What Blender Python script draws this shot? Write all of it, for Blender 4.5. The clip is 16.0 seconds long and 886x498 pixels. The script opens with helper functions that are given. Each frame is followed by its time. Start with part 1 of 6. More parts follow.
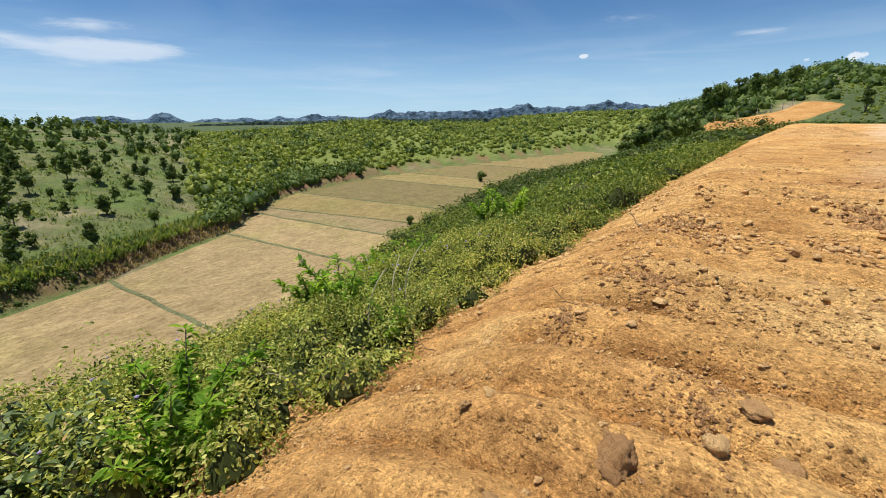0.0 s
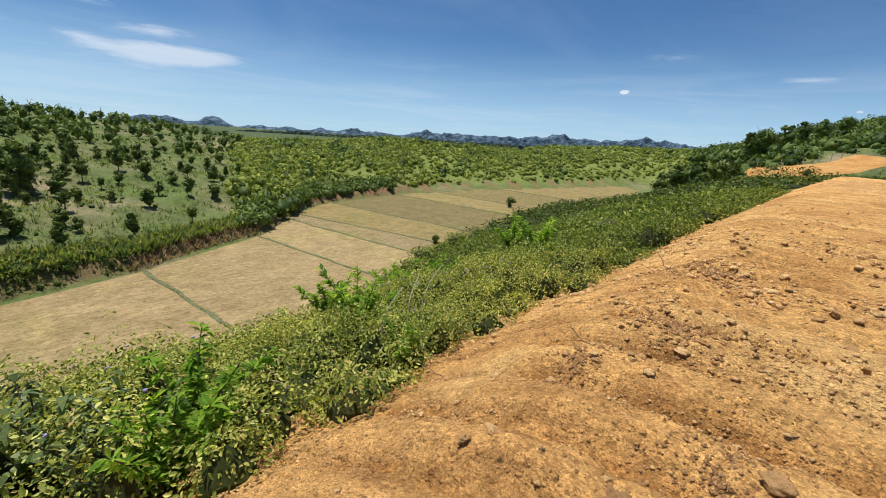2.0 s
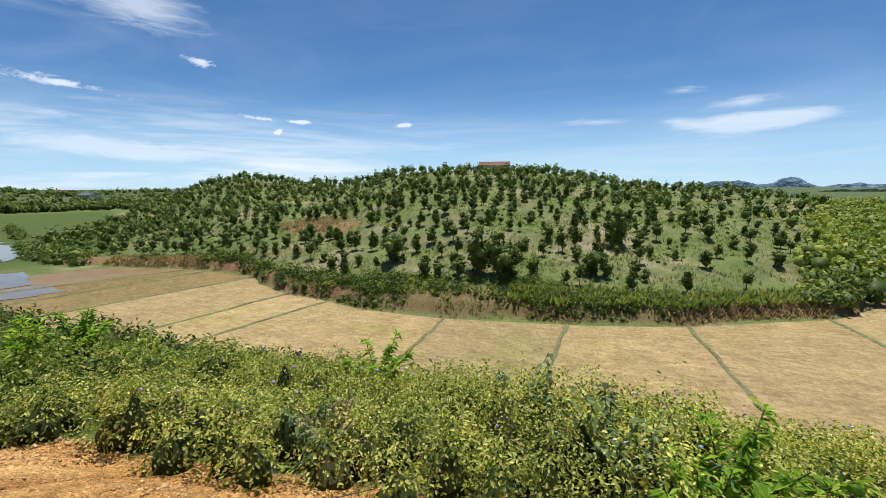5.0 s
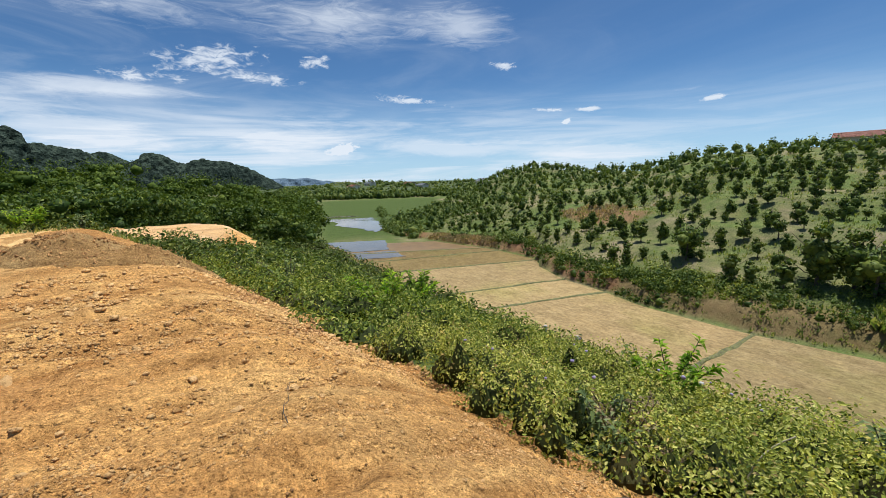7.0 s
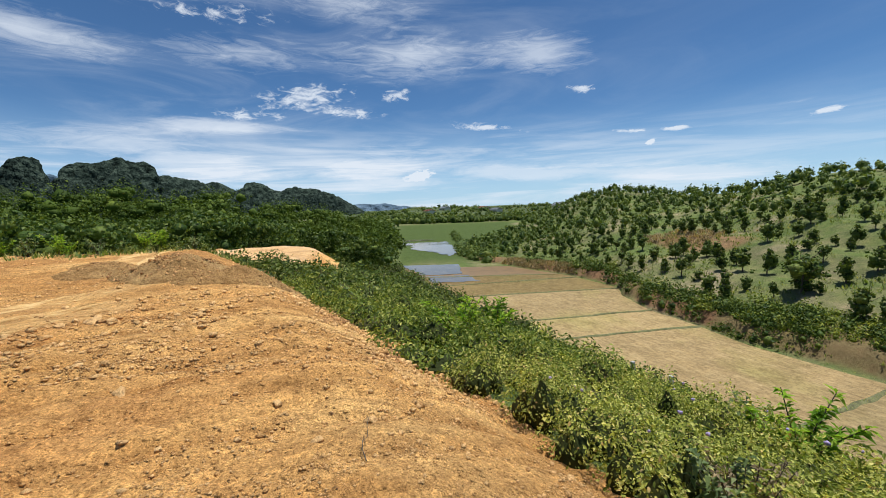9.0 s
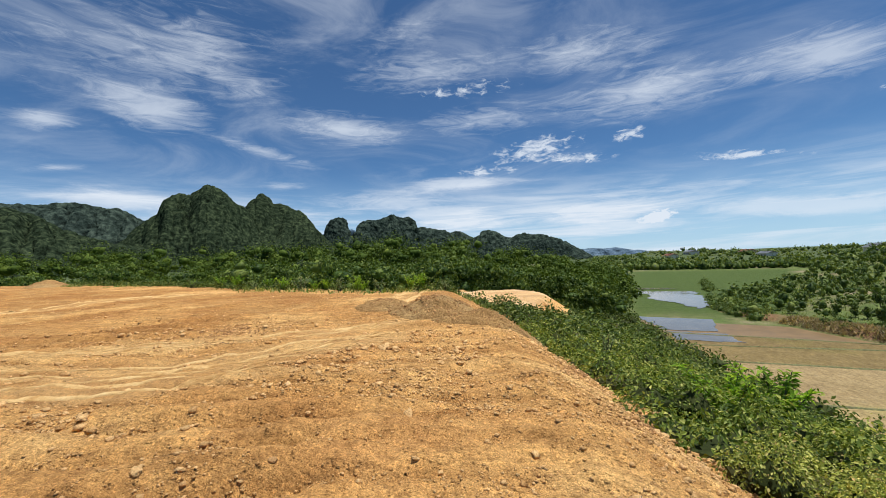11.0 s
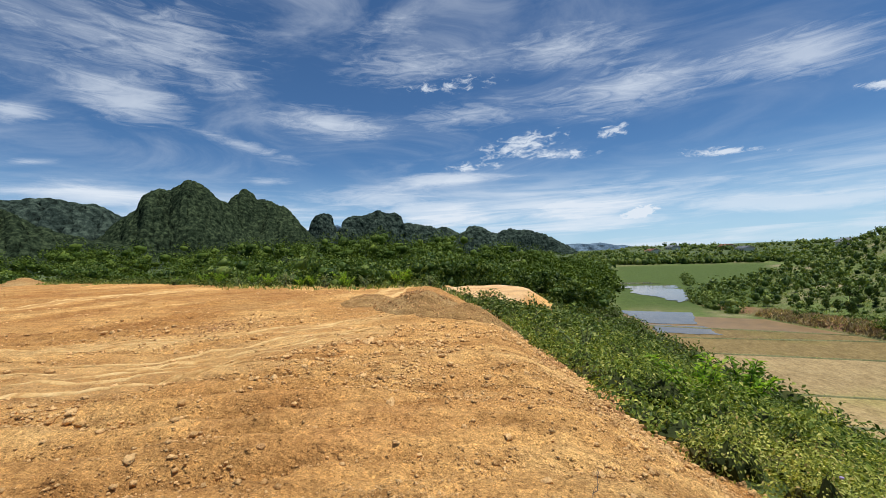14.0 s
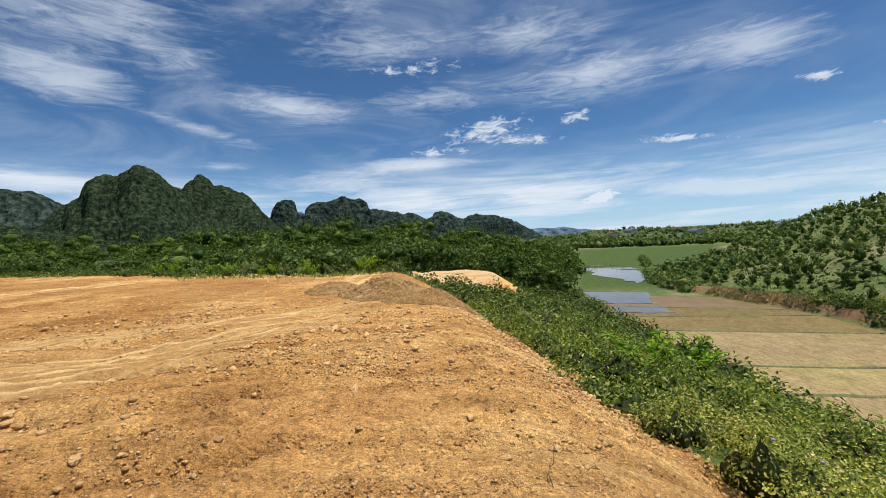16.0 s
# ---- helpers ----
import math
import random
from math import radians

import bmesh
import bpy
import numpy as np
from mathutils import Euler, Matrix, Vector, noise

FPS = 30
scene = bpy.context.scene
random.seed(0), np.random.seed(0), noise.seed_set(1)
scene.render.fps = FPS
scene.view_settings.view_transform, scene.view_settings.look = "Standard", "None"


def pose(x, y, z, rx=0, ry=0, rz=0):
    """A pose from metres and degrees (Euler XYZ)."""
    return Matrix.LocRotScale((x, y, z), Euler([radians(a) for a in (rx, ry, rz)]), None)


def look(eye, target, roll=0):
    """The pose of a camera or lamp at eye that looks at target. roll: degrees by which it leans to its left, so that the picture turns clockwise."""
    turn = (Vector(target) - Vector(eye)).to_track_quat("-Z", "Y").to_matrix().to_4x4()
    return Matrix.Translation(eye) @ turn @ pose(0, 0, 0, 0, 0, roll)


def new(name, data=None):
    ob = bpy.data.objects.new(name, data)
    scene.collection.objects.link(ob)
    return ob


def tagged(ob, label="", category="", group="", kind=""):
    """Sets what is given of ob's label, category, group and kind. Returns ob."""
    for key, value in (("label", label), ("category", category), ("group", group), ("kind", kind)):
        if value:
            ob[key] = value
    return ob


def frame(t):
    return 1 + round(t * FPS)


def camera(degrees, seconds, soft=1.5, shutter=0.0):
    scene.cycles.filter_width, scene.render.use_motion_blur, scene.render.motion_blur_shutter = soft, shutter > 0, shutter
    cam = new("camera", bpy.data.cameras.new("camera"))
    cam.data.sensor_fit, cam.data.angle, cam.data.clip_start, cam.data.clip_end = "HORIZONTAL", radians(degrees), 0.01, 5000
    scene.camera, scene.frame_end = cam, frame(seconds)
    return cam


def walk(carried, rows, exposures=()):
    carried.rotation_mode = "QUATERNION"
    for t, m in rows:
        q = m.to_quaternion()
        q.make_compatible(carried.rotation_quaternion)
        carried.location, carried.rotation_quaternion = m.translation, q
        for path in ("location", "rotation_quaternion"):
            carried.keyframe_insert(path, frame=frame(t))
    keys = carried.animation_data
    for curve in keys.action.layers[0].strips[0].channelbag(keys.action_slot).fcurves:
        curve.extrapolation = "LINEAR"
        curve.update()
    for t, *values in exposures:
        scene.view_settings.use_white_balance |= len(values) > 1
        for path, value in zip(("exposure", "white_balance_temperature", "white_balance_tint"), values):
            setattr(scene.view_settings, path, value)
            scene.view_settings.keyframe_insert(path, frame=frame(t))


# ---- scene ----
cam = camera(94.48, 16.0, 0.6)
PATH = [
    (0.0, 0.404, 0.230, 1.554, 72.22, 0.60, -51.21),
    (0.5, 0.432, 0.195, 1.577, 74.53, -0.92, -56.60),
    (1.0, 0.477, 0.126, 1.622, 78.80, -1.91, -64.88),
    (1.5, 0.488, 0.151, 1.624, 78.75, -2.84, -61.29),
    (2.0, 0.460, 0.217, 1.576, 74.99, -3.73, -46.46),
    (2.5, 0.370, 0.246, 1.570, 72.62, -3.54, -28.97),
    (3.0, 0.317, 0.240, 1.576, 73.14, -2.39, -13.37),
    (3.5, 0.258, 0.206, 1.601, 76.43, -1.61, 0.20),
    (3.7, 0.238, 0.166, 1.637, 78.36, -1.37, 4.68),
    (5.8, 0.173, 0.189, 1.599, 82.27, 0.75, 33.43),
    (6.0, 0.165, 0.199, 1.598, 81.56, 1.01, 38.05),
    (6.5, 0.176, 0.117, 1.614, 80.46, 1.36, 49.83),
    (7.0, -0.076, 0.027, 1.557, 80.33, 1.72, 59.42),
    (7.5, -0.214, -0.006, 1.544, 81.00, 1.77, 64.67),
    (8.0, -0.206, 0.011, 1.583, 82.22, 1.81, 66.24),
    (8.5, -0.252, 0.043, 1.572, 83.19, 1.83, 66.94),
    (9.0, -0.297, 0.029, 1.568, 84.05, 2.14, 69.65),
    (9.5, -0.452, -0.112, 1.579, 86.12, 2.53, 78.48),
    (10.0, -0.426, -0.224, 1.576, 88.37, 2.74, 89.39),
    (10.2, -0.403, -0.240, 1.593, 89.03, 2.90, 93.02),
    (12.3, -0.040, -0.174, 1.699, 92.49, 1.84, 103.16),
    (12.5, -0.030, -0.162, 1.697, 92.46, 1.92, 102.93),
    (13.0, -0.030, -0.161, 1.702, 92.12, 2.07, 101.73),
    (13.5, -0.043, -0.154, 1.683, 91.62, 2.27, 100.20),
    (14.0, -0.058, -0.127, 1.672, 90.84, 2.57, 98.66),
    (14.5, -0.070, -0.120, 1.656, 89.99, 2.85, 97.70),
    (15.0, -0.091, -0.078, 1.628, 89.20, 3.07, 97.06),
    (15.5, -0.085, -0.086, 1.645, 88.48, 3.31, 96.36),
    (16.0, -0.072, -0.071, 1.663, 88.61, 3.36, 94.04),
]
walk(cam, [(t, pose(x, y, z, rx, ry, rz)) for t, x, y, z, rx, ry, rz in PATH], [(0.0, 0.20, 6150, 9), (1.2, 0.12, 6150, 9), (2.0, 0.16, 6150, 9), (3.0, 0.37, 6150, 9), (4.5, 0.37, 6150, 9), (7.0, 0.20, 6150, 9), (16.0, 0.15, 6150, 9)])

# ---- sky and sun ----
SUN_AZ, SUN_EL = -4.0, 76.0          # degrees from +y, above the horizon
world = bpy.data.worlds.new("sky")
scene.world = world
world.use_nodes = True


# clouds: bearing, height, half length, half width, tilt (all degrees), amount
STREAKS = [(134, 24, 18, 5.5, -10, 0.45), (128, 6.6, 16, 1.3, 2, 0.65), (108, 8.6, 12, 1.1, 0, 0.75), (141, 8.3, 8, 1.2, 0, 0.6), (98, 5.0, 11, 1.2, 3, 0.8),
           (56.5, 18.7, 8.1, 2.08, 5, 0.95), (73.2, 19.3, 12.0, 2.64, -1, 0.8), (93.8, 18.6, 11.3, 1.84, -2, 0.6), (101.8, 24.8, 11.8, 2.08, -5, 0.7), (80.8, 25.2, 11.5, 2.19, 3, 0.65),
           (135.6, 18.2, 6.1, 1.95, 6, 0.9), (113.3, 17.8, 9.9, 1.81, 4, 0.85), (144.8, 15.5, 3.1, 0.93, -10, 0.9), (123.9, 14.6, 8.9, 0.74, 15, 0.6), (95.3, 10.5, 10.2, 0.69, 0, 0.7),
           (77.9, 5.4, 8.6, 1.10, -1, 0.8), (60.2, 4.3, 10.1, 0.86, 5, 0.75), (103.0, 6.7, 10.5, 1.25, 4, 0.65), (121.4, 10.4, 4.4, 0.50, -2, 0.7), (144.0, 10.9, 3.0, 0.38, -10, 0.7),
           (138.3, 7.9, 5.6, 0.66, -1, 0.65), (130.5, 25.4, 4.9, 2.48, -21, 0.35), (105.5, 28.8, 9.8, 2.40, -14, 0.3), (125.5, 21.8, 4.7, 1.53, 4, 0.35), (60.8, 6.9, 8.0, 0.86, 2, 0.35),
           (80.1, 5.2, 8.1, 1.24, -3, 0.75), (50.4, 3.9, 21.5, 1.10, 2, 0.7), (99.8, 10.4, 7.3, 0.86, -0, 0.75), (99.0, 6.7, 5.9, 0.68, -2, 0.7), (36.3, 2.4, 12.9, 0.97, -1, 0.55),
           (75.8, 7.5, 9.7, 1.11, 2, 0.4), (40.7, 2.8, 8.4, 0.77, 2, 0.85), (-14.6, 6.8, 8.3, 0.87, -3, 0.95), (2.2, 8.0, 5.2, 0.48, -0, 0.7), (-7.9, 10.9, 2.9, 0.45, 1, 0.6),
           (-13.4, 9.0, 5.2, 0.72, -6, 0.4), (-10.1, 0.8, 20.0, 1.45, -1, 0.35), (29.4, 9.3, 2.7, 0.47, 1, 0.3), (-14.6, 7.0, 6.4, 0.85, -2, 0.95), (-7.4, 7.3, 2.5, 0.67, 7, 0.7),
           (-13.7, 9.1, 3.5, 0.51, -3, 0.4), (-73.4, 10.6, 3.3, 0.34, 1, 0.5), (-86.3, 8.0, 3.3, 0.32, 1, 0.65), (-66.8, 2.9, 4.8, 0.53, -3, 0.35), (-12.1, 5.5, 3.5, 0.42, -1, 0.35)]
FLECKS = [(87.0, 14.3, 6.5, 1.74, -7, 0.9), (81.8, 12.6, 4.7, 0.79, 2, 0.9), (75.4, 14.7, 2.4, 0.88, -3, 0.9), (64.0, 10.4, 6.2, 0.57, 8, 0.8), (94.5, 12.0, 5.5, 0.91, -1, 0.6),
          (51.3, 13.8, 1.3, 0.45, 4, 0.7), (96.3, 22.5, 7.9, 1.22, -3, 0.5), (51.0, 14.2, 2.4, 0.45, 7, 0.7), (40.3, 8.2, 1.9, 0.34, 2, 0.9), (26.9, 8.1, 1.9, 0.36, -6, 0.8),
          (45.7, 8.5, 2.5, 0.28, 6, 0.5), (40.3, 8.1, 1.8, 0.31, 4, 0.9), (27.0, 8.1, 1.8, 0.36, -11, 0.6), (44.6, 8.3, 1.3, 0.34, 0, 0.6)]
PUFFS = [(72.7, 4.3, 2.3, 0.78, -9, 1.3), (43.0, 6.9, 0.7, 0.35, -21, 1.1), (-68.7, 6.9, 0.7, 0.31, 0, 1.3), (-93.9, 5.1, 0.8, 0.40, -9, 1.2), (-90.3, 5.1, 0.3, 0.26, -4, 0.6),
         (43.1, 6.7, 0.6, 0.30, -17, 0.7)]


def sky_nodes():
    nt = world.node_tree
    nt.nodes.clear()
    n, l = nt.nodes.new, nt.links.new
    out, bg = n("ShaderNodeOutputWorld"), n("ShaderNodeBackground")
    sky = n("ShaderNodeTexSky")
    sky.sky_type, sky.sun_disc = "NISHITA", False
    sky.sun_elevation, sky.sun_rotation = radians(SUN_EL), radians(SUN_AZ)
    sky.air_density, sky.dust_density, sky.ozone_density, sky.altitude = 0.8, 0.0, 1.6, 200
    co = n("ShaderNodeTexCoord")
    sep = n("ShaderNodeSeparateXYZ")
    l(co.outputs["Generated"], sep.inputs[0])

    def math_node(op, a, b=None, c=None):
        m = n("ShaderNodeMath")
        m.operation = op
        for i, v in enumerate((a, b, c)):
            if v is None:
                continue
            if isinstance(v, (int, float)):
                m.inputs[i].default_value = v
            else:
                l(v, m.inputs[i])
        return m.outputs[0]

    up = math_node("MAXIMUM", sep.outputs[2], 0.0)
    lift = math_node("ADD", up, 0.10)
    px, py = math_node("DIVIDE", sep.outputs[0], lift), math_node("DIVIDE", sep.outputs[1], lift)
    flat = n("ShaderNodeCombineXYZ")
    l(px, flat.inputs[0]), l(py, flat.inputs[1])

    def layer(turn, scale, stretch, detail, low, high, seed, rough=0.55, warp=0.6):
        mp = n("ShaderNodeMapping")
        mp.inputs["Rotation"].default_value = (0, 0, radians(turn))
        mp.inputs["Scale"].default_value = (scale, scale * stretch, 1)
        mp.inputs["Location"].default_value = (seed, seed * 1.7, seed * 0.3)
        l(flat.outputs[0], mp.inputs[0])
        tx = n("ShaderNodeTexNoise")
        tx.inputs["Scale"].default_value, tx.inputs["Detail"].default_value = 1.0, detail
        tx.inputs["Roughness"].default_value, tx.inputs["Distortion"].default_value = rough, warp
        l(mp.outputs[0], tx.inputs["Vector"])
        mr = n("ShaderNodeMapRange")
        mr.interpolation_type = "SMOOTHSTEP"
        mr.inputs[1].default_value, mr.inputs[2].default_value = low, high
        l(tx.outputs[0], mr.inputs[0])
        return mr.outputs[0]

    # clouds by bearing (left of +y is positive) and height above the horizon, in degrees
    turn = math_node("MULTIPLY", math_node("ARCTAN2", math_node("MULTIPLY", sep.outputs[0], -1.0), sep.outputs[1]), 57.29578)
    rise = math_node("MULTIPLY", math_node("ARCSINE", sep.outputs[2]), 57.29578)
    dome = n("ShaderNodeCombineXYZ")
    l(turn, dome.inputs[0]), l(rise, dome.inputs[1])

    def gathered(rows, swell=1.0):
        total = None
        for az, el, half, wide, tilt, amount in rows:
            mp = n("ShaderNodeMapping")
            mp.vector_type = "TEXTURE"
            mp.inputs["Location"].default_value = (az, el, 0)
            mp.inputs["Rotation"].default_value = (0, 0, radians(tilt))
            mp.inputs["Scale"].default_value = (half * 1.15, wide * swell, 1)
            l(dome.outputs[0], mp.inputs[0])
            gr = n("ShaderNodeTexGradient")
            gr.gradient_type = "SPHERICAL"
            l(mp.outputs[0], gr.inputs[0])
            part_sum = math_node("MULTIPLY", gr.outputs["Fac"], amount)
            total = part_sum if total is None else math_node("ADD", total, part_sum)
        return total

    def dome_noise(turned, sx, sy, detail, rough, warp, seed):
        mp = n("ShaderNodeMapping")
        mp.inputs["Location"].default_value = (seed, seed * 2.1, seed)
        mp.inputs["Rotation"].default_value = (0, 0, radians(turned))
        mp.inputs["Scale"].default_value = (sx, sy, 1)
        l(dome.outputs[0], mp.inputs[0])
        tx = n("ShaderNodeTexNoise")
        tx.inputs["Scale"].default_value, tx.inputs["Detail"].default_value = 1.0, detail
        tx.inputs["Roughness"].default_value, tx.inputs["Distortion"].default_value = rough, warp
        l(mp.outputs[0], tx.inputs["Vector"])
        return tx.outputs[0]

    def torn(mask, grain, strength, low, high):
        raised = math_node("ADD", mask, math_node("MULTIPLY", math_node("SUBTRACT", grain, 0.5), strength))
        gate = math_node("MINIMUM", math_node("MULTIPLY", mask, 6.0), 1.0)
        mr = n("ShaderNodeMapRange")
        mr.interpolation_type = "SMOOTHSTEP"
        mr.inputs[1].default_value, mr.inputs[2].default_value = low, high
        l(raised, mr.inputs[0])
        return math_node("MULTIPLY", mr.outputs[0], gate)

    long_grain = dome_noise(-4, 0.20, 1.05, 9, 0.68, 1.0, 2.3)
    fine_grain = dome_noise(-8, 0.55, 1.3, 7, 0.65, 0.5, 5.9)
    streaks = gathered(STREAKS, 1.55)
    flecks = gathered(FLECKS, 1.2)
    puffs = gathered(PUFFS, 1.15)
    veil = layer(18, 0.34, 4.0, 8, 0.42, 0.85, 7.7)
    bands = dome_noise(2, 0.045, 0.55, 6, 0.6, 0.5, 8.8)
    band = n("ShaderNodeMapRange")
    band.interpolation_type = "SMOOTHSTEP"
    band.inputs[1].default_value, band.inputs[2].default_value = 0.43, 0.68
    l(bands, band.inputs[0])
    near = n("ShaderNodeMapRange")
    near.interpolation_type = "SMOOTHSTEP"
    near.inputs[1].default_value, near.inputs[2].default_value, near.inputs[3].default_value, near.inputs[4].default_value = 4.0, 12.0, 1.0, 0.0
    l(rise, near.inputs[0])
    side = n("ShaderNodeMapRange")
    side.interpolation_type = "SMOOTHSTEP"
    side.inputs[1].default_value, side.inputs[2].default_value, side.inputs[3].default_value, side.inputs[4].default_value = 10.0, 70.0, 0.15, 0.78
    l(turn, side.inputs[0])
    bank = math_node("MULTIPLY", math_node("MULTIPLY", band.outputs[0], near.outputs[0]), side.outputs[0])
    left = n("ShaderNodeMapRange")
    left.interpolation_type = "SMOOTHSTEP"
    left.inputs[1].default_value, left.inputs[2].default_value, left.inputs[3].default_value, left.inputs[4].default_value = 30.0, 110.0, 0.05, 0.32
    l(turn, left.inputs[0])
    total = math_node("MULTIPLY", torn(streaks, long_grain, 1.3, 0.10, 0.95), 0.56)
    total = math_node("ADD", total, math_node("MULTIPLY", torn(flecks, fine_grain, 2.6, 0.22, 0.9), 0.8))
    total = math_node("ADD", total, math_node("MULTIPLY", torn(puffs, dome_noise(10, 1.3, 2.0, 6, 0.6, 0.4, 3.1), 2.2, 0.15, 0.7), 1.0))
    total = math_node("ADD", total, math_node("MULTIPLY", veil, 0.06))
    film = n("ShaderNodeMapRange")
    film.interpolation_type = "SMOOTHSTEP"
    film.inputs[1].default_value, film.inputs[2].default_value = 0.42, 0.78
    l(dome_noise(6, 0.045, 0.15, 8, 0.6, 0.9, 4.4), film.inputs[0])
    total = math_node("ADD", total, math_node("MULTIPLY", film.outputs[0], left.outputs[0]))
    total = math_node("ADD", total, bank)
    total = math_node("MINIMUM", total, 0.92)
    mix = n("ShaderNodeMix")
    mix.data_type = "RGBA"
    l(total, mix.inputs[0])
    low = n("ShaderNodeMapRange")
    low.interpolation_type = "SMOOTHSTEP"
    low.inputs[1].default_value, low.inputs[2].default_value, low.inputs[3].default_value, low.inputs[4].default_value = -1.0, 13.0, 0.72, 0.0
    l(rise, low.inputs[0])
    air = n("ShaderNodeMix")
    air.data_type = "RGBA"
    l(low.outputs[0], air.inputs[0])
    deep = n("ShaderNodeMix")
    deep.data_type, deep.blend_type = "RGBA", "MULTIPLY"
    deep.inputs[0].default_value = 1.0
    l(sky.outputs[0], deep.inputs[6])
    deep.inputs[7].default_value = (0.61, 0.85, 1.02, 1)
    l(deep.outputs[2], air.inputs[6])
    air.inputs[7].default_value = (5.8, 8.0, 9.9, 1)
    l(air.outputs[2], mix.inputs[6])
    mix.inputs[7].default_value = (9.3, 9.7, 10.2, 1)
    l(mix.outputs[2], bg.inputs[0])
    bg.inputs[1].default_value = 0.077
    l(bg.outputs[0], out.inputs[0])


sky_nodes()
sun = new("sun", bpy.data.lights.new("sun", "SUN"))
sun.data.energy, sun.data.angle, sun.data.color = 5.0, radians(0.53), (1.0, 0.95, 0.87)
sun.matrix_world = look((0, 0, 60), Vector((0, 0, 60)) - Vector((math.sin(radians(SUN_AZ)) * math.cos(radians(SUN_EL)), math.cos(radians(SUN_AZ)) * math.cos(radians(SUN_EL)), math.sin(radians(SUN_EL)))))

# ---- tools ----


def lattice(ix, iy, seed):
    h = (ix * 374761393 + iy * 668265263 + seed * 362437) & 0x7FFFFFFF
    h = ((h ^ (h >> 13)) * 1274126177) & 0x7FFFFFFF
    return ((h ^ (h >> 16)) & 0xFFFF) / 65535.0


def vnoise(x, y, seed=0):
    """Smooth noise in 0..1 on a unit lattice."""
    ix, iy = np.floor(x).astype(np.int64), np.floor(y).astype(np.int64)
    u, v = x - ix, y - iy
    u, v = u * u * (3 - 2 * u), v * v * (3 - 2 * v)
    a, b = lattice(ix, iy, seed), lattice(ix + 1, iy, seed)
    c, d = lattice(ix, iy + 1, seed), lattice(ix + 1, iy + 1, seed)
    return (a * (1 - u) + b * u) * (1 - v) + (c * (1 - u) + d * u) * v


def fbm(x, y, octaves=4, seed=0):
    """Layered noise in about -1..1."""
    total, amp, norm = 0.0, 1.0, 0.0
    for k in range(octaves):
        total = total + amp * (2 * vnoise(x * 2**k + 17.3 * k, y * 2**k - 9.1 * k, seed + k) - 1)
        norm += amp
        amp *= 0.5
    return total / norm


def smooth(a, b, x):
    u = np.clip((x - a) / (b - a), 0, 1)
    return u * u * (3 - 2 * u)


def mesh_of(name, verts, faces, material=None, smooth_faces=False):
    """A mesh from arrays of corners and of equal-sided faces."""
    faces = np.asarray(faces, np.int32)
    me = bpy.data.meshes.new(name)
    n, k = faces.shape
    me.vertices.add(len(verts))
    me.vertices.foreach_set("co", np.asarray(verts, np.float32).ravel())
    me.loops.add(n * k)
    me.loops.foreach_set("vertex_index", faces.ravel())
    me.polygons.add(n)
    me.polygons.foreach_set("loop_start", np.arange(0, n * k, k, dtype=np.int32))
    me.polygons.foreach_set("use_smooth", np.full(n, smooth_faces))
    me.update(calc_edges=True)
    if material:
        me.materials.append(material)
    return me


def part(name, mesh, parent, label=""):
    ob = new(name, mesh)
    ob.parent = parent
    return tagged(ob, label) if label else ob


def unit(v):
    return v / (np.linalg.norm(v, axis=-1, keepdims=True) + 1e-9)


def leaf_quads(base, along, normal, length, width, fold=0.12, droop=0.0):
    """Leaves as folded diamonds: base, two sides, tip."""
    along, side = unit(along), unit(np.cross(along, normal))
    normal = unit(np.cross(side, along))
    length, width = np.asarray(length)[:, None], np.asarray(width)[:, None]
    mid = base + along * length * 0.45
    tip = base + along * length - np.array([0, 0, 1.0]) * droop * length
    left = mid + side * width * 0.5 + normal * fold * width
    right = mid - side * width * 0.5 + normal * fold * width
    verts = np.stack([base, right, tip, left], 1).reshape(-1, 3)
    faces = np.arange(len(verts)).reshape(-1, 4)
    return verts, faces


def merge(pieces):
    verts, faces, off = [], [], 0
    for v, q in pieces:
        verts.append(v), faces.append(np.asarray(q) + off)
        off += len(v)
    return np.concatenate(verts), np.concatenate(faces)


def tube(points, radii, sides=6):
    """A tapered tube of quads along points."""
    points = np.asarray(points, float)
    ahead = unit(np.gradient(points, axis=0))
    ref = np.where(np.abs(ahead[:, 2:3]) > 0.9, np.array([[1.0, 0, 0]]), np.array([[0, 0, 1.0]]))
    u = unit(np.cross(ahead, ref))
    v = np.cross(ahead, u)
    a = np.linspace(0, 2 * np.pi, sides, endpoint=False)
    ring = u[:, None] * np.cos(a)[None, :, None] + v[:, None] * np.sin(a)[None, :, None]
    verts = (points[:, None] + ring * np.asarray(radii)[:, None, None]).reshape(-1, 3)
    faces = []
    for i in range(len(points) - 1):
        for j in range(sides):
            k = (j + 1) % sides
            faces.append((i * sides + j, i * sides + k, (i + 1) * sides + k, (i + 1) * sides + j))
    return verts, np.array(faces)


# ---- materials ----
def material(name):
    m = bpy.data.materials.new(name)
    m.use_nodes = True
    nt = m.node_tree
    return m, nt, nt.nodes.new, nt.links.new, nt.nodes["Principled BSDF"]


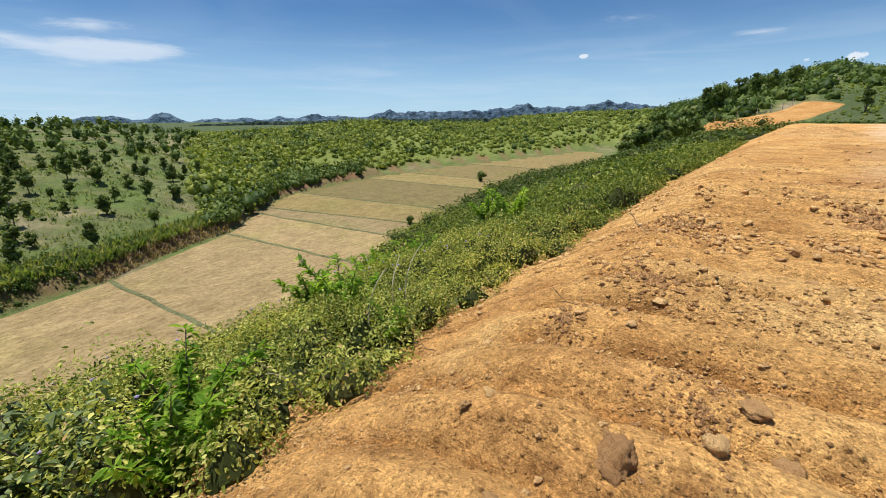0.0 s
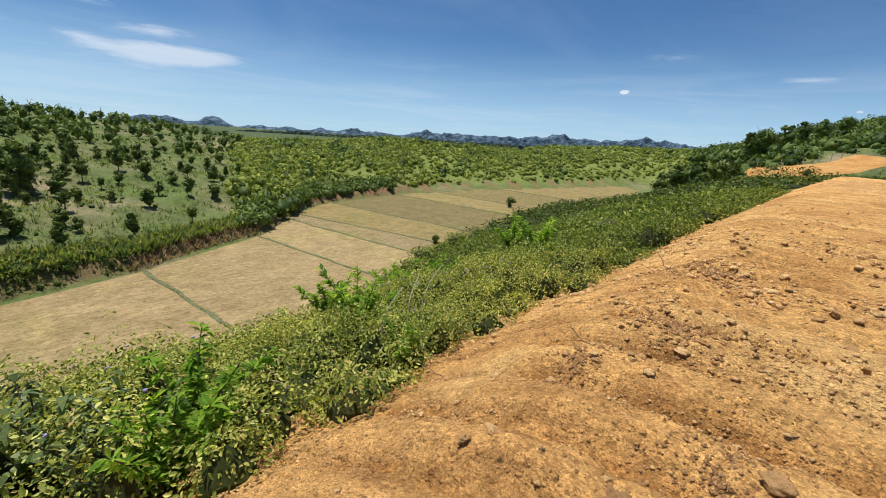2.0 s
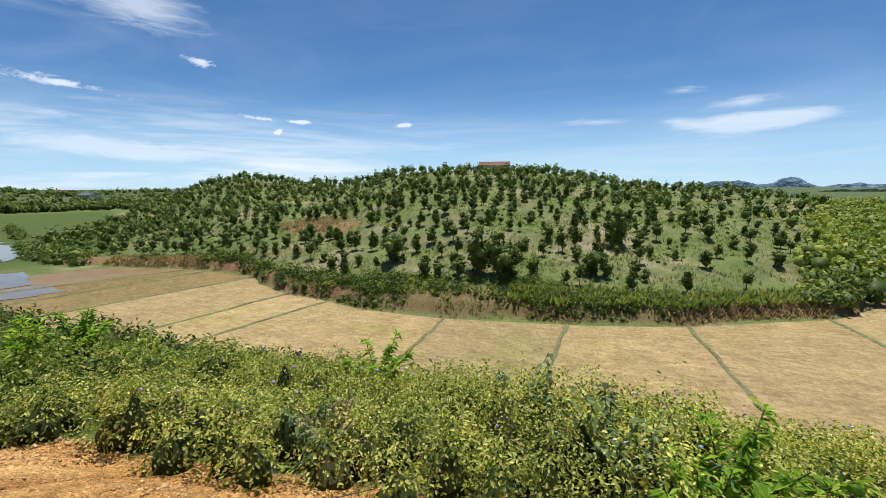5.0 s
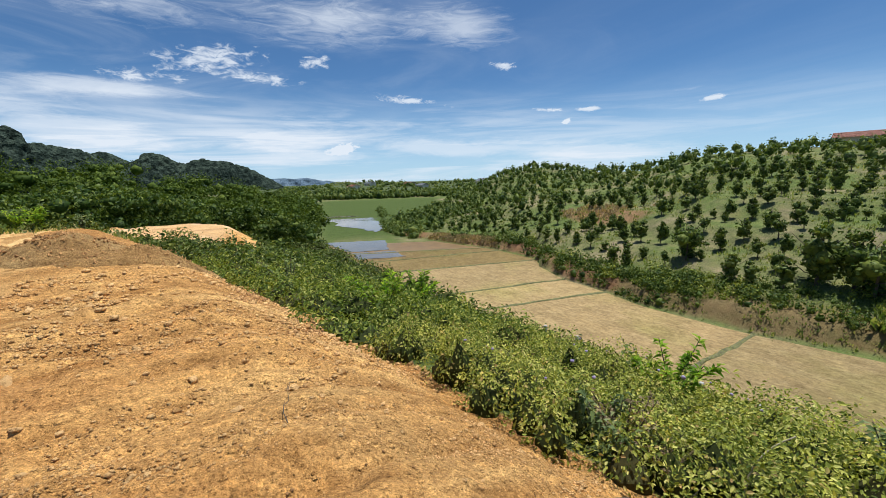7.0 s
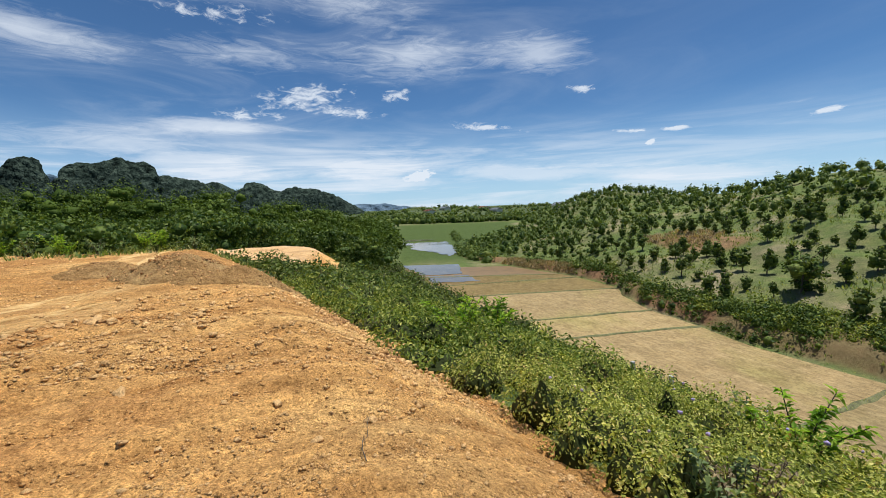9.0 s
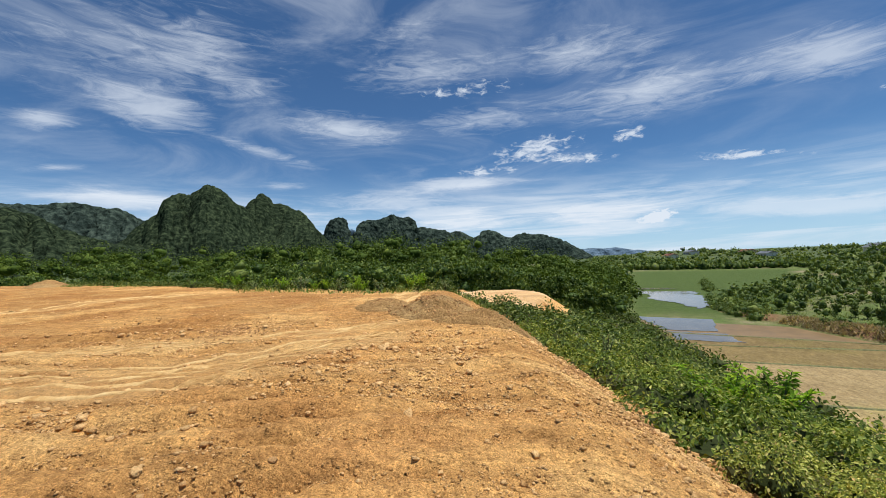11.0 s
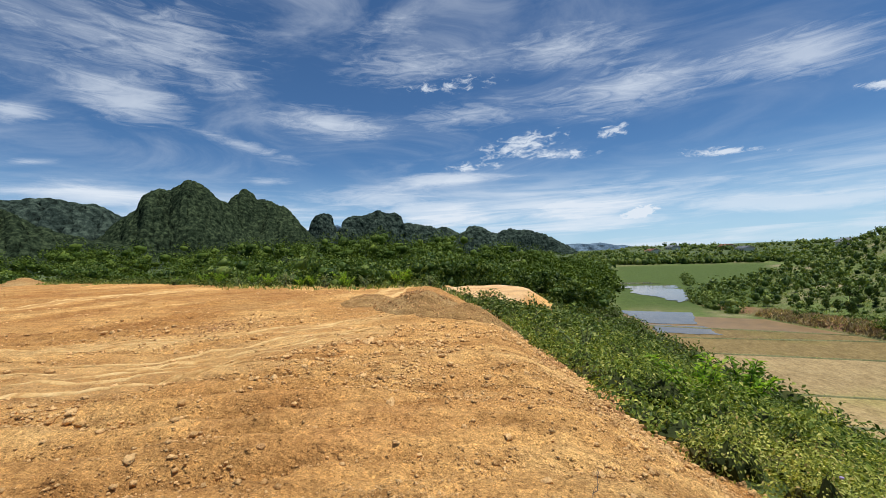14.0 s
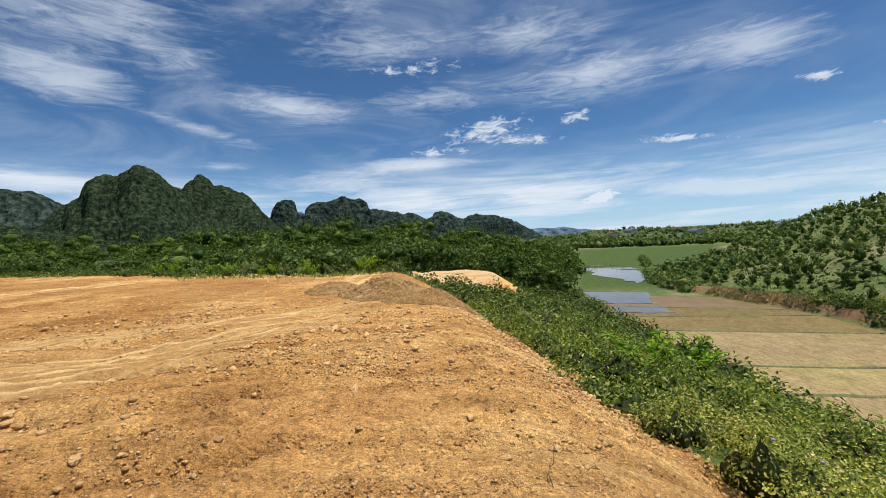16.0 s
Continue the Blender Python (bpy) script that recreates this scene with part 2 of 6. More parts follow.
def noise_node(nt, scale, detail=5, rough=0.6, vector=None, stretch=None):
    n, l = nt.nodes.new, nt.links.new
    tx = n("ShaderNodeTexNoise")
    tx.inputs["Scale"].default_value, tx.inputs["Detail"].default_value, tx.inputs["Roughness"].default_value = scale, detail, rough
    if vector is None:
        vector = n("ShaderNodeNewGeometry").outputs["Position"]
    if stretch:
        mp = n("ShaderNodeMapping")
        mp.inputs["Scale"].default_value = stretch[:3]
        if len(stretch) > 3:
            mp.inputs["Rotation"].default_value = (0, 0, radians(stretch[3]))
        l(vector, mp.inputs[0])
        vector = mp.outputs[0]
    l(vector, tx.inputs["Vector"])
    return tx.outputs[0]


def ramp_node(nt, value, stops):
    n, l = nt.nodes.new, nt.links.new
    r = n("ShaderNodeValToRGB")
    el = r.color_ramp.elements
    while len(el) < len(stops):
        el.new(0.5)
    for e, (p, c) in zip(el, stops):
        e.position, e.color = p, (*c, 1)
    l(value, r.inputs[0])
    return r.outputs[0]


def mix_node(nt, factor, a, b, blend="MIX"):
    n, l = nt.nodes.new, nt.links.new
    m = n("ShaderNodeMix")
    m.data_type, m.blend_type = "RGBA", blend
    for i, v in ((0, factor), (6, a), (7, b)):
        if isinstance(v, (int, float)):
            m.inputs[i].default_value = v
        elif isinstance(v, tuple):
            m.inputs[i].default_value = (*v, 1)
        else:
            l(v, m.inputs[i])
    return m.outputs[2]


def bump_node(nt, height, distance, strength=1.0, below=None):
    n, l = nt.nodes.new, nt.links.new
    b = n("ShaderNodeBump")
    b.inputs["Strength"].default_value, b.inputs["Distance"].default_value = strength, distance
    l(height, b.inputs["Height"])
    if below is not None:
        l(below, b.inputs["Normal"])
    return b.outputs[0]


def soil_colour(nt):
    """Orange laterite: broad patches, fine grain, pale scraped spots."""
    broad = noise_node(nt, 0.35, 5, 0.6)
    fine = noise_node(nt, 9.0, 6, 0.7)
    grain = noise_node(nt, 60.0, 3, 0.7)
    c = ramp_node(nt, broad, [(0.30, (0.54, 0.280, 0.096)), (0.5, (0.66, 0.380, 0.134)), (0.72, (0.74, 0.485, 0.200))])
    c = mix_node(nt, 0.55, c, ramp_node(nt, fine, [(0.28, (0.62, 0.60, 0.57)), (0.5, (0.97, 0.97, 0.97)), (0.75, (1.2, 1.18, 1.1))]), "MULTIPLY")
    c = mix_node(nt, 0.35, c, ramp_node(nt, grain, [(0.3, (0.55, 0.5, 0.48)), (0.6, (1.1, 1.08, 1.05))]), "MULTIPLY")
    scraped = noise_node(nt, 1.0, 3, 0.55, None, (4.0, 0.6, 1, 8))
    c = mix_node(nt, 0.6, c, ramp_node(nt, scraped, [(0.32, (0.66, 0.62, 0.58)), (0.5, (1.0, 1.0, 1.0)), (0.7, (1.22, 1.22, 1.18))]), "MULTIPLY")
    # dark marks and specks: moist tone, with crumb shade put into the colour
    marks = noise_node(nt, 1.0, 3, 0.55, None, (6.0, 3.4, 1, 8))
    c = mix_node(nt, 0.65, c, ramp_node(nt, marks, [(0.30, (0.58, 0.52, 0.48)), (0.44, (0.96, 0.96, 0.95)), (0.62, (1.05, 1.05, 1.04)), (0.74, (1.2, 1.21, 1.2))]), "MULTIPLY")
    specks = noise_node(nt, 34.0, 5, 0.75)
    c = mix_node(nt, 0.6, c, ramp_node(nt, specks, [(0.34, (0.55, 0.48, 0.42)), (0.43, (1.0, 1.0, 1.0)), (0.60, (1.0, 1.0, 1.0)), (0.70, (1.3, 1.3, 1.28))]), "MULTIPLY")
    for scale, mix in ((21.0, 0.6), (52.0, 0.75), (110.0, 0.7)):
        vo = nt.nodes.new("ShaderNodeTexVoronoi")
        vo.inputs["Scale"].default_value = scale
        nt.links.new(nt.nodes.new("ShaderNodeNewGeometry").outputs["Position"], vo.inputs["Vector"])
        c = mix_node(nt, mix, c, ramp_node(nt, vo.outputs["Color"], [(0.1, (0.68, 0.63, 0.58)), (0.4, (0.98, 0.97, 0.96)), (0.65, (1.05, 1.05, 1.04)), (0.9, (1.35, 1.34, 1.3))]), "MULTIPLY")
    return c


def grass_colour(nt):
    broad = noise_node(nt, 0.09, 6, 0.65)
    mid = noise_node(nt, 0.5, 9, 0.82)
    fine = noise_node(nt, 7.0, 4, 0.7)
    c = ramp_node(nt, broad, [(0.34, (0.29, 0.235, 0.145)), (0.43, (0.18, 0.178, 0.078)), (0.56, (0.118, 0.158, 0.044)), (0.78, (0.19, 0.21, 0.08))])
    c = mix_node(nt, 0.7, c, ramp_node(nt, mid, [(0.34, (0.34, 0.40, 0.34)), (0.5, (1.0, 1.0, 1.0)), (0.68, (1.6, 1.45, 1.3))]), "MULTIPLY")
    return mix_node(nt, 0.6, c, ramp_node(nt, fine, [(0.3, (0.5, 0.55, 0.5)), (0.65, (1.2, 1.2, 1.15))]), "MULTIPLY")


def pebbles(nt, scale):
    """Height of scattered crumbs: round caps in some of the cells, of uneven size."""
    n, l = nt.nodes.new, nt.links.new
    vo = n("ShaderNodeTexVoronoi")
    vo.inputs["Scale"].default_value = scale
    l(n("ShaderNodeNewGeometry").outputs["Position"], vo.inputs["Vector"])
    sep = n("ShaderNodeSeparateColor")
    l(vo.outputs["Color"], sep.inputs[0])
    size = n("ShaderNodeMapRange")
    size.inputs[1].default_value, size.inputs[2].default_value, size.inputs[3].default_value, size.inputs[4].default_value = 0.35, 1.0, 0.02, 0.5
    l(sep.outputs[0], size.inputs[0])
    cap = n("ShaderNodeMapRange")
    cap.interpolation_type = "SMOOTHSTEP"
    cap.inputs[1].default_value, cap.inputs[3].default_value, cap.inputs[4].default_value = 0.0, 1.0, 0.0
    l(vo.outputs["Distance"], cap.inputs[0]), l(size.outputs[0], cap.inputs[2])
    return cap.outputs[0]


def ground_material():
    m, nt, n, l, p = material("ground")
    at = n("ShaderNodeAttribute")
    at.attribute_name = "soil"
    edge = noise_node(nt, 1.3, 5, 0.7)
    add = n("ShaderNodeMath")
    add.operation = "ADD"
    l(at.outputs["Fac"], add.inputs[0]), l(edge, add.inputs[1])
    sharp = n("ShaderNodeMapRange")
    sharp.inputs[1].default_value, sharp.inputs[2].default_value = 0.92, 1.08
    l(add.outputs[0], sharp.inputs[0])
    c = grass_colour(nt)
    for name, tone in (("lush", (0.072, 0.104, 0.026)), ("humus", (0.25, 0.14, 0.072)), ("wood", (0.075, 0.10, 0.04)), ("crop", (0.19, 0.225, 0.05))):
        more = n("ShaderNodeAttribute")
        more.attribute_name = name
        toned = mix_node(nt, 0.7, tone, ramp_node(nt, noise_node(nt, 1.1, 6, 0.7), [(0.3, (0.5, 0.55, 0.5)), (0.7, (1.35, 1.3, 1.3))]), "MULTIPLY")
        c = mix_node(nt, more.outputs["Fac"], c, toned)
    soil = soil_colour(nt)
    pressed = n("ShaderNodeAttribute")
    pressed.attribute_name = "track"
    soil = mix_node(nt, pressed.outputs["Fac"], soil, mix_node(nt, 0.5, (0.72, 0.50, 0.23), ramp_node(nt, noise_node(nt, 5.0, 5, 0.7), [(0.3, (0.72, 0.68, 0.62)), (0.7, (1.1, 1.1, 1.05))]), "MULTIPLY"))
    pale = n("ShaderNodeAttribute")
    pale.attribute_name = "pale"
    soil = mix_node(nt, pale.outputs["Fac"], soil, mix_node(nt, 0.8, (0.68, 0.455, 0.255), ramp_node(nt, noise_node(nt, 0.7, 6, 0.7), [(0.3, (0.72, 0.66, 0.6)), (0.5, (1, 1, 1)), (0.7, (1.18, 1.2, 1.25))]), "MULTIPLY"))
    # darker soil: damp patches, and furrow shade put into the colour
    damp_shade = n("ShaderNodeAttribute")
    damp_shade.attribute_name = "damp_shade"
    soil = mix_node(nt, damp_shade.outputs["Fac"], soil, mix_node(nt, 1.0, soil, (0.60, 0.51, 0.43), "MULTIPLY"))
    c = mix_node(nt, sharp.outputs[0], c, soil)
    l(c, p.inputs["Base Color"])
    p.inputs["Roughness"].default_value = 0.95
    p.inputs["Specular IOR Level"].default_value = 0.15
    b1 = bump_node(nt, noise_node(nt, 3.2, 7, 0.72), 0.09)
    b2 = bump_node(nt, noise_node(nt, 22.0, 5, 0.75), 0.03, 1.0, b1)
    b2 = bump_node(nt, noise_node(nt, 1.0, 5, 0.65, None, (5.0, 0.9, 1, 8)), 0.06, 1.0, b2)
    b2 = bump_node(nt, noise_node(nt, 1.0, 4, 0.6, None, (5.0, 2.0, 1, -38)), 0.025, 1.0, b2)
    for scale, deep in ((17.0, 0.030), (38.0, 0.016), (85.0, 0.007)):
        b2 = bump_node(nt, pebbles(nt, scale), deep, 1.0, b2)
    l(b2, p.inputs["Normal"])
    return m


def clod_material(name, dark, light):
    m, nt, n, l, p = material(name)
    g = n("ShaderNodeNewGeometry")
    c = ramp_node(nt, g.outputs["Random Per Island"], [(0.0, dark), (0.6, light), (1.0, tuple(min(1, v * 1.25) for v in light))])
    c = mix_node(nt, 0.5, c, ramp_node(nt, noise_node(nt, 25, 5, 0.7), [(0.3, (0.55, 0.5, 0.45)), (0.7, (1.2, 1.15, 1.1))]), "MULTIPLY")
    l(c, p.inputs["Base Color"])
    p.inputs["Roughness"].default_value, p.inputs["Specular IOR Level"].default_value = 0.95, 0.15
    l(bump_node(nt, noise_node(nt, 28, 6, 0.75), 0.04), p.inputs["Normal"])
    return m


def leaf_material(name, stops, gloss=0.45, passing=0.35):
    """Leaves that vary one by one, part of the light going through."""
    m, nt, n, l, p = material(name)
    g = n("ShaderNodeNewGeometry")
    big = noise_node(nt, 0.35, 4, 0.6)
    c = ramp_node(nt, g.outputs["Random Per Island"], stops)
    c = mix_node(nt, 0.55, c, ramp_node(nt, noise_node(nt, 1.7, 3, 0.6), [(0.32, (0.55, 0.62, 0.55)), (0.5, (1.0, 1.0, 1.0)), (0.68, (1.4, 1.3, 1.05))]), "MULTIPLY")
    c = mix_node(nt, 0.6, c, ramp_node(nt, big, [(0.3, (0.62, 0.72, 0.6)), (0.5, (1.0, 1.0, 1.0)), (0.7, (1.35, 1.2, 1.0))]), "MULTIPLY")
    fine = noise_node(nt, 4.5, 5, 0.7)
    c = mix_node(nt, 0.55, c, ramp_node(nt, fine, [(0.34, (0.42, 0.48, 0.42)), (0.5, (1.0, 1.0, 1.0)), (0.66, (1.4, 1.34, 1.15))]), "MULTIPLY")
    l(c, p.inputs["Base Color"])
    l(bump_node(nt, fine, 0.04, 0.5), p.inputs["Normal"])
    p.inputs["Roughness"].default_value, p.inputs["Specular IOR Level"].default_value = gloss, 0.14
    tr = n("ShaderNodeBsdfTranslucent")
    l(mix_node(nt, 1.0, c, (1.3, 1.25, 0.5), "MULTIPLY"), tr.inputs[0])
    mx = n("ShaderNodeMixShader")
    mx.inputs[0].default_value = passing
    l(p.outputs[0], mx.inputs[1]), l(tr.outputs[0], mx.inputs[2])
    l(mx.outputs[0], nt.nodes["Material Output"].inputs["Surface"])
    return m


def plain(name, colour, rough=0.8, grain=0.25, scale=8.0, metallic=0.0):
    m, nt, n, l, p = material(name)
    v = noise_node(nt, scale, 5, 0.65)
    lo, hi = tuple(max(0, c * (1 - grain)) for c in colour), tuple(min(1, c * (1 + grain)) for c in colour)
    l(ramp_node(nt, v, [(0.3, lo), (0.7, hi)]), p.inputs["Base Color"])
    p.inputs["Roughness"].default_value, p.inputs["Metallic"].default_value = rough, metallic
    l(bump_node(nt, noise_node(nt, scale * 6, 4), 0.01), p.inputs["Normal"])
    return m


def stubble_material(name="rice_stubble", tone=(1.0, 1.0, 1.0)):
    """Cut rice straw: lines of stubble, pale straw heaps, a little new green."""
    m, nt, n, l, p = material(name)
    oi = n("ShaderNodeObjectInfo")
    rows = noise_node(nt, 1.0, 6, 0.72, None, (1.1, 2.6, 1, 14))
    rough = noise_node(nt, 4.5, 7, 0.78)
    broad = noise_node(nt, 0.12, 4, 0.6)
    heaps = noise_node(nt, 0.55, 5, 0.7)
    c = ramp_node(nt, rows, [(0.30, (0.265, 0.20, 0.10)), (0.48, (0.335, 0.258, 0.135)), (0.68, (0.43, 0.345, 0.19))])
    c = mix_node(nt, 0.85, c, ramp_node(nt, rough, [(0.3, (0.42, 0.39, 0.33)), (0.5, (1, 1, 1)), (0.72, (1.4, 1.37, 1.28))]), "MULTIPLY")
    c = mix_node(nt, 0.7, c, ramp_node(nt, heaps, [(0.32, (0.72, 0.70, 0.66)), (0.5, (1, 1, 1)), (0.68, (1.22, 1.2, 1.16))]), "MULTIPLY")
    green = ramp_node(nt, broad, [(0.50, (0, 0, 0)), (0.70, (0.4, 0.4, 0.4))])
    c = mix_node(nt, green, c, mix_node(nt, 1.0, c, (0.70, 0.95, 0.45), "MULTIPLY"))
    tint = ramp_node(nt, oi.outputs["Random"], [(0.0, (0.72, 0.72, 0.68)), (0.5, (0.98, 0.92, 0.86)), (1.0, (1.12, 1.08, 0.98))])
    c = mix_node(nt, 1.0, c, tint, "MULTIPLY")
    c = mix_node(nt, 1.0, c, tone, "MULTIPLY")
    l(c, p.inputs["Base Color"])
    p.inputs["Roughness"].default_value, p.inputs["Specular IOR Level"].default_value = 0.9, 0.2
    l(bump_node(nt, rough, 0.08, 1.0, bump_node(nt, rows, 0.06)), p.inputs["Normal"])
    return m


def water_material(name, colour, rough):
    m, nt, n, l, p = material(name)
    v = noise_node(nt, 0.5, 5, 0.65)
    l(ramp_node(nt, v, [(0.35, colour), (0.7, tuple(c * 1.5 for c in colour))]), p.inputs["Base Color"])
    p.inputs["Roughness"].default_value, p.inputs["IOR"].default_value = rough, 1.33
    l(bump_node(nt, noise_node(nt, 1.4, 3), 0.004), p.inputs["Normal"])
    return m


def wooded_material(name, low, high, scale):
    """Far slopes under trees: crowns as grain and relief, shade between them in the colour."""
    m, nt, n, l, p = material(name)
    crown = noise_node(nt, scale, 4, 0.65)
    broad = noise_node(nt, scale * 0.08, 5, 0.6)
    # hollows of the crown relief painted dark, as shade between trees
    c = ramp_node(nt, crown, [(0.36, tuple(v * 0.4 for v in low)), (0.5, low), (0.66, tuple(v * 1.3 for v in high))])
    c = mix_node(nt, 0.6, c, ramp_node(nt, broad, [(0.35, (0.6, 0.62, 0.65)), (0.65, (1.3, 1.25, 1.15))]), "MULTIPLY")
    l(c, p.inputs["Base Color"])
    p.inputs["Roughness"].default_value, p.inputs["Specular IOR Level"].default_value = 1.0, 0.0
    l(bump_node(nt, crown, 1.6 / scale * 0.5), p.inputs["Normal"])
    return m


GROUND = ground_material()
CLOD = clod_material("clod", (0.62, 0.35, 0.13), (0.80, 0.51, 0.225))
GREY_CLOD = clod_material("grey_clod", (0.38, 0.205, 0.088), (0.58, 0.34, 0.145))
def heap_material(name, tone):
    m, nt, n, l, p = material(name)
    l(mix_node(nt, 1.0, soil_colour(nt), tone, "MULTIPLY"), p.inputs["Base Color"])
    p.inputs["Roughness"].default_value, p.inputs["Specular IOR Level"].default_value = 0.95, 0.15
    b1 = bump_node(nt, noise_node(nt, 5.0, 7, 0.75), 0.10)
    l(bump_node(nt, noise_node(nt, 26.0, 5, 0.75), 0.035, 1.0, b1), p.inputs["Normal"])
    return m


GREY_HEAP = heap_material("grey_heap", (0.62, 0.66, 0.74))
ORANGE_HEAP = heap_material("orange_heap", (0.92, 0.95, 1.05))


def pressed_material():
    """Earth pressed smooth and pale by wheels, worn through to the darker soil in places."""
    m, nt, n, l, p = material("pressed_earth")
    worn = noise_node(nt, 2.2, 6, 0.75)
    c = ramp_node(nt, worn, [(0.40, (0.50, 0.285, 0.10)), (0.52, (0.63, 0.405, 0.165)), (0.72, (0.74, 0.53, 0.25))])
    c = mix_node(nt, 0.5, c, ramp_node(nt, noise_node(nt, 30, 5, 0.75), [(0.32, (0.5, 0.45, 0.4)), (0.45, (1, 1, 1)), (0.7, (1.12, 1.12, 1.1))]), "MULTIPLY")
    l(c, p.inputs["Base Color"])
    p.inputs["Roughness"].default_value, p.inputs["Specular IOR Level"].default_value = 0.95, 0.15
    l(bump_node(nt, noise_node(nt, 20, 5, 0.75), 0.03), p.inputs["Normal"])
    return m


PRESSED = pressed_material()
STUBBLE = stubble_material("rice_stubble", (0.98, 0.96, 0.92))
BUND = plain("bund_earth", (0.135, 0.135, 0.055), 0.95, 0.5, 3)
DAMP = stubble_material("damp_stubble", (0.55, 0.53, 0.43))
GREENISH = stubble_material("greenish_stubble", (0.74, 0.75, 0.60))
WEED = leaf_material("weed_leaf", [(0.0, (0.07, 0.11, 0.020)), (0.3, (0.21, 0.245, 0.042)), (0.62, (0.40, 0.42, 0.080)), (0.92, (0.63, 0.61, 0.20)), (1.0, (0.46, 0.30, 0.14))], 0.55, 0.32)
WEED_FAR = leaf_material("weed_leaf_green", [(0.0, (0.026, 0.050, 0.011)), (0.4, (0.072, 0.112, 0.020)), (0.8, (0.145, 0.19, 0.038)), (1.0, (0.32, 0.34, 0.12))], 0.5, 0.22)
WEED_MID = leaf_material("weed_leaf_fresh", [(0.0, (0.045, 0.08, 0.015)), (0.4, (0.13, 0.185, 0.03)), (0.8, (0.25, 0.30, 0.055)), (1.0, (0.46, 0.46, 0.14))], 0.5, 0.3)
ORCHARD = leaf_material("orchard_leaf", [(0.0, (0.04, 0.075, 0.018)), (0.5, (0.10, 0.15, 0.034)), (1.0, (0.21, 0.255, 0.065))], 0.5, 0.28)
HILL_SHRUB = leaf_material("hill_shrub_leaf", [(0.0, (0.09, 0.13, 0.025)), (0.5, (0.215, 0.27, 0.045)), (1.0, (0.36, 0.38, 0.08))], 0.5, 0.3)
SHRUB = leaf_material("shrub_leaf", [(0.0, (0.03, 0.06, 0.012)), (0.5, (0.08, 0.13, 0.026)), (1.0, (0.18, 0.225, 0.05))], 0.5, 0.25)
BAMBOO = leaf_material("bamboo_leaf", [(0.0, (0.036, 0.066, 0.009)), (0.5, (0.072, 0.115, 0.014)), (1.0, (0.125, 0.172, 0.024))], 0.7, 0.2)
LIME = leaf_material("lime_leaf", [(0.0, (0.12, 0.24, 0.03)), (0.6, (0.26, 0.42, 0.05)), (1.0, (0.42, 0.54, 0.09))], 0.5, 0.5)
GRASS = leaf_material("grass_blade", [(0.0, (0.10, 0.16, 0.04)), (0.6, (0.22, 0.28, 0.085)), (1.0, (0.38, 0.36, 0.18))], 0.6, 0.4)
BARK = plain("bark", (0.11, 0.085, 0.06), 0.95, 0.4, 12)

# ---- lie of the land ----
FIELD_Z = -10.4
EDGE_X = [-60, -40, -21, -13.4, -9.5, -6.2, -4.8, -2.7, 0, 5, 20, 67, 120]
EDGE_Y = [-16, -8, -2.0, 0.1, 1.15, 1.8, 2.15, 2.4, 2.9, 3.2, 3.3, 2.4, 0]
TOE_X = [-170, -119, -87, -44, -30, -12, 5, 15, 22, 31, 40, 55, 70, 95, 111, 130, 175]
TOE_Y = [30, 25, 20, 19.5, 21, 22, 22, 23, 26, 31, 33, 36.5, 41, 39, 37, 43, 52]
FAR_X = [-165, -142, -120, -92, -80, -64, -55, -44, -39, -33, -27, -22, -13, -2.5, 7, 20, 27, 33, 39, 56, 75, 103, 135, 169]
FAR_Y = [62, 57, 49, 38, 37, 40, 42, 41.5, 38, 35.7, 35, 33.7, 34, 36.2, 39.3, 46.5, 54, 60, 63, 66.3, 68, 63.5, 58, 53.5]


def edge_y(x):
    return np.interp(x, EDGE_X, EDGE_Y)


def toe_y(x):
    return np.interp(x, TOE_X, TOE_Y)


def far_y(x):
    return np.interp(x, FAR_X, FAR_Y)


FOOT_AZ = np.degrees(np.arctan2(FAR_X, FAR_Y))            # positive to the right of +y
FOOT_R = np.hypot(FAR_X, FAR_Y)
# crest line of the hills all round: bearing and sight angle, bearing and distance
CREST_AZ = [-180, -150, -104, -92, -85, -78, -74, -68, -66.4, -64.2, -60.7, -58.8, -56.8, -54.5, -51, -47, -44, -40, -34.5, -32, -29.6, -26.5, -22, -19.7, -16, -12.5, -6.6, -2.8, 3.3, 8, 13, 16, 20, 25, 33, 40, 48, 57, 59.5, 67, 73, 78, 80, 84.8, 86.6, 89.3, 92.6, 96, 104, 110, 150, 180]
CREST_EL = [0, 0.3, 0.4, 0.3, 0, 0.2, 0.4, -5.6, -4.45, -4.0, -2.9, -1.85, -1.3, -0.15, 1.3, 2.1, 1.8, 1.3, 1.4, 2.0, 2.6, 3.15, 3.2, 3.5, 3.1, 3.0, 2.8, 2.2, 0.95, 0.4, 0.1, -0.6, -1.05, -1.1, -0.75, -0.1, -0.4, -0.45, 0.2, 0.55, 0.75, 0.9, 1.5, 2.8, 3.8, 4.3, 4.9, 4.2, 3.0, 2.4, 1.5, 0]
RIDGE_AZ = [-180, -150, -145, -131, -119, -104, -92, -85, -78, -74, -68.5, -66, -60, -53, -47, -40, -32, -25, -18.5, -11, -3.5, 4.2, 11.6, 18.6, 25, 35, 41, 49, 55, 60, 67, 73, 78.5, 82, 85.3, 88, 92.5, 97, 104, 110, 150, 180]
RIDGE_R = [300, 300, 320, 320, 320, 320, 340, 400, 430, 420, 118, 126, 150, 175, 160, 145, 128, 122, 120, 122, 128, 135, 140, 145, 150, 165, 175, 190, 205, 220, 240, 250, 240, 235, 230, 230, 230, 230, 230, 230, 250, 300]


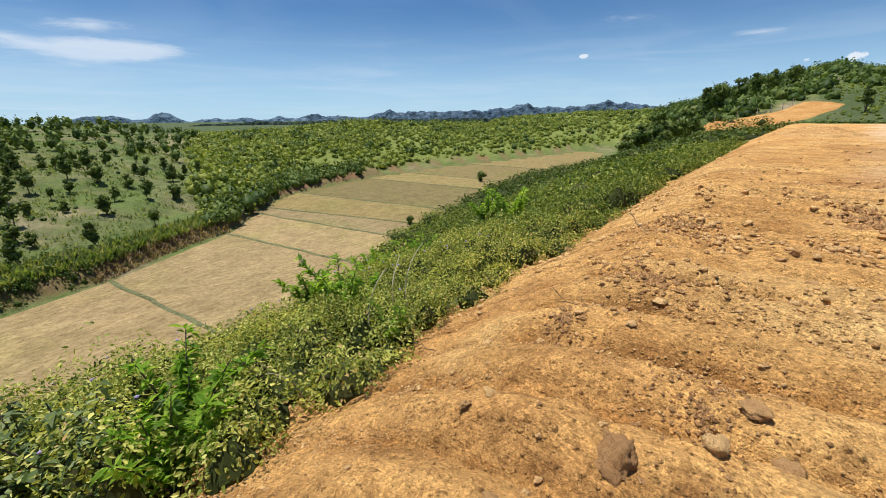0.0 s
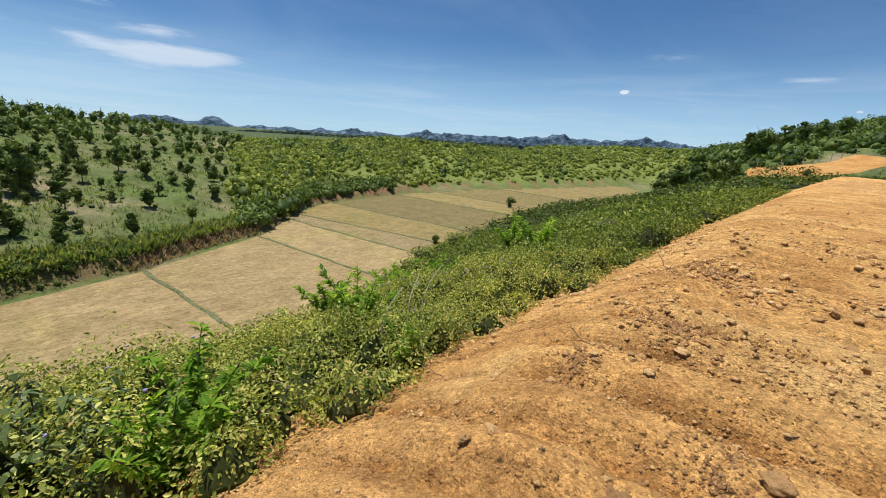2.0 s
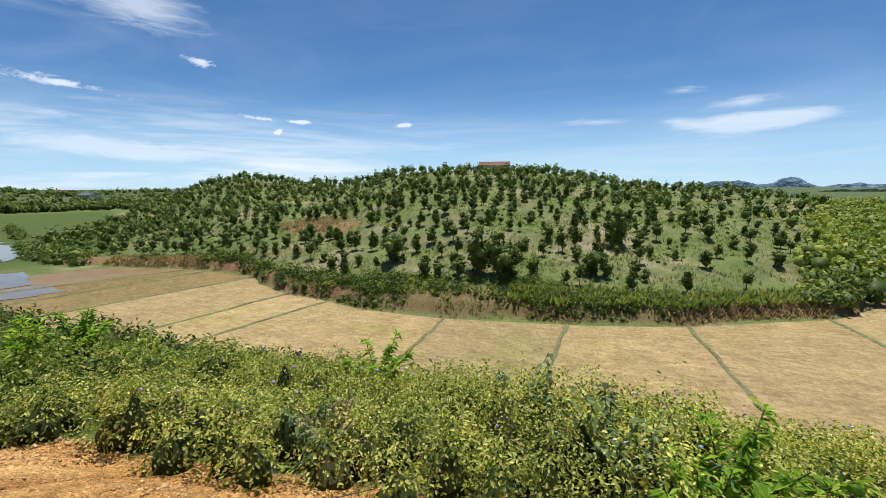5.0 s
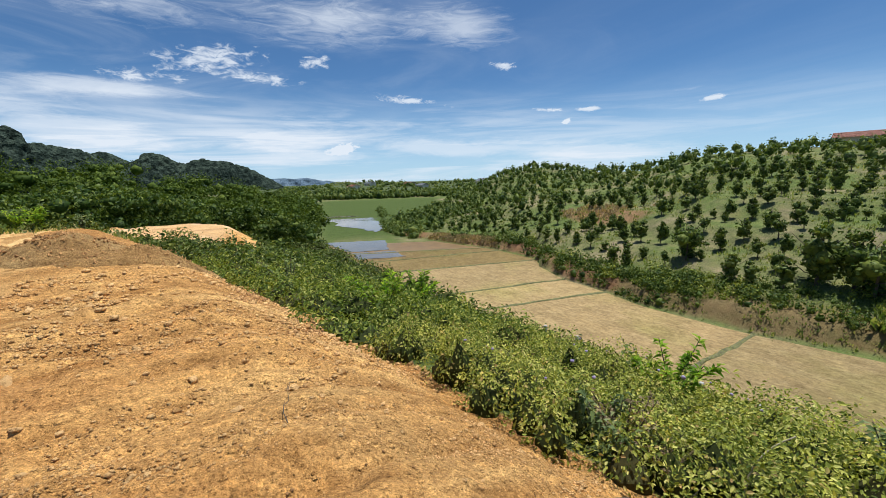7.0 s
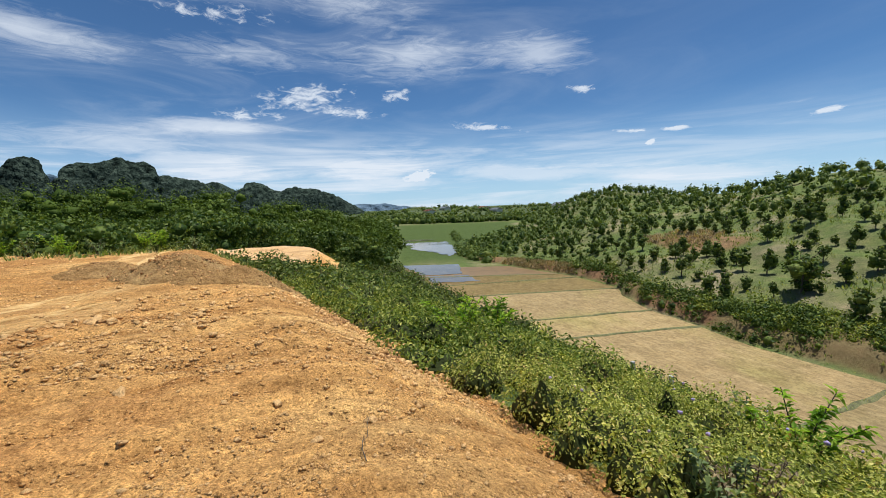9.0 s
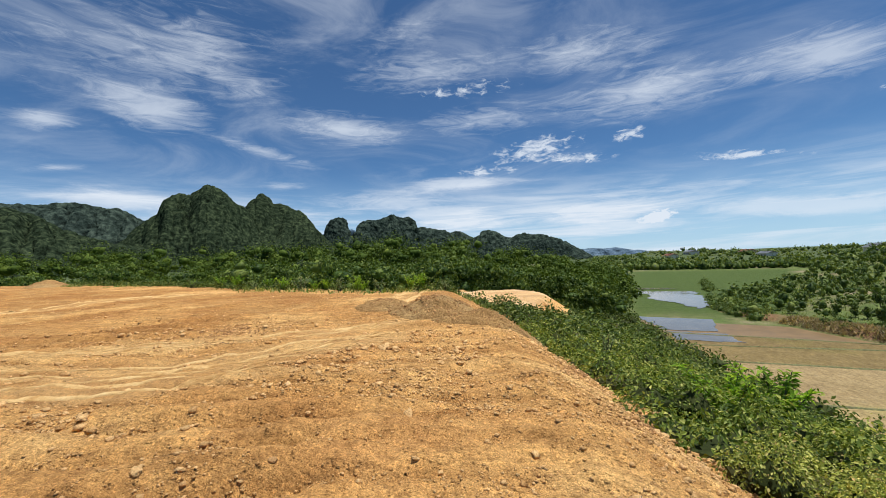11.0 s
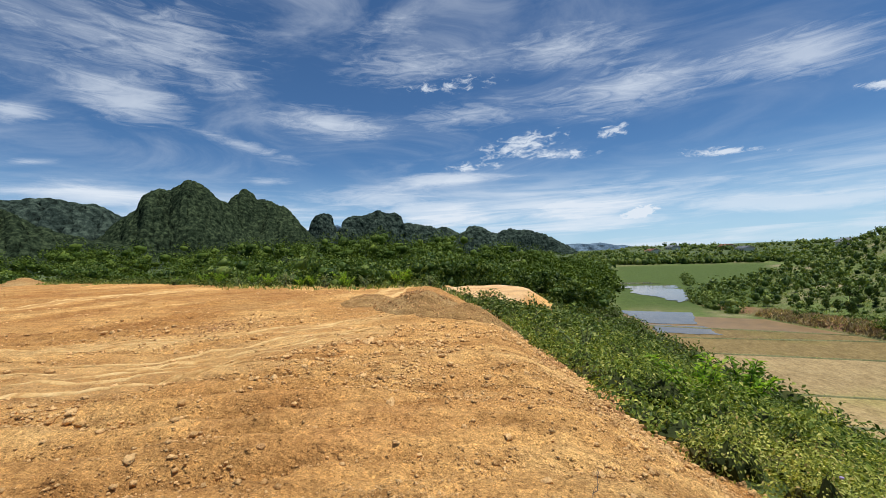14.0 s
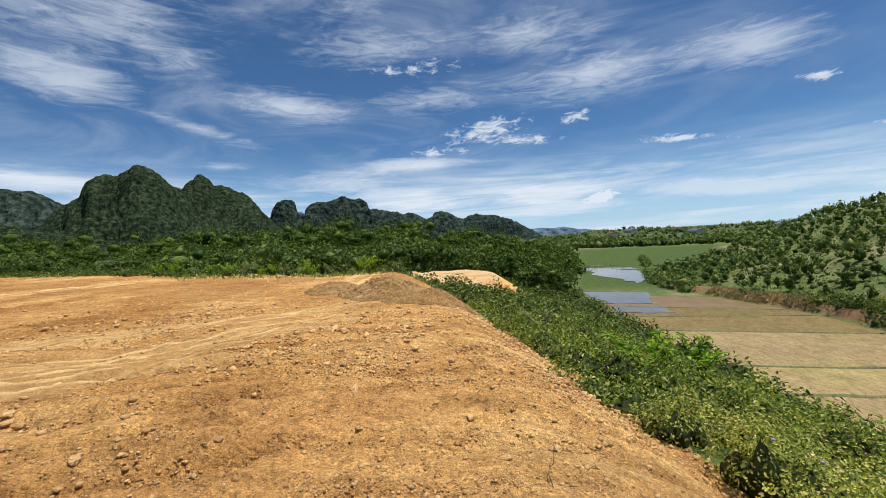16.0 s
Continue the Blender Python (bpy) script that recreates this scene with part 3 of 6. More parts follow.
def land(x, y):
    """Height of the ground."""
    x, y = np.asarray(x, float), np.asarray(y, float)
    r, az = np.hypot(x, y), np.degrees(np.arctan2(x, y))
    e, toe = edge_y(x), toe_y(x)
    s = y - e
    # yard, rounded lip, bank, valley floor
    lip = np.clip((s + 2.1) / 2.1, 0, 1)
    z = -1.0 * lip**1.5
    u = np.clip(s / np.maximum(toe - e, 4), 0, 1)
    z = np.where(s > 0, -1.0 + (FIELD_Z + 1.0) * (u - 0.06 * np.sin(2 * np.pi * u)), z)
    # the yard ends to the left along a slanting line and drops to lower ground
    drop = np.maximum((-21.5 - x) * 0.90 + (y + 9) * 0.35 * (y < -9), 0)
    z = np.where(s <= 0, z - 5.5 * smooth(0, 26, drop), np.minimum(z, z * 0 - 5.5 * smooth(0, 26, drop)))
    z = z + 0.4 * smooth(18, 55, r) * (s < -3) * smooth(-108, -125, az)
    # second, sunken yard with a rounded rim
    q = np.hypot((x + 34) * 0.80 - (y + 6) * 0.45, ((x + 34) * 0.45 + (y + 6) * 0.80) * 1.6)
    z = np.where(q < 15.4, np.maximum(z, -1.72 + 0.12 * fbm(x * 0.35, y * 0.35, 2, 6) - 2.4 * np.clip((q - 9.6) / 4.4, 0, 1) - 12 * np.clip((q - 13.2) / 2.2, 0, 1)), z)
    # beyond the yard on the right the ground is level and then climbs
    # hills
    foot = np.interp(az, FOOT_AZ, FOOT_R)
    foot = np.where(az > 74, np.interp(az, [74, 79, 83], [165, 120, 97]), foot)
    foot = np.where(az < -68.5, np.interp(az, [-180, -150, -84, -80, -68.6], [110, 110, 190, 2000, 2000]), foot)
    ridge_r = np.maximum(np.interp(az, RIDGE_AZ, RIDGE_R), np.where(foot < 1000, foot + 8, 0))
    top = 1.6 + np.tan(np.radians(np.interp(az, CREST_AZ, CREST_EL))) * ridge_r - np.interp(az, [-60, 2, 12, 76, 82, 110], [2.6, 2.4, 1.2, 1.2, 2.4, 2.4])
    start = np.where(az > 79, -0.3, np.interp(az, [-180, -92, -84, -78], [-6, -6, -8, FIELD_Z]))
    w = np.clip((r - foot) / (ridge_r - foot), 0, 1)
    rise = start + (top - start) * (1 - (1 - w) ** 1.35)
    over = np.maximum(r - ridge_r, 0)
    rise = rise - np.minimum(over * 0.10, 16 + top * 0.6)
    # small steep bank where the hill meets the fields
    rise = rise + np.where((az < 74) & (az > -66), 0.85 * smooth(0.2, 1.8, r - foot) * (1 - smooth(20, 60, r - foot)), 0)
    rough = fbm(x / 22, y / 22, 4, 11) * 1.1 * smooth(2, 25, r - foot) * (1 - smooth(0.75, 1.0, w) * 0.6)
    z = np.where(r > foot, rise + rough, z)
    # old terraces on the orchard hill
    steps = smooth(6, 16, r - foot) * (1 - smooth(90, 120, r)) * (az > -55) * (az < 25)
    z = z + steps * 0.35 * np.sin(z * 2.3 + 0.6 * np.sin(az * 0.2))
    # the valley's end: flat, then a green slope, then low wooded hills
    far_top = 1.6 + np.tan(np.radians(np.interp(az, [-84, -78, -74, -69.6, -66.7, -64, -58.7, -50], [-0.5, -0.3, 0.35, 0.45, 0.15, 0.25, -0.1, 0.0]))) * 400 - 2.6
    end = FIELD_Z + 3.4 * np.clip((r - 150) / 65, 0, 1) + (far_top - FIELD_Z - 3.4) * np.clip((r - 215) / 185, 0, 1) - np.minimum(np.maximum(r - 400, 0) * 0.1, 10)
    end = end + smooth(220, 260, r) * 1.6 * fbm(x / 45, y / 45, 3, 14)
    z = np.where(y > toe, z + (np.maximum(z, end) - z) * smooth(-84, -80, az) * smooth(-50, -53, az), z)
    # far plain
    far = smooth(500, 900, r)
    z = z * (1 - far) + far * (-14 + 3 * fbm(x / 400, y / 400, 3, 5))
    return z


def furrow_line(x, y):
    """Counts the furrows pushed up side by side across the yard."""
    return (x + 0.16 * y + 0.5 * fbm(x * 0.35, y * 0.25, 2, 81)) / 0.66


def yard_relief(x, y):
    """Ruts, ridges pushed up by tracks, and lumps, on bare soil only."""
    s = y - edge_y(x)
    a = (0.5 - np.abs(fbm(x * 0.95 + 0.18 * y, y * 0.16, 3, 21))) * 0.16
    b = fbm(x * 0.5, y * 0.5, 3, 31) * 0.08
    c = fbm(x * 4.0, y * 4.0, 3, 41) * 0.030 + fbm(x * 9.0, y * 9.0, 2, 43) * 0.026 * (1 - smooth(6, 10, np.hypot(x, y)))
    d = np.abs(fbm(x * 1.2, y * 1.2, 3, 51)) * 0.07
    slope = smooth(-2.2, -0.6, s)
    furrow = (np.abs(np.sin(np.pi * furrow_line(x, y))) ** 0.7 - 0.5) * 0.18 * smooth(-0.3, 0.35, fbm(x * 0.3 + 4, y * 0.3, 2, 83)) * (np.abs(x) < 16)
    furrow = furrow + (np.abs(fbm(x * 2.6 + 0.5 * y, y * 0.5, 3, 85)) - 0.3) * 0.07 * (1 - smooth(9, 14, np.hypot(x, y)))
    return ((a + furrow) * (1 - 0.7 * slope) + b + c + d ) * (1 - smooth(0.4, 2.0, s))


TRACKS = [[(-5.8, -11.0), (-6.5, -9.7), (-7.1, -8.6), (-8.1, -6.8), (-8.9, -5.3), (-9.7, -4.3), (-11.1, -3.4)], [(-4.9, -9.9), (-5.5, -8.2), (-5.9, -6.8), (-6.4, -5.7), (-7.2, -4.9), (-8.2, -4.1), (-9.0, -3.2)],
          [(-5.3, -7.0), (-6.1, -5.7), (-6.6, -4.8), (-7.5, -3.8), (-8.4, -3.0)], [(-4.2, -8.2), (-4.7, -7.0), (-4.9, -6.0), (-5.2, -4.9), (-5.9, -3.9)], [(-13.0, -23.4), (-15.2, -22.5), (-18.7, -22.2), (-22.4, -19.8)],
          [(-14.5, -5.0), (-18.1, -5.4), (-24, -6.0)], [(14, -9), (24, -12), (40, -12), (60, -9)], [(16, -14), (26, -17), (44, -18)],
          [(-27, -2), (-31, -5), (-37, -7), (-42, -8)], [(-28, -6), (-33, -3.5), (-36, -1)], [(-29, -8), (-34, -8), (-40, -11)]]


def track_mask(x, y):
    """Nearness to the pressed wheel and digger tracks."""
    m = np.zeros_like(x)
    for k, line in enumerate(TRACKS):
        for (x0, y0), (x1, y1) in zip(line[:-1], line[1:]):
            dx, dy = x1 - x0, y1 - y0
            t = np.clip(((x - x0) * dx + (y - y0) * dy) / (dx * dx + dy * dy), 0, 1)
            m = np.maximum(m, 1 - smooth(0.25, 0.75, np.hypot(x - x0 - t * dx, y - y0 - t * dy)))
    return m


def soil_mask(x, y):
    r, az = np.hypot(x, y), np.degrees(np.arctan2(x, y))
    s = y - edge_y(x)
    m = 1 - smooth(0.0, 0.9, s)
    line = np.maximum((-21.5 - x) * 0.90 + (y + 9) * 0.35 * (y < -9), 0)
    m = m * (1 - smooth(0.0, 2.5, line)) * (1 - smooth(86, 92, r))
    q = np.hypot((x + 34) * 0.80 - (y + 6) * 0.45, ((x + 34) * 0.45 + (y + 6) * 0.80) * 1.6)
    return np.maximum(m, 1 - smooth(11.8, 13.2, q))


# ---- ground: one sheet from underfoot to the horizon ----
def build_ground():
    seen = np.radians(np.arange(-152, 118, 0.66))
    behind = np.radians(np.arange(118, 208, 4.0))
    ang = np.concatenate([seen, behind])
    rad = np.concatenate([0.35 * (2 / 0.35) ** np.linspace(0, 1, 70), 2 * (14 / 2) ** np.linspace(0, 1, 160)[1:], 14 * (32 / 14) ** np.linspace(0, 1, 40)[1:], 32 * (92 / 32) ** np.linspace(0, 1, 104)[1:], 92 * (4800 / 92) ** np.linspace(0, 1, 76)[1:]])
    a, r = np.meshgrid(ang, rad)
    x, y = r * np.sin(a), r * np.cos(a)
    z = land(x, y) + yard_relief(x, y) * soil_mask(x, y)
    verts = np.stack([x, y, z], -1).reshape(-1, 3)
    nr, na = a.shape
    i, j = np.meshgrid(np.arange(nr - 1), np.arange(na), indexing="ij")
    k = (j + 1) % na
    faces = np.stack([i * na + j, (i + 1) * na + j, (i + 1) * na + k, i * na + k], -1).reshape(-1, 4)[:, ::-1]
    verts = np.concatenate([verts, [[0, 0, float(land(0, 0))]]])
    me = mesh_of("ground", verts, faces, GROUND, True)
    bm = bmesh.new()
    bm.from_mesh(me)
    bm.verts.ensure_lookup_table()
    for q in range(na):
        bm.faces.new((bm.verts[q], bm.verts[(q + 1) % na], bm.verts[len(verts) - 1]))
    bmesh.ops.recalc_face_normals(bm, faces=bm.faces)
    bm.to_mesh(me)
    bm.free()
    at = me.attributes.new("soil", "FLOAT", "POINT")
    at.data.foreach_set("value", soil_mask(verts[:, 0], verts[:, 1]).astype(np.float32))
    x, y = verts[:, 0], verts[:, 1]
    r, az = np.hypot(x, y), np.degrees(np.arctan2(x, y))
    foot = np.interp(az, FOOT_AZ, FOOT_R)
    lush = np.maximum(smooth(-59, -61, az) * smooth(-78, -75, az) * smooth(80, 95, r) * (1 - smooth(206, 214, r + 14 * fbm(x / 40, y / 40, 2, 3))), 0.8 * (az > 94) * (az < 112) * smooth(98, 106, r) * (1 - smooth(130, 150, r)))
    lush = np.maximum(lush, 0.9 * smooth(0.3, 1.2, y - edge_y(x)) * (y < toe_y(x) - 0.5) * (r < 110))
    at = me.attributes.new("lush", "FLOAT", "POINT")
    at.data.foreach_set("value", lush.astype(np.float32))
    humus = smooth(0.1, 0.6, r - foot) * (1 - smooth(2.5, 5.0, r - foot)) * (np.abs(az) < 68) * (0.55 + 0.45 * smooth(-0.15, 0.25, fbm(x / 6, y / 6, 3, 44)))
    humus = np.maximum(humus, 0.8 * (1 - smooth(0.7, 1.1, np.hypot((x + 44) / 9, (y - 56) / 3.5))))
    pale = smooth(8, 13, x + 2 * fbm(x / 4, y / 4, 3, 66)) * smooth(-0.8, -3.2, y + 0.10 * (x - 14) + 1.5 * fbm(x / 5, y / 5, 3, 67)) * (0.55 + 0.45 * smooth(-0.3, 0.2, fbm(x / 9, y / 4, 3, 68)))
    pad_u, pad_v = (x + 34) * 0.8 - (y + 6) * 0.45, (x + 34) * 0.45 + (y + 6) * 0.8
    scraped = (np.hypot(pad_u, pad_v * 1.6) < 10.3) * (0.35 + 0.6 * smooth(-0.15, 0.2, fbm(pad_u / 5, pad_v * 0.9, 3, 69)))
    # furrow troughs darkened, the shade of the ridges painted in
    damp_shade = (1 - np.abs(np.sin(np.pi * furrow_line(x, y)))) ** 0.8 * smooth(-0.5, 0.1, fbm(x * 0.8 + 4, y * 0.5, 3, 83)) * (0.35 + 0.65 * smooth(-0.2, 0.4, fbm(x * 3, y * 2, 3, 87))) * (r < 30)
    # broad patches of darker soil
    damp_shade = np.maximum(damp_shade, 0.5 * smooth(0.12, 0.45, fbm(x * 0.5 + 7, y * 0.35, 4, 88)) * (r < 60))
    damp_shade = np.maximum(damp_shade, 0.72 * smooth(9, 14, r) * (x < -5) * (np.hypot(x + 34, y + 6) > 14) * smooth(-0.55, 0.0, fbm(x * 0.25 + 3, y * 0.5, 3, 89)))
    pale = np.maximum(pale, scraped)
    crop = 0.85 * smooth(19, 24, az + 3 * fbm(x / 8, y / 8, 2, 4)) * smooth(3, 6, r - foot) * (az < 80) * (r < 400)
    for name, value in (("crop", crop), ("pale", pale), ("damp_shade", damp_shade), ("track", np.maximum(track_mask(x, y) * (r < 80) * 0.3, scraped)), ("wood", np.maximum(smooth(225, 260, r + 25 * fbm(x / 60, y / 60, 3, 8)) * 0.92 * (1 - np.minimum(lush, 1)), 0.7 * (az > 92) * (az < 113) * (r > 96) * (r < 140)))):
        at = me.attributes.new(name, "FLOAT", "POINT")
        at.data.foreach_set("value", value.astype(np.float32))
    at = me.attributes.new("humus", "FLOAT", "POINT")
    at.data.foreach_set("value", humus.astype(np.float32))
    me.polygons.foreach_set("use_smooth", np.ones(len(me.polygons), bool))
    tagged(new("ground", me), "bare orange earth and grassy hill land", "ground", kind="structure")


build_ground()


def wheel_track(line, offset, width, seed):
    """One strip of pressed earth along a line, uneven in width and broken off in places."""
    pts = np.array(line, float)
    reach = np.concatenate([[0], np.cumsum(np.hypot(*np.diff(pts, axis=0).T))])
    n = max(12, int(reach[-1] / 0.13))
    t = np.linspace(0, reach[-1], n)
    cx, cy = np.interp(t, reach, pts[:, 0]), np.interp(t, reach, pts[:, 1])
    for _ in range(12):
        cx[1:-1], cy[1:-1] = (cx[:-2] + cx[2:]) / 2, (cy[:-2] + cy[2:]) / 2
    d = unit(np.stack([np.gradient(cx), np.gradient(cy)], -1))
    off = offset + 0.06 * fbm(t * 0.45 + seed, t * 0, 3, seed)
    w = width * (0.65 + 0.9 * fbm(t * 0.8 + seed * 3, t * 0 + 2, 3, seed + 1))
    ends = np.minimum(smooth(0, 0.8, t), smooth(0, 0.8, reach[-1] - t))
    w = np.maximum(w, 0.02) * ends
    u = np.linspace(-1, 1, 9)
    ragged = 1 + 0.35 * fbm(t[:, None] * 5 + seed, u[None] * 2 + 0 * t[:, None], 2, seed + 4)
    x = cx[:, None] - d[:, 1:2] * (off[:, None] + u[None] * w[:, None] * ragged)
    y = cy[:, None] + d[:, 0:1] * (off[:, None] + u[None] * w[:, None] * ragged)
    z = land(x, y) + yard_relief(x, y) * soil_mask(x, y) + 0.022 - 0.05 * np.abs(u[None]) ** 4 + 0.012 * fbm(x * 7, y * 7, 2, seed + 6)
    i, j = np.meshgrid(np.arange(n - 1), np.arange(8), indexing="ij")
    f = np.stack([i * 9 + j, i * 9 + j + 1, (i + 1) * 9 + j + 1, (i + 1) * 9 + j], -1).reshape(-1, 4)
    me = mesh_of("wheel_track", np.stack([x, y, z], -1).reshape(-1, 3), f[:, ::-1], PRESSED, True)
    tagged(new("wheel_track", me), "pale strip of earth pressed by wheels", "track", "wheel tracks on the yard", "structure")


for k, line in enumerate(TRACKS):
    far = math.hypot(*line[0]) > 13
    for q, offset in enumerate((-0.5, 0.5) if far else (-0.24, 0.2) if k < 3 else (-0.18, 0.2)):
        wheel_track(line, offset, (0.3 if far else 0.068) * (1.2 if q == 1 else 0.8), 400 + 7 * k + q)

# ---- rice plots on the valley floor, with low grassy bunds between ----
BUNDS = [(91.1, 62.6, 91.9, 39.5), (69.0, 62.7, 70.2, 40.2), (57.2, 64.5, 60.0, 37.0), (39.0, 62.7, 43.3, 33.5), (29.2, 55.2, 35.3, 31.0),
         (26.4, 50.2, 29.7, 29.5), (19.3, 46.0, 21.8, 25.0), (7.2, 39.3, 8.9, 21.5), (-2.5, 36.2, -3.1, 21.0), (-13.3, 34.1, -12.5, 21.0),
         (-26.8, 35.0, -29.6, 20.5), (-33.0, 35.7, -36.0, 20.0), (-43.5, 41.2, -49.3, 19.0), (-53.0, 42.4, -57.3, 19.0), (-56.6, 43.0, -66.7, 19.5)]
WET = water_material("flooded_mud", (0.165, 0.105, 0.045), 0.45)
POND = water_material("pond_water", (0.13, 0.11, 0.08), 0.07)


def strip_mesh(name, left, right, mat, nu=14, nv=30, wobble=0.05, z=FIELD_Z + 0.05):
    """A plot between two lines (far end, near end), its ends following the field's outline."""
    verts = []
    for v in np.linspace(0, 1, nv):
        for u in np.linspace(0, 1, nu):
            fx = left[0] + (right[0] - left[0]) * u
            fy = float(far_y(fx)) - 0.25
            nx = left[2] + (right[2] - left[2]) * u
            ny = float(toe_y(nx)) - 1.2
            verts.append((fx + (nx - fx) * v, fy + (ny - fy) * v, 0.0))
    verts = np.array(verts)
    verts[:, 2] = z + fbm(verts[:, 0] * 0.4, verts[:, 1] * 0.4, 3, 77) * wobble
    i, j = np.meshgrid(np.arange(nv - 1), np.arange(nu - 1), indexing="ij")
    f = np.stack([i * nu + j, (i + 1) * nu + j, (i + 1) * nu + j + 1, i * nu + j + 1], -1).reshape(-1, 4)
    return mesh_of(name, verts, f, mat, True)


def build_plots():
    lines = [(150, 56.0, 140, 47.0)] + BUNDS
    for a, b in zip(lines[:-1], lines[1:]):
        wet = b[0] < -44 or a[0] > 35
        ob = new("rice_plot", strip_mesh("rice_plot", b, a, GREENISH if a[0] > 35 else DAMP if wet else STUBBLE))
        tagged(ob, "harvested rice plot of dull greenish stubble" if wet else "harvested rice plot of dry straw stubble", "field", "rice plots in the valley", "structure")
    a = BUNDS[-1]
    for k, (b, label) in enumerate([((-62.0, 40.4, -72.0, 20.0), ""), ((-69.5, 39.0, -79.0, 20.2), "")]):
        ob = new("rice_plot", strip_mesh("rice_plot", b, a, WET, z=FIELD_Z + 0.04, wobble=0.0))
        tagged(ob, "flooded rice plot of brown muddy water", "field", "rice plots in the valley", "structure")
        a = b


def bund_mesh(p, q, width=0.36, height=0.10, seed=0):
    n = 40
    t = np.linspace(0, 1, n)
    cx = p[0] + (q[0] - p[0]) * t + fbm(t * 6 + seed, t * 0 + seed, 3, 5) * 0.25
    cy = p[1] + (q[1] - p[1]) * t
    d = unit(np.stack([np.gradient(cx), np.gradient(cy)], -1))
    nrm = np.stack([-d[:, 1], d[:, 0]], -1)
    verts = []
    for k, (off, up) in enumerate([(-0.5, -0.05), (-0.28, 0.8), (0.0, 1.0), (0.3, 0.75), (0.5, -0.05)]):
        w = width * (1 + 0.4 * fbm(t * 9 + k * 3.1, t * 0 + seed, 2, 8))
        verts.append(np.stack([cx + nrm[:, 0] * off * w, cy + nrm[:, 1] * off * w, FIELD_Z + 0.05 + up * height * (1 + 0.5 * fbm(t * 14, t * 0 + k + seed, 2, 9))], -1))
    verts = np.stack(verts, 1).reshape(-1, 3)
    i, j = np.meshgrid(np.arange(n - 1), np.arange(4), indexing="ij")
    f = np.stack([i * 5 + j, i * 5 + j + 1, (i + 1) * 5 + j + 1, (i + 1) * 5 + j], -1).reshape(-1, 4)
    return mesh_of("bund", verts, f, BUND, True), np.stack([cx, cy], -1)


def blades(xy, z, size, rng, per=4, mat=None):
    """Tufts of bent blades at the given spots."""
    n = len(xy)
    k = n * per
    base = np.repeat(np.c_[xy, z], per, 0) + rng.normal(0, 0.25, (k, 3)) * np.repeat(size, per)[:, None] * np.array([1, 1, 0])
    a = rng.uniform(0, 2 * np.pi, k)
    tilt = rng.uniform(0.15, 0.9, k)
    along = np.stack([np.cos(a) * tilt, np.sin(a) * tilt, np.ones(k)], -1)
    normal = np.stack([np.cos(a), np.sin(a), -tilt], -1)
    ln = np.repeat(size, per) * rng.uniform(0.6, 1.3, k)
    return leaf_quads(base, along, normal, ln, ln * 0.22, 0.1, 0.1)


def build_bunds():
    rng = np.random.default_rng(3)
    spots = []
    for k, (fx, fy, nx, ny) in enumerate(BUNDS):
        me, line = bund_mesh((fx, float(far_y(fx)) - 0.2), (nx, float(toe_y(nx)) - 1.0), seed=k * 2.3)
        tagged(new("bund", me), "low grassy earth bund between rice plots", "bund", "bunds between rice plots", "structure")
        spots.append(line)
    edge = np.array([(x, float(far_y(x)) - 0.3) for x in np.arange(-60, 150, 0.6)])
    spots.append(edge)
    pts = np.concatenate([np.repeat(s, 4 if k < len(BUNDS) else 4, 0) for k, s in enumerate(spots)])
    pts = pts + rng.normal(0, 0.13, pts.shape) + np.stack([rng.normal(0, 0.02, len(pts)), rng.uniform(-0.35, 0.35, len(pts))], -1)
    v, f = blades(pts, np.full(len(pts), FIELD_Z + 0.12), rng.uniform(0.05, 0.14, len(pts)), rng, 3)
    tagged(new("bund_grass", mesh_of("bund_grass", v, f, GRASS)), "green grass growing along the bunds", "grass", kind="stuff")


build_plots()
build_bunds()


def sheet(name, outline, z, mat):
    bm = bmesh.new()
    bm.faces.new([bm.verts.new((x, y, z)) for x, y in outline])
    bmesh.ops.triangulate(bm, faces=bm.faces)
    me = bpy.data.meshes.new(name)
    bm.to_mesh(me)
    bm.free()
    me.materials.append(mat)
    return new(name, me)


def shore(points, seed, uneven=0.5):
    """An outline with many small bays between the given corners."""
    out = []
    for (x0, y0), (x1, y1) in zip(points, points[1:] + points[:1]):
        for t in np.linspace(0, 1, 14, endpoint=False):
            x, y = x0 + (x1 - x0) * t, y0 + (y1 - y0) * t
            out.append((x + uneven * float(fbm(np.array(x * 0.7), np.array(y * 0.7), 3, seed)), y + uneven * float(fbm(np.array(x * 0.7 + 9), np.array(y * 0.7), 3, seed + 1))))
    return out


for k, (outline, uneven, label) in enumerate([([(-68.0, 20.8), (-66.0, 27.6), (-77.5, 31.5), (-82.0, 20.6)], 0.4, "shallow flooded plot mirroring the sky"), ([(-60.5, 20.0), (-58.0, 27.0), (-64.0, 28.0), (-66.5, 21.0)], 0.7, "shallow flooded plot mirroring the sky"),
                                              ([(-91.5, 35), (-100, 34.6), (-113, 31.5), (-125, 35), (-121, 44.5), (-116, 45.6), (-97.5, 39.5)], 1.6, "still pond mirroring the sky"), ([(-126, 31), (-134, 33), (-130, 49), (-122, 47)], 1.4, "still pond mirroring the sky"),
                                              ([(-141, 35), (-149, 36), (-147, 45), (-138, 48)], 1.4, "still pond mirroring the sky")]):
    tagged(sheet("pond", shore(outline, 200 + k, uneven), FIELD_Z + 0.09, POND), label, "water", "ponds", "structure")

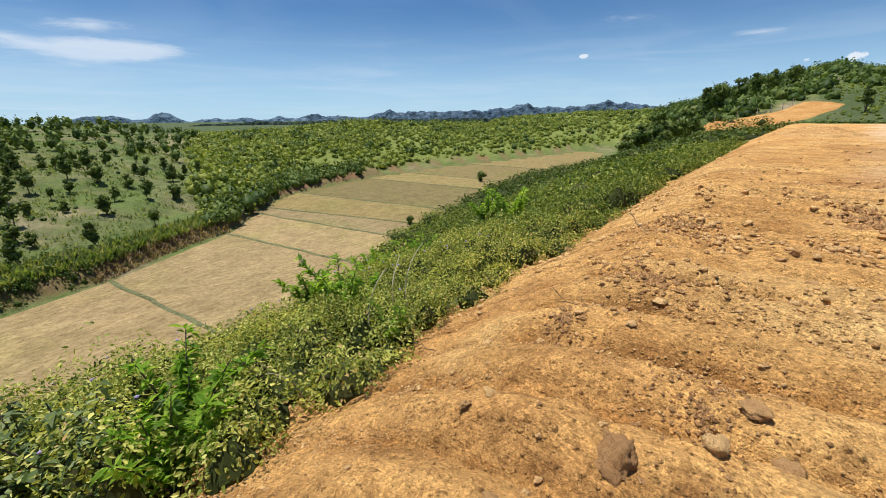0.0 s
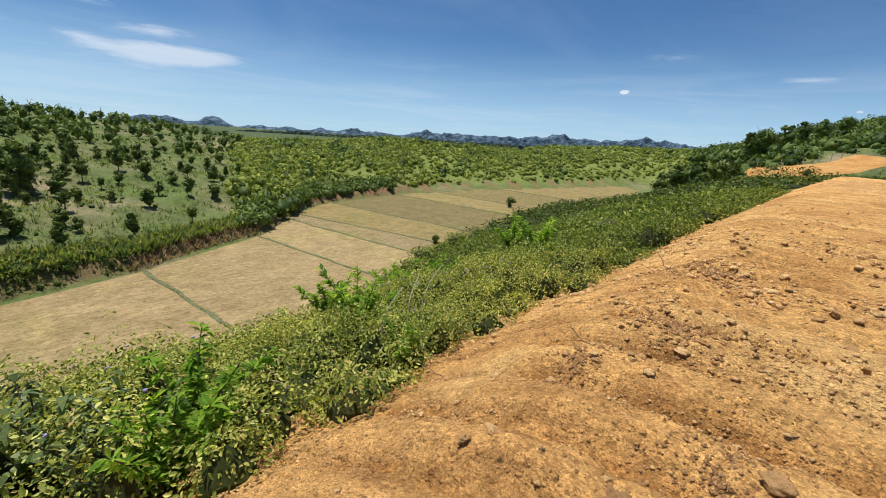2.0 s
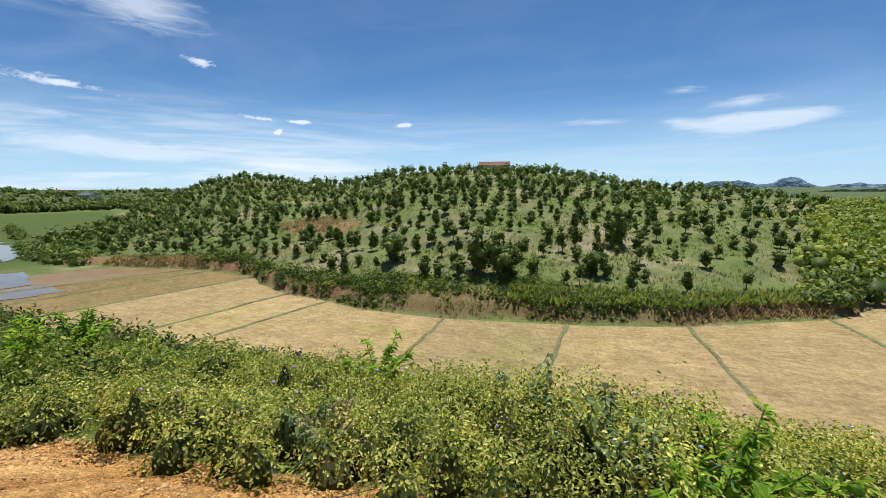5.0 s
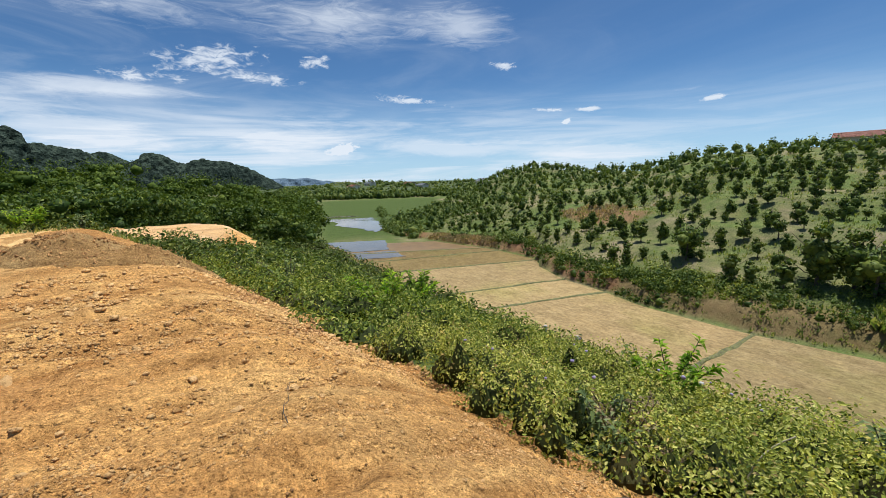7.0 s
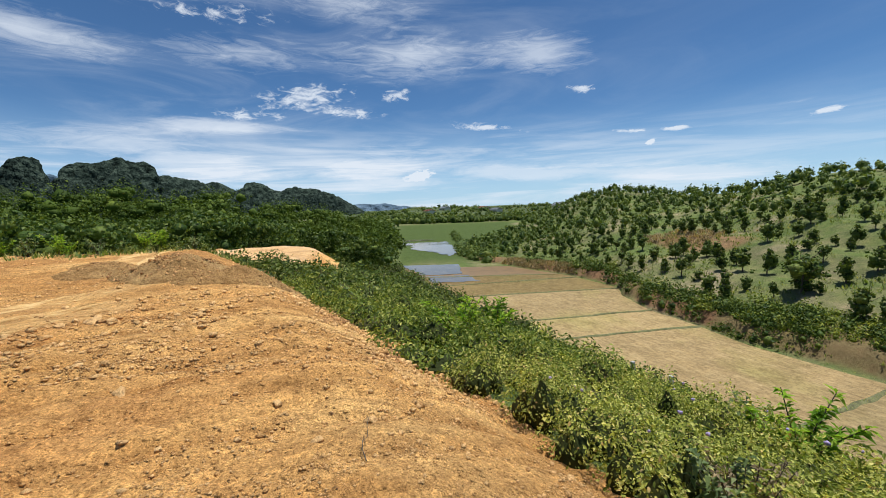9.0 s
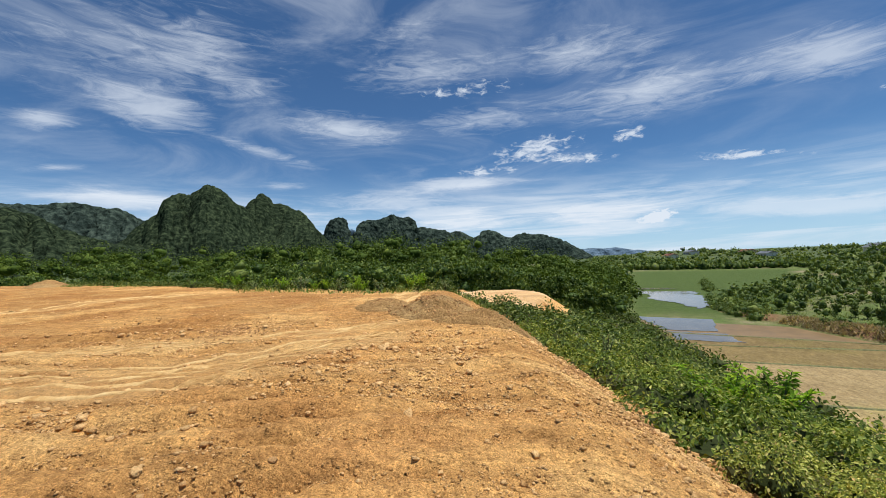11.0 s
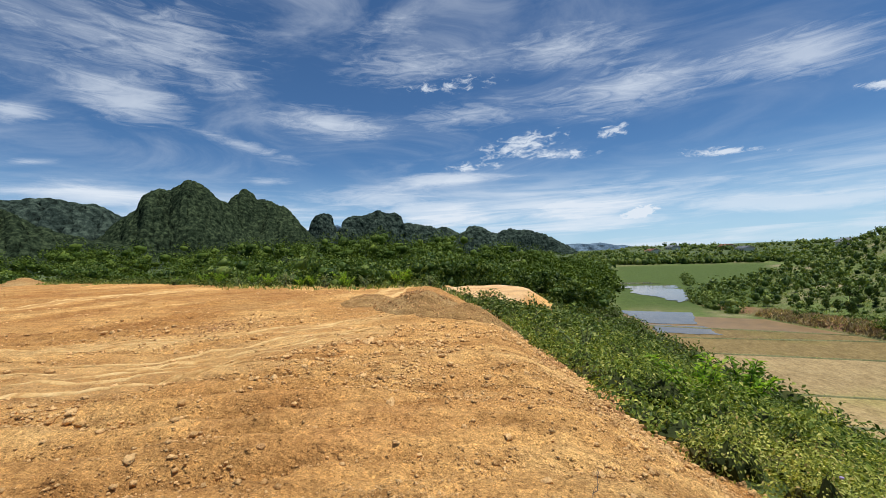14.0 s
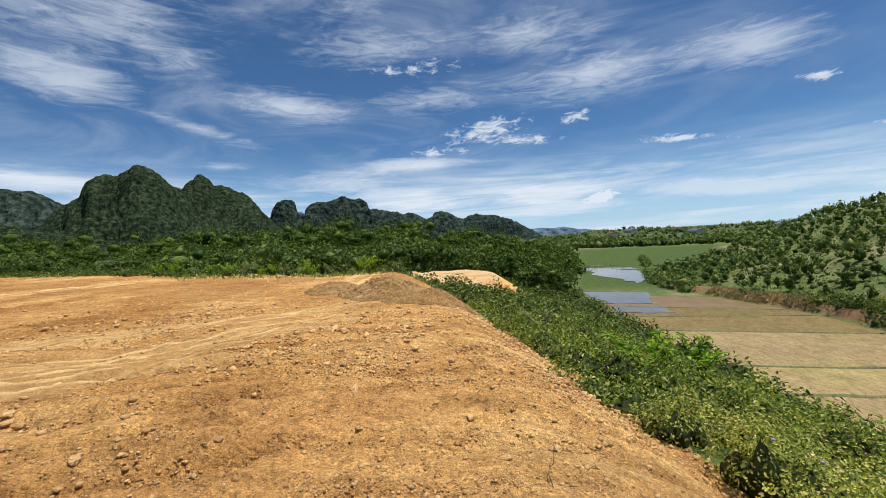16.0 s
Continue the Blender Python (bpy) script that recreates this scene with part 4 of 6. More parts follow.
# ---- weeds on the bank ----
def ico(level):
    bm = bmesh.new()
    bmesh.ops.create_icosphere(bm, subdivisions=level, radius=1.0)
    v, f = np.array([tuple(q.co) for q in bm.verts]), np.array([[q.index for q in p.verts] for p in bm.faces])
    bm.free()
    return v, f


ICO = {1: ico(1), 2: ico(2)}


def leaf_ovals(base, along, normal, length, width, fold=0.15, droop=0.15):
    """Oval leaves folded along the midrib: two quads each."""
    along, side = unit(along), unit(np.cross(along, normal))
    normal = unit(np.cross(side, along))
    ln, wd = np.asarray(length)[:, None], np.asarray(width)[:, None]
    down = np.array([0, 0, -1.0]) * droop * ln
    rib = [base, base + along * ln + down]
    out = []
    for sign in (1, -1):
        out.append([base + along * ln * q + sign * side * wd * 0.5 * w + normal * fold * wd * w + down * q * q for q, w in ((0.28, 0.85), (0.66, 0.9))])
    verts = np.stack([rib[0], out[0][0], out[0][1], rib[1], out[1][1], out[1][0]], 1).reshape(-1, 3)
    k = 6 * np.arange(len(base))[:, None]
    faces = np.concatenate([k + np.array([[0, 1, 2, 3]]), k + np.array([[0, 3, 4, 5]])])
    return verts, faces


# fill of the clumps: their inner shade is put into a dark colour
DARK_CORES = leaf_material("weed_dark_cores", [(0.0, (0.035, 0.045, 0.014)), (0.6, (0.05, 0.062, 0.018)), (1.0, (0.075, 0.07, 0.028))], 0.9, 0.1)
CORES = []


def clump_leaves(cx, cy, rad, tall, per, leaf, rng, fine=False):
    """Rounded leafy clumps: leaves all over a dome, thinner inside, the outer ones turned outwards."""
    n = len(cx) * per
    cx, cy, rad, tall = (np.repeat(q, per) for q in (cx, cy, rad, tall))
    a, up = rng.uniform(0, 2 * np.pi, n), rng.uniform(0.0, 1.0, n) ** 0.8
    d = np.stack([np.cos(a) * np.sqrt(1 - up**2), np.sin(a) * np.sqrt(1 - up**2), up], -1)
    deep = 1.04 - 0.34 * rng.uniform(0, 1, n) ** 2.0
    lobe = 1 + 0.16 * np.sin(d[:, 0] * 7 + cx * 5) * np.sin(d[:, 1] * 7 + cy * 7) + 0.08 * np.sin(d[:, 2] * 13 + cx * 9)
    q = (deep * lobe)[:, None] * np.stack([rad, rad, tall], -1) * d
    x, y = cx + q[:, 0], cy + q[:, 1]
    base = np.stack([x, y, land(x, y) + q[:, 2]], -1)
    a = a + rng.normal(0, 0.9, n)
    el = rng.normal(0.1, 0.55, n)
    along = np.stack([np.cos(a) * np.cos(el), np.sin(a) * np.cos(el), np.sin(el) - 0.25], -1)
    normal = d + np.array([0, 0, 0.2]) + rng.normal(0, 0.42, (n, 3))
    ln = leaf * rng.uniform(0.6, 1.35, n)
    make = leaf_ovals if fine else leaf_quads
    return make(base, along, normal, ln, ln * rng.uniform(0.42, 0.62, n), 0.16, 0.16)


def bank_weeds(name, x0, x1, y_in, y_out, apart, per, leaf, seed, mat, fine=False):
    """Leafy weeds in rounded clumps standing close, from the lip of the bare earth down to the field."""
    rng = np.random.default_rng(seed)
    gx, gs = np.meshgrid(np.arange(x0, x1, apart), np.arange(y_in, y_out, apart))
    gx = gx + 0.5 * apart * (np.arange(len(gx)) % 2)[:, None]
    cx, s = (gx + rng.uniform(-0.42, 0.42, gx.shape) * apart).ravel(), (gs + rng.uniform(-0.42, 0.42, gs.shape) * apart).ravel()
    cy = edge_y(cx) + s
    keep = (cy < toe_y(cx) - 0.2) & ((soil_mask(cx, cy) < 0.35) | (cx > -16)) & (s > -0.1 + 0.35 * fbm(cx * 0.9, cy * 0.9, 2, 91))
    cx, cy, s = cx[keep], cy[keep], s[keep]
    rad = apart * rng.uniform(0.50, 0.80, len(cx))
    tall = np.clip(0.72 + 0.45 * fbm(cx * 0.45, cy * 0.45, 3, 63), 0.35, 1.2) * rng.uniform(0.65, 1.2, len(cx)) * max(1.0, apart / 0.85) ** 0.5
    tall = tall * (0.6 + 0.4 * smooth(-0.1, 0.5, s))
    v, f = clump_leaves(cx, cy, rad, tall, per, leaf, rng, fine)
    tagged(new(name, mesh_of(name, v, f, mat)), "dense green and yellowing leafy weeds on the bank", "weeds", kind="stuff")
    # a rough dome closes each clump, dark to stand in for inner shade
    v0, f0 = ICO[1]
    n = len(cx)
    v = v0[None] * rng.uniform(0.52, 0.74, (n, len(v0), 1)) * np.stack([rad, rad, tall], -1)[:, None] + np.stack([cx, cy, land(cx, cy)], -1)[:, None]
    CORES.append((v.reshape(-1, 3), (f0[None] + len(v0) * np.arange(n)[:, None, None]).reshape(-1, 3)))


bank_weeds("bank_weeds", -6, 9, -0.25, 1.6, 0.54, 560, 0.040, 5, WEED, True)
bank_weeds("bank_weeds", -7, 10, 1.6, 4.6, 0.66, 620, 0.052, 15, WEED)
bank_weeds("bank_weeds", -7, 10, 4.6, 9.0, 0.85, 350, 0.085, 17, WEED)
bank_weeds("bank_weeds", -7, 10, 9.0, 20, 1.15, 210, 0.13, 6, WEED)
bank_weeds("bank_weeds", 9, 17, -0.45, 8, 0.82, 370, 0.082, 13, WEED_MID)
bank_weeds("bank_weeds", 9, 17, 8, 30, 1.3, 190, 0.16, 14, WEED_MID)
bank_weeds("bank_weeds", 17, 44, -0.6, 3.0, 1.05, 210, 0.14, 16, WEED_MID)
bank_weeds("bank_weeds", 17, 42, 3.0, 30, 1.7, 140, 0.24, 7, WEED_MID)
bank_weeds("bank_weeds", -15, -6.5, -0.1, 8, 0.9, 350, 0.088, 11, WEED_MID)
bank_weeds("bank_weeds", -15, -7, 8, 20, 1.3, 190, 0.15, 12, WEED_FAR)
bank_weeds("bank_weeds", -30, -15, -0.1, 22, 1.35, 190, 0.17, 8, WEED_FAR)
bank_weeds("bank_weeds", 42, 98, 0.0, 38, 2.9, 90, 0.42, 9, WEED_FAR)
bank_weeds("bank_weeds", -80, -30, 3.0, 34, 2.8, 90, 0.42, 10, WEED_FAR)


tagged(new("weed_dark_cores", mesh_of("weed_dark_cores", *merge(CORES), DARK_CORES)), "dark domes inside the weeds in place of stems and inner shade", "weeds", kind="stuff")


def yard_end_weeds():
    """Grass and low herbs fringing the far end of the yard."""
    rng = np.random.default_rng(97)
    y = rng.uniform(-62, 0, 420)
    x = -21.7 + 0.389 * np.minimum(y + 9, 0) - np.abs(rng.normal(0, 1.3, 420)) + 0.8 * fbm(y * 0.5, y * 0, 2, 98)
    keep = soil_mask(x, y) < 0.9
    x, y = x[keep], y[keep]
    v, f = clump_leaves(x, y, rng.uniform(0.3, 0.8, len(x)), rng.uniform(0.15, 0.6, len(x)), 50, 0.16, rng)
    tagged(new("yard_weeds", mesh_of("yard_weeds", v, f, WEED_FAR)), "low green weeds along the yard's far end", "weeds", kind="stuff")
    y = rng.uniform(-62, 2, 1500)
    y = y[fbm(y * 0.3, y * 0, 3, 99) > 0.1]
    x = -21.4 + 0.389 * np.minimum(y + 9, 0) - rng.normal(0.3, 0.7, len(y))
    v, f = blades(np.stack([x, y], -1), land(x, y) - 0.02, rng.uniform(0.12, 0.4, len(y)), rng, 4)
    tagged(new("yard_grass", mesh_of("yard_grass", v, f, GRASS)), "dry green grass along the yard's far end", "grass", kind="stuff")


yard_end_weeds()

# ---- loose earth: crumbs, clods, heaps ----
def surface(x, y):
    return land(x, y) + yard_relief(x, y) * soil_mask(x, y)


OCTA = np.array([(1, 0, 0), (-1, 0, 0), (0, 1, 0), (0, -1, 0), (0, 0, 1), (0, 0, -1)], float)
OCTA_F = np.array([(0, 2, 4), (2, 1, 4), (1, 3, 4), (3, 0, 4), (2, 0, 5), (1, 2, 5), (3, 1, 5), (0, 3, 5)])


CUBE = np.array([(i, j, k) for i in (-1, 1) for j in (-1, 1) for k in (-1, 1)], float) * 0.68
CUBE_F = np.array([(0, 1, 3, 2), (4, 6, 7, 5), (0, 4, 5, 1), (2, 3, 7, 6), (0, 2, 6, 4), (1, 5, 7, 3)])


def ball(level, seed, rough=0.3, flat=0.75, flats=11):
    """A lumpy clod: a subdivided ball pushed about by noise, some faces cut flat."""
    bm = bmesh.new()
    bmesh.ops.create_icosphere(bm, subdivisions=level, radius=1.0)
    rng = np.random.default_rng(seed)
    cuts = [(unit(rng.normal(0, 1, 3)), rng.uniform(0.5, 0.85)) for _ in range(flats)]
    for v in bm.verts:
        d = np.array(v.co)
        r = 1 + rough * noise.noise(Vector(d * 1.3 + seed)) + rough * 0.6 * noise.noise(Vector(d * 3.1 + seed)) + rough * 0.4 * noise.noise(Vector(d * 7.3 + seed)) + rough * 0.25 * noise.noise(Vector(d * 15.0 + seed))
        p = d * r
        for c, k in cuts:
            over = p @ c - k
            if over > 0:
                p = p - c * over * 0.9
        v.co = Vector((p[0], p[1] * 0.85, p[2] * flat))
    return bm


def crumbs(name, n, r0, r1, size0, size1, seed, mat, label, az0=-150, az1=112):
    rng = np.random.default_rng(seed)
    a = np.radians(rng.uniform(az0, az1, n * 6))
    r = r0 * (r1 / r0) ** rng.uniform(0, 1, n * 6)
    x, y = r * np.sin(a), r * np.cos(a)
    row = np.abs(np.sin(np.pi * furrow_line(x, y)))
    clump = 0.30 + 1.3 * fbm(x * 0.9 + 0.2 * y, y * 0.45, 3, 23) + 0.9 * fbm(x * 2.5, y * 2.5, 2, 29) + 0.35 * smooth(-2.2, -0.4, y - edge_y(x)) + 0.8 * (0.5 - row)
    keep = (rng.uniform(0, 1, len(x)) < clump * 0.8) & (soil_mask(x, y) > 0.5) & (track_mask(x, y) < rng.uniform(0.2, 1.2, len(x)))
    x, y, r = x[keep][:n], y[keep][:n], r[keep][:n]
    m = len(x)
    s = size0 * (size1 / size0) ** (rng.uniform(0, 1, m) ** 2.8) * np.clip(r / 5, 0.5, 1.3)
    body, sides = (OCTA, OCTA_F) if size1 < 0.04 else (CUBE, CUBE_F)
    k = len(body)
    v = body[None] * rng.uniform(0.75, 1.2, (m, k, 1)) + rng.normal(0, 0.13, (m, k, 3))
    turn, tip = rng.uniform(0, 6.3, m)[:, None], rng.normal(0, 0.6, m)[:, None]
    vx, vy, vz = v[..., 0], v[..., 1] * np.cos(tip) - v[..., 2] * np.sin(tip), v[..., 1] * np.sin(tip) + v[..., 2] * np.cos(tip)
    v = np.stack([vx * np.cos(turn) - vy * np.sin(turn), vx * np.sin(turn) + vy * np.cos(turn), vz * 0.68], -1) * s[:, None, None]
    v = v + np.stack([x, y, surface(x, y) + s * 0.25], -1)[:, None]
    f = sides[None] + k * np.arange(m)[:, None, None]
    tagged(new(name, mesh_of(name, v.reshape(-1, 3), f.reshape(-1, sides.shape[1]), mat, True)), label, "earth crumbs", kind="stuff")


crumbs("earth_crumbs", 24000, 1.2, 6.0, 0.004, 0.014, 4, CLOD, "fine crumbs of dry orange earth")
crumbs("earth_crumbs", 26000, 2.4, 15, 0.006, 0.031, 1, CLOD, "small crumbs of dry orange earth")
crumbs("earth_crumbs", 3600, 2.6, 18, 0.014, 0.048, 6, CLOD, "broken lumps of dry orange earth")
crumbs("earth_crumbs", 7000, 6, 50, 0.012, 0.055, 2, CLOD, "crumbs of dry orange earth farther off")
crumbs("stone_crumbs", 1600, 1.6, 25, 0.006, 0.028, 3, GREY_CLOD, "small dark earth and stone bits")

CLOD_MESHES = []
for k in range(7):
    bm = ball(3, k * 7 + 1, 0.62, 0.75, 6)
    me = bpy.data.meshes.new("clod")
    bm.to_mesh(me)
    bm.free()
    me.materials.append(CLOD if k < 4 else GREY_CLOD)
    me.polygons.foreach_set("use_smooth", np.ones(len(me.polygons), bool))
    CLOD_MESHES.append(me)


def clod(x, y, size, kind, rng, label, sink=0.3):
    ob = new("earth_clod", CLOD_MESHES[kind])
    q = rng.uniform(0.85, 1.2, 3)
    ob.matrix_world = Matrix.LocRotScale((x, y, float(surface(np.array(x), np.array(y))) + size * (0.75 - sink) * 0.45),
                                         Euler((rng.uniform(-0.4, 0.4), rng.uniform(-0.4, 0.4), rng.uniform(0, 6.3))), (0.78 * size * q[0], 0.68 * size * q[1], 0.56 * size * q[2]))
    tagged(ob, label, "clod", "clods on the bare earth")


def build_clods():
    rng = np.random.default_rng(12)
    grey, tan = "dark grey-brown lump of earth on bare soil", "dry orange earth clod lying on bare soil"
    for x, y, s, k in [(2.72, 0.08, 0.10, 4), (2.30, 0.20, 0.10, 1), (2.42, -0.06, 0.10, 5), (2.12, 1.28, 0.07, 1), (6.1, -0.1, 0.08, 5), (5.85, 0.02, 0.07, 4),
                       (3.95, 0.78, 0.08, 2), (5.1, -0.2, 0.08, 6), (7.5, 0.4, 0.08, 0), (-4.3, -1.4, 0.075, 1), (-3.2, -2.2, 0.05, 5), (-2.95, -3.2, 0.07, 0),
                       (-7.4, -2.7, 0.15, 1), (-7.2, -3.0, 0.11, 2), (-3.5, -2.5, 0.06, 4), (-3.1, 0.1, 0.07, 1), (-3.35, 0.5, 0.085, 2), (-7.3, -2.6, 0.1, 5),
                       (-6.5, -1.2, 0.1, 0), (-6.5, -1.5, 0.08, 3), (-3.4, -1.1, 0.05, 0), (1.2, 2.95, 0.17, 1), (1.45, 3.05, 0.13, 2), (0.6, 2.9, 0.12, 3),
                       (-0.1, 2.85, 0.10, 0), (-1.1, 2.8, 0.12, 2), (-0.6, 2.85, 0.09, 1), (0.95, 2.75, 0.08, 0)]:
        clod(x, y, s, k, rng, grey if k > 3 else tan)
    for _ in range(110):
        a = math.radians(rng.uniform(-145, 108))
        r = 1.9 * (22 / 1.9) ** rng.uniform(0, 1)
        x, y = r * math.sin(a), r * math.cos(a)
        if soil_mask(np.array(x), np.array(y)) < 0.6:
            continue
        k = int(rng.integers(0, 7)) if rng.uniform() < 0.3 else int(rng.integers(0, 4))
        clod(x, y, rng.uniform(0.012, 0.030) * max(1, r / 8), k, rng, grey if k > 3 else tan)
    # broken clods along the crest above the bank
    for _ in range(90):
        x = rng.uniform(1.2, 11)
        y = float(edge_y(x)) - 2.0 + rng.normal(0, 0.35) + 0.25 * math.sin(x * 2.1)
        k = int(rng.integers(0, 7))
        clod(x, y, rng.uniform(0.02, 0.06) * max(1, x / 6), k, rng, grey if k > 3 else tan)
    # the large lump by the first camera stand, with a smaller one against it
    bm = ball(4, 12, 0.30, 0.95, 2)
    for v in bm.verts:
        v.co = v.co * (1 + 0.14 * noise.noise(v.co * 3) + 0.12 * noise.noise(v.co * 7) + 0.07 * noise.noise(v.co * 16))
    me = bpy.data.meshes.new("earth_lump")
    bm.to_mesh(me)
    bm.free()
    me.materials.append(GREY_CLOD)
    me.polygons.foreach_set("use_smooth", np.ones(len(me.polygons), bool))
    ob = new("earth_lump", me)
    ob.matrix_world = Matrix.LocRotScale((2.02, 0.57, 0.06), Euler((0.2, 0.25, 0.6)), (0.13, 0.115, 0.125))
    tagged(ob, "large dark lump of dug-up earth on bare soil", "clod", "clods on the bare earth")


build_clods()


HEAP_LUMPS = {}


def heap(x, y, rx, ry, h, mat, label, seed, turn=0.0, lumps=260):
    """A tipped heap of loose earth with lumps on it, one mesh."""
    rng = np.random.default_rng(seed)
    na, nr = 48, 16
    a, q = np.meshgrid(np.linspace(0, 2 * np.pi, na, endpoint=False), np.linspace(0, 1, nr))
    wob = 1 + 0.22 * fbm(np.cos(a) * 1.5 + seed, np.sin(a) * 1.5, 3, seed)
    lx, ly = q * rx * wob * np.cos(a), q * ry * wob * np.sin(a)
    gx, gy = x + lx * math.cos(turn) - ly * math.sin(turn), y + lx * math.sin(turn) + ly * math.cos(turn)
    up = h * (1 - q**1.3) * (1 + 0.3 * fbm(gx * 1.6, gy * 1.6, 3, seed + 3)) + 0.06 * fbm(gx * 6, gy * 6, 3, seed + 5) * (q < 0.98)
    gz = surface(gx, gy) + up - 0.06 * (q > 0.98)
    v = np.stack([gx, gy, gz], -1).reshape(-1, 3)
    i, j = np.meshgrid(np.arange(nr - 1), np.arange(na), indexing="ij")
    k = (j + 1) % na
    f4 = np.stack([i * na + j, (i + 1) * na + j, (i + 1) * na + k, i * na + k], -1).reshape(-1, 4)
    f3 = np.concatenate([f4[:, [0, 1, 2]], f4[:, [0, 2, 3]]])
    pick = rng.integers(na, len(v), lumps)
    s = rng.uniform(0.015, 0.05, lumps) * (h / 0.7) ** 0.5
    lv = (OCTA[None] * s[:, None, None] * rng.uniform(0.6, 1.3, (lumps, 6, 1)) + rng.normal(0, 0.2, (lumps, 6, 3)) * s[:, None, None] + v[pick][:, None] + rng.normal(0, 0.05, (lumps, 1, 3)) * np.array([1, 1, 0.2]))
    lf = OCTA_F[None] + 6 * np.arange(lumps)[:, None, None]
    HEAP_LUMPS.setdefault(mat.name, []).append((lv.reshape(-1, 3), lf.reshape(-1, 3)))
    tagged(new("earth_mound", mesh_of("earth_mound", v, f3, mat, True)), label, "mound", "mounds of tipped earth")


heap(-12.6, -2.85, 1.5, 1.4, 0.56, GREY_HEAP, "tipped heap of grey-brown earth on the yard", 5, 0.4, 600)
heap(-14.6, -5.2, 1.4, 1.0, 0.26, GREY_HEAP, "low heap of grey-brown earth on the yard", 6, 0.2, 260)
heap(-11.2, -1.0, 1.6, 0.7, 0.25, GREY_HEAP, "low spill of grey stony earth", 8, 1.9, 360)
for k, (x, y, s) in enumerate([(-38, -13.5, 0.7), (-39.6, -11.9, 0.65), (-41.0, -10.3, 0.8), (-42.2, -8.6, 0.7), (-43.2, -6.8, 0.9), (-37.0, -15.2, 0.6)]):
    heap(x, y, 1.5 * s, 1.2 * s, 0.42 * s, ORANGE_HEAP, "small orange soil heap at the yard's rim", 20 + k, k, 60)
heap(-36.5, -51, 3.4, 2.0, 0.7, GREY_HEAP, "low heap of brown earth and brush at the yard's end", 9, 0.9, 160)
heap(43, -1.6, 5.5, 3.0, 0.6, ORANGE_HEAP, "broad orange soil heap on the yard", 31, 0.1, 300)
heap(69, -26.5, 7.5, 6.0, 3.2, ORANGE_HEAP, "broad orange soil heap on the yard", 32, 0.5, 300)


def spill(x, y, rx, ry, count, size, seed, turn=0.0):
    """A patch of dark stony crumbs lying on the bare soil."""
    rng = np.random.default_rng(seed)
    q, a = np.abs(rng.normal(0, 0.5, count)), rng.uniform(0, 6.3, count)
    lx, ly = rx * q * np.cos(a), ry * q * np.sin(a)
    px, py = x + lx * math.cos(turn) - ly * math.sin(turn), y + lx * math.sin(turn) + ly * math.cos(turn)
    s = size * rng.uniform(0.3, 1.3, count)
    v = OCTA[None] * s[:, None, None] * rng.uniform(0.7, 1.25, (count, 6, 1)) + rng.normal(0, 0.15, (count, 6, 3)) * s[:, None, None]
    v = v + np.stack([px, py, surface(px, py) + s * 0.3], -1)[:, None]
    HEAP_LUMPS.setdefault("grey_clod", []).append((v.reshape(-1, 3), (OCTA_F[None] + 6 * np.arange(count)[:, None, None]).reshape(-1, 3)))


for k, (x, y, rx, ry, n, s, t) in enumerate([(8.6, -0.9, 1.6, 0.4, 380, 0.045, 0.2), (6.9, 1.15, 1.0, 0.5, 420, 0.03, 0.5), (4.3, 0.95, 0.7, 0.45, 420, 0.022, 0.9), (3.2, 1.3, 0.5, 0.3, 200, 0.018, 0.2), (12, -2.5, 2.5, 1.1, 300, 0.04, 1.3), (-9.0, 1.0, 2.2, 0.28, 420, 0.035, 2.8), (-6.6, 1.5, 1.8, 0.25, 300, 0.03, 2.75), (-13, 0.0, 2.4, 0.4, 300, 0.05, 2.75), (2.6, 0.3, 0.7, 0.5, 300, 0.014, 0.0), (-9.5, -7.5, 2.5, 1.2, 420, 0.03, 0.4)]):
    spill(x, y, rx, ry, n, s, 300 + k, t)
for name, pieces in HEAP_LUMPS.items():
    v, f = merge(pieces)
    tagged(new("heap_crumbs", mesh_of("heap_crumbs", v, f, {"grey_heap": GREY_CLOD, "grey_clod": GREY_CLOD}.get(name, CLOD))), "lumps of earth lying about and on the heaps", "earth crumbs", kind="stuff")


# ---- trees and shrubs ----
def dome_cards(centres, radii, per, size, rng, low=-0.25, spread=0.55):
    """Leaf clumps over domes: outward-facing cards, uneven in depth."""
    n = len(centres)
    k = n * per
    d = rng.normal(0, 1, (k, 3))
    d[:, 2] = np.abs(d[:, 2]) * 0.95 + low * rng.uniform(0, 1, k)
    d = unit(d)
    c, q = np.repeat(centres, per, 0), np.repeat(radii, per, 0)
    bump = 1 + 0.22 * np.sin(d[:, 0] * 7 + c[:, 0]) * np.sin(d[:, 1] * 7 + c[:, 1]) + 0.15 * np.sin(d[:, 2] * 9 + c[:, 0] * 3)
    base = c + d * q * (bump * rng.uniform(0.72, 1.04, k))[:, None]
    normal = unit(d + rng.normal(0, spread, (k, 3)))
    along = np.cross(normal, rng.normal(0, 1, (k, 3)))
    ln = np.repeat(np.broadcast_to(size, n), per) * rng.uniform(0.6, 1.4, k)
    base = base - unit(along) * ln[:, None] * 0.5
    return leaf_quads(base, along, normal, ln, ln * rng.uniform(0.5, 0.85, k), 0.12, 0.05)


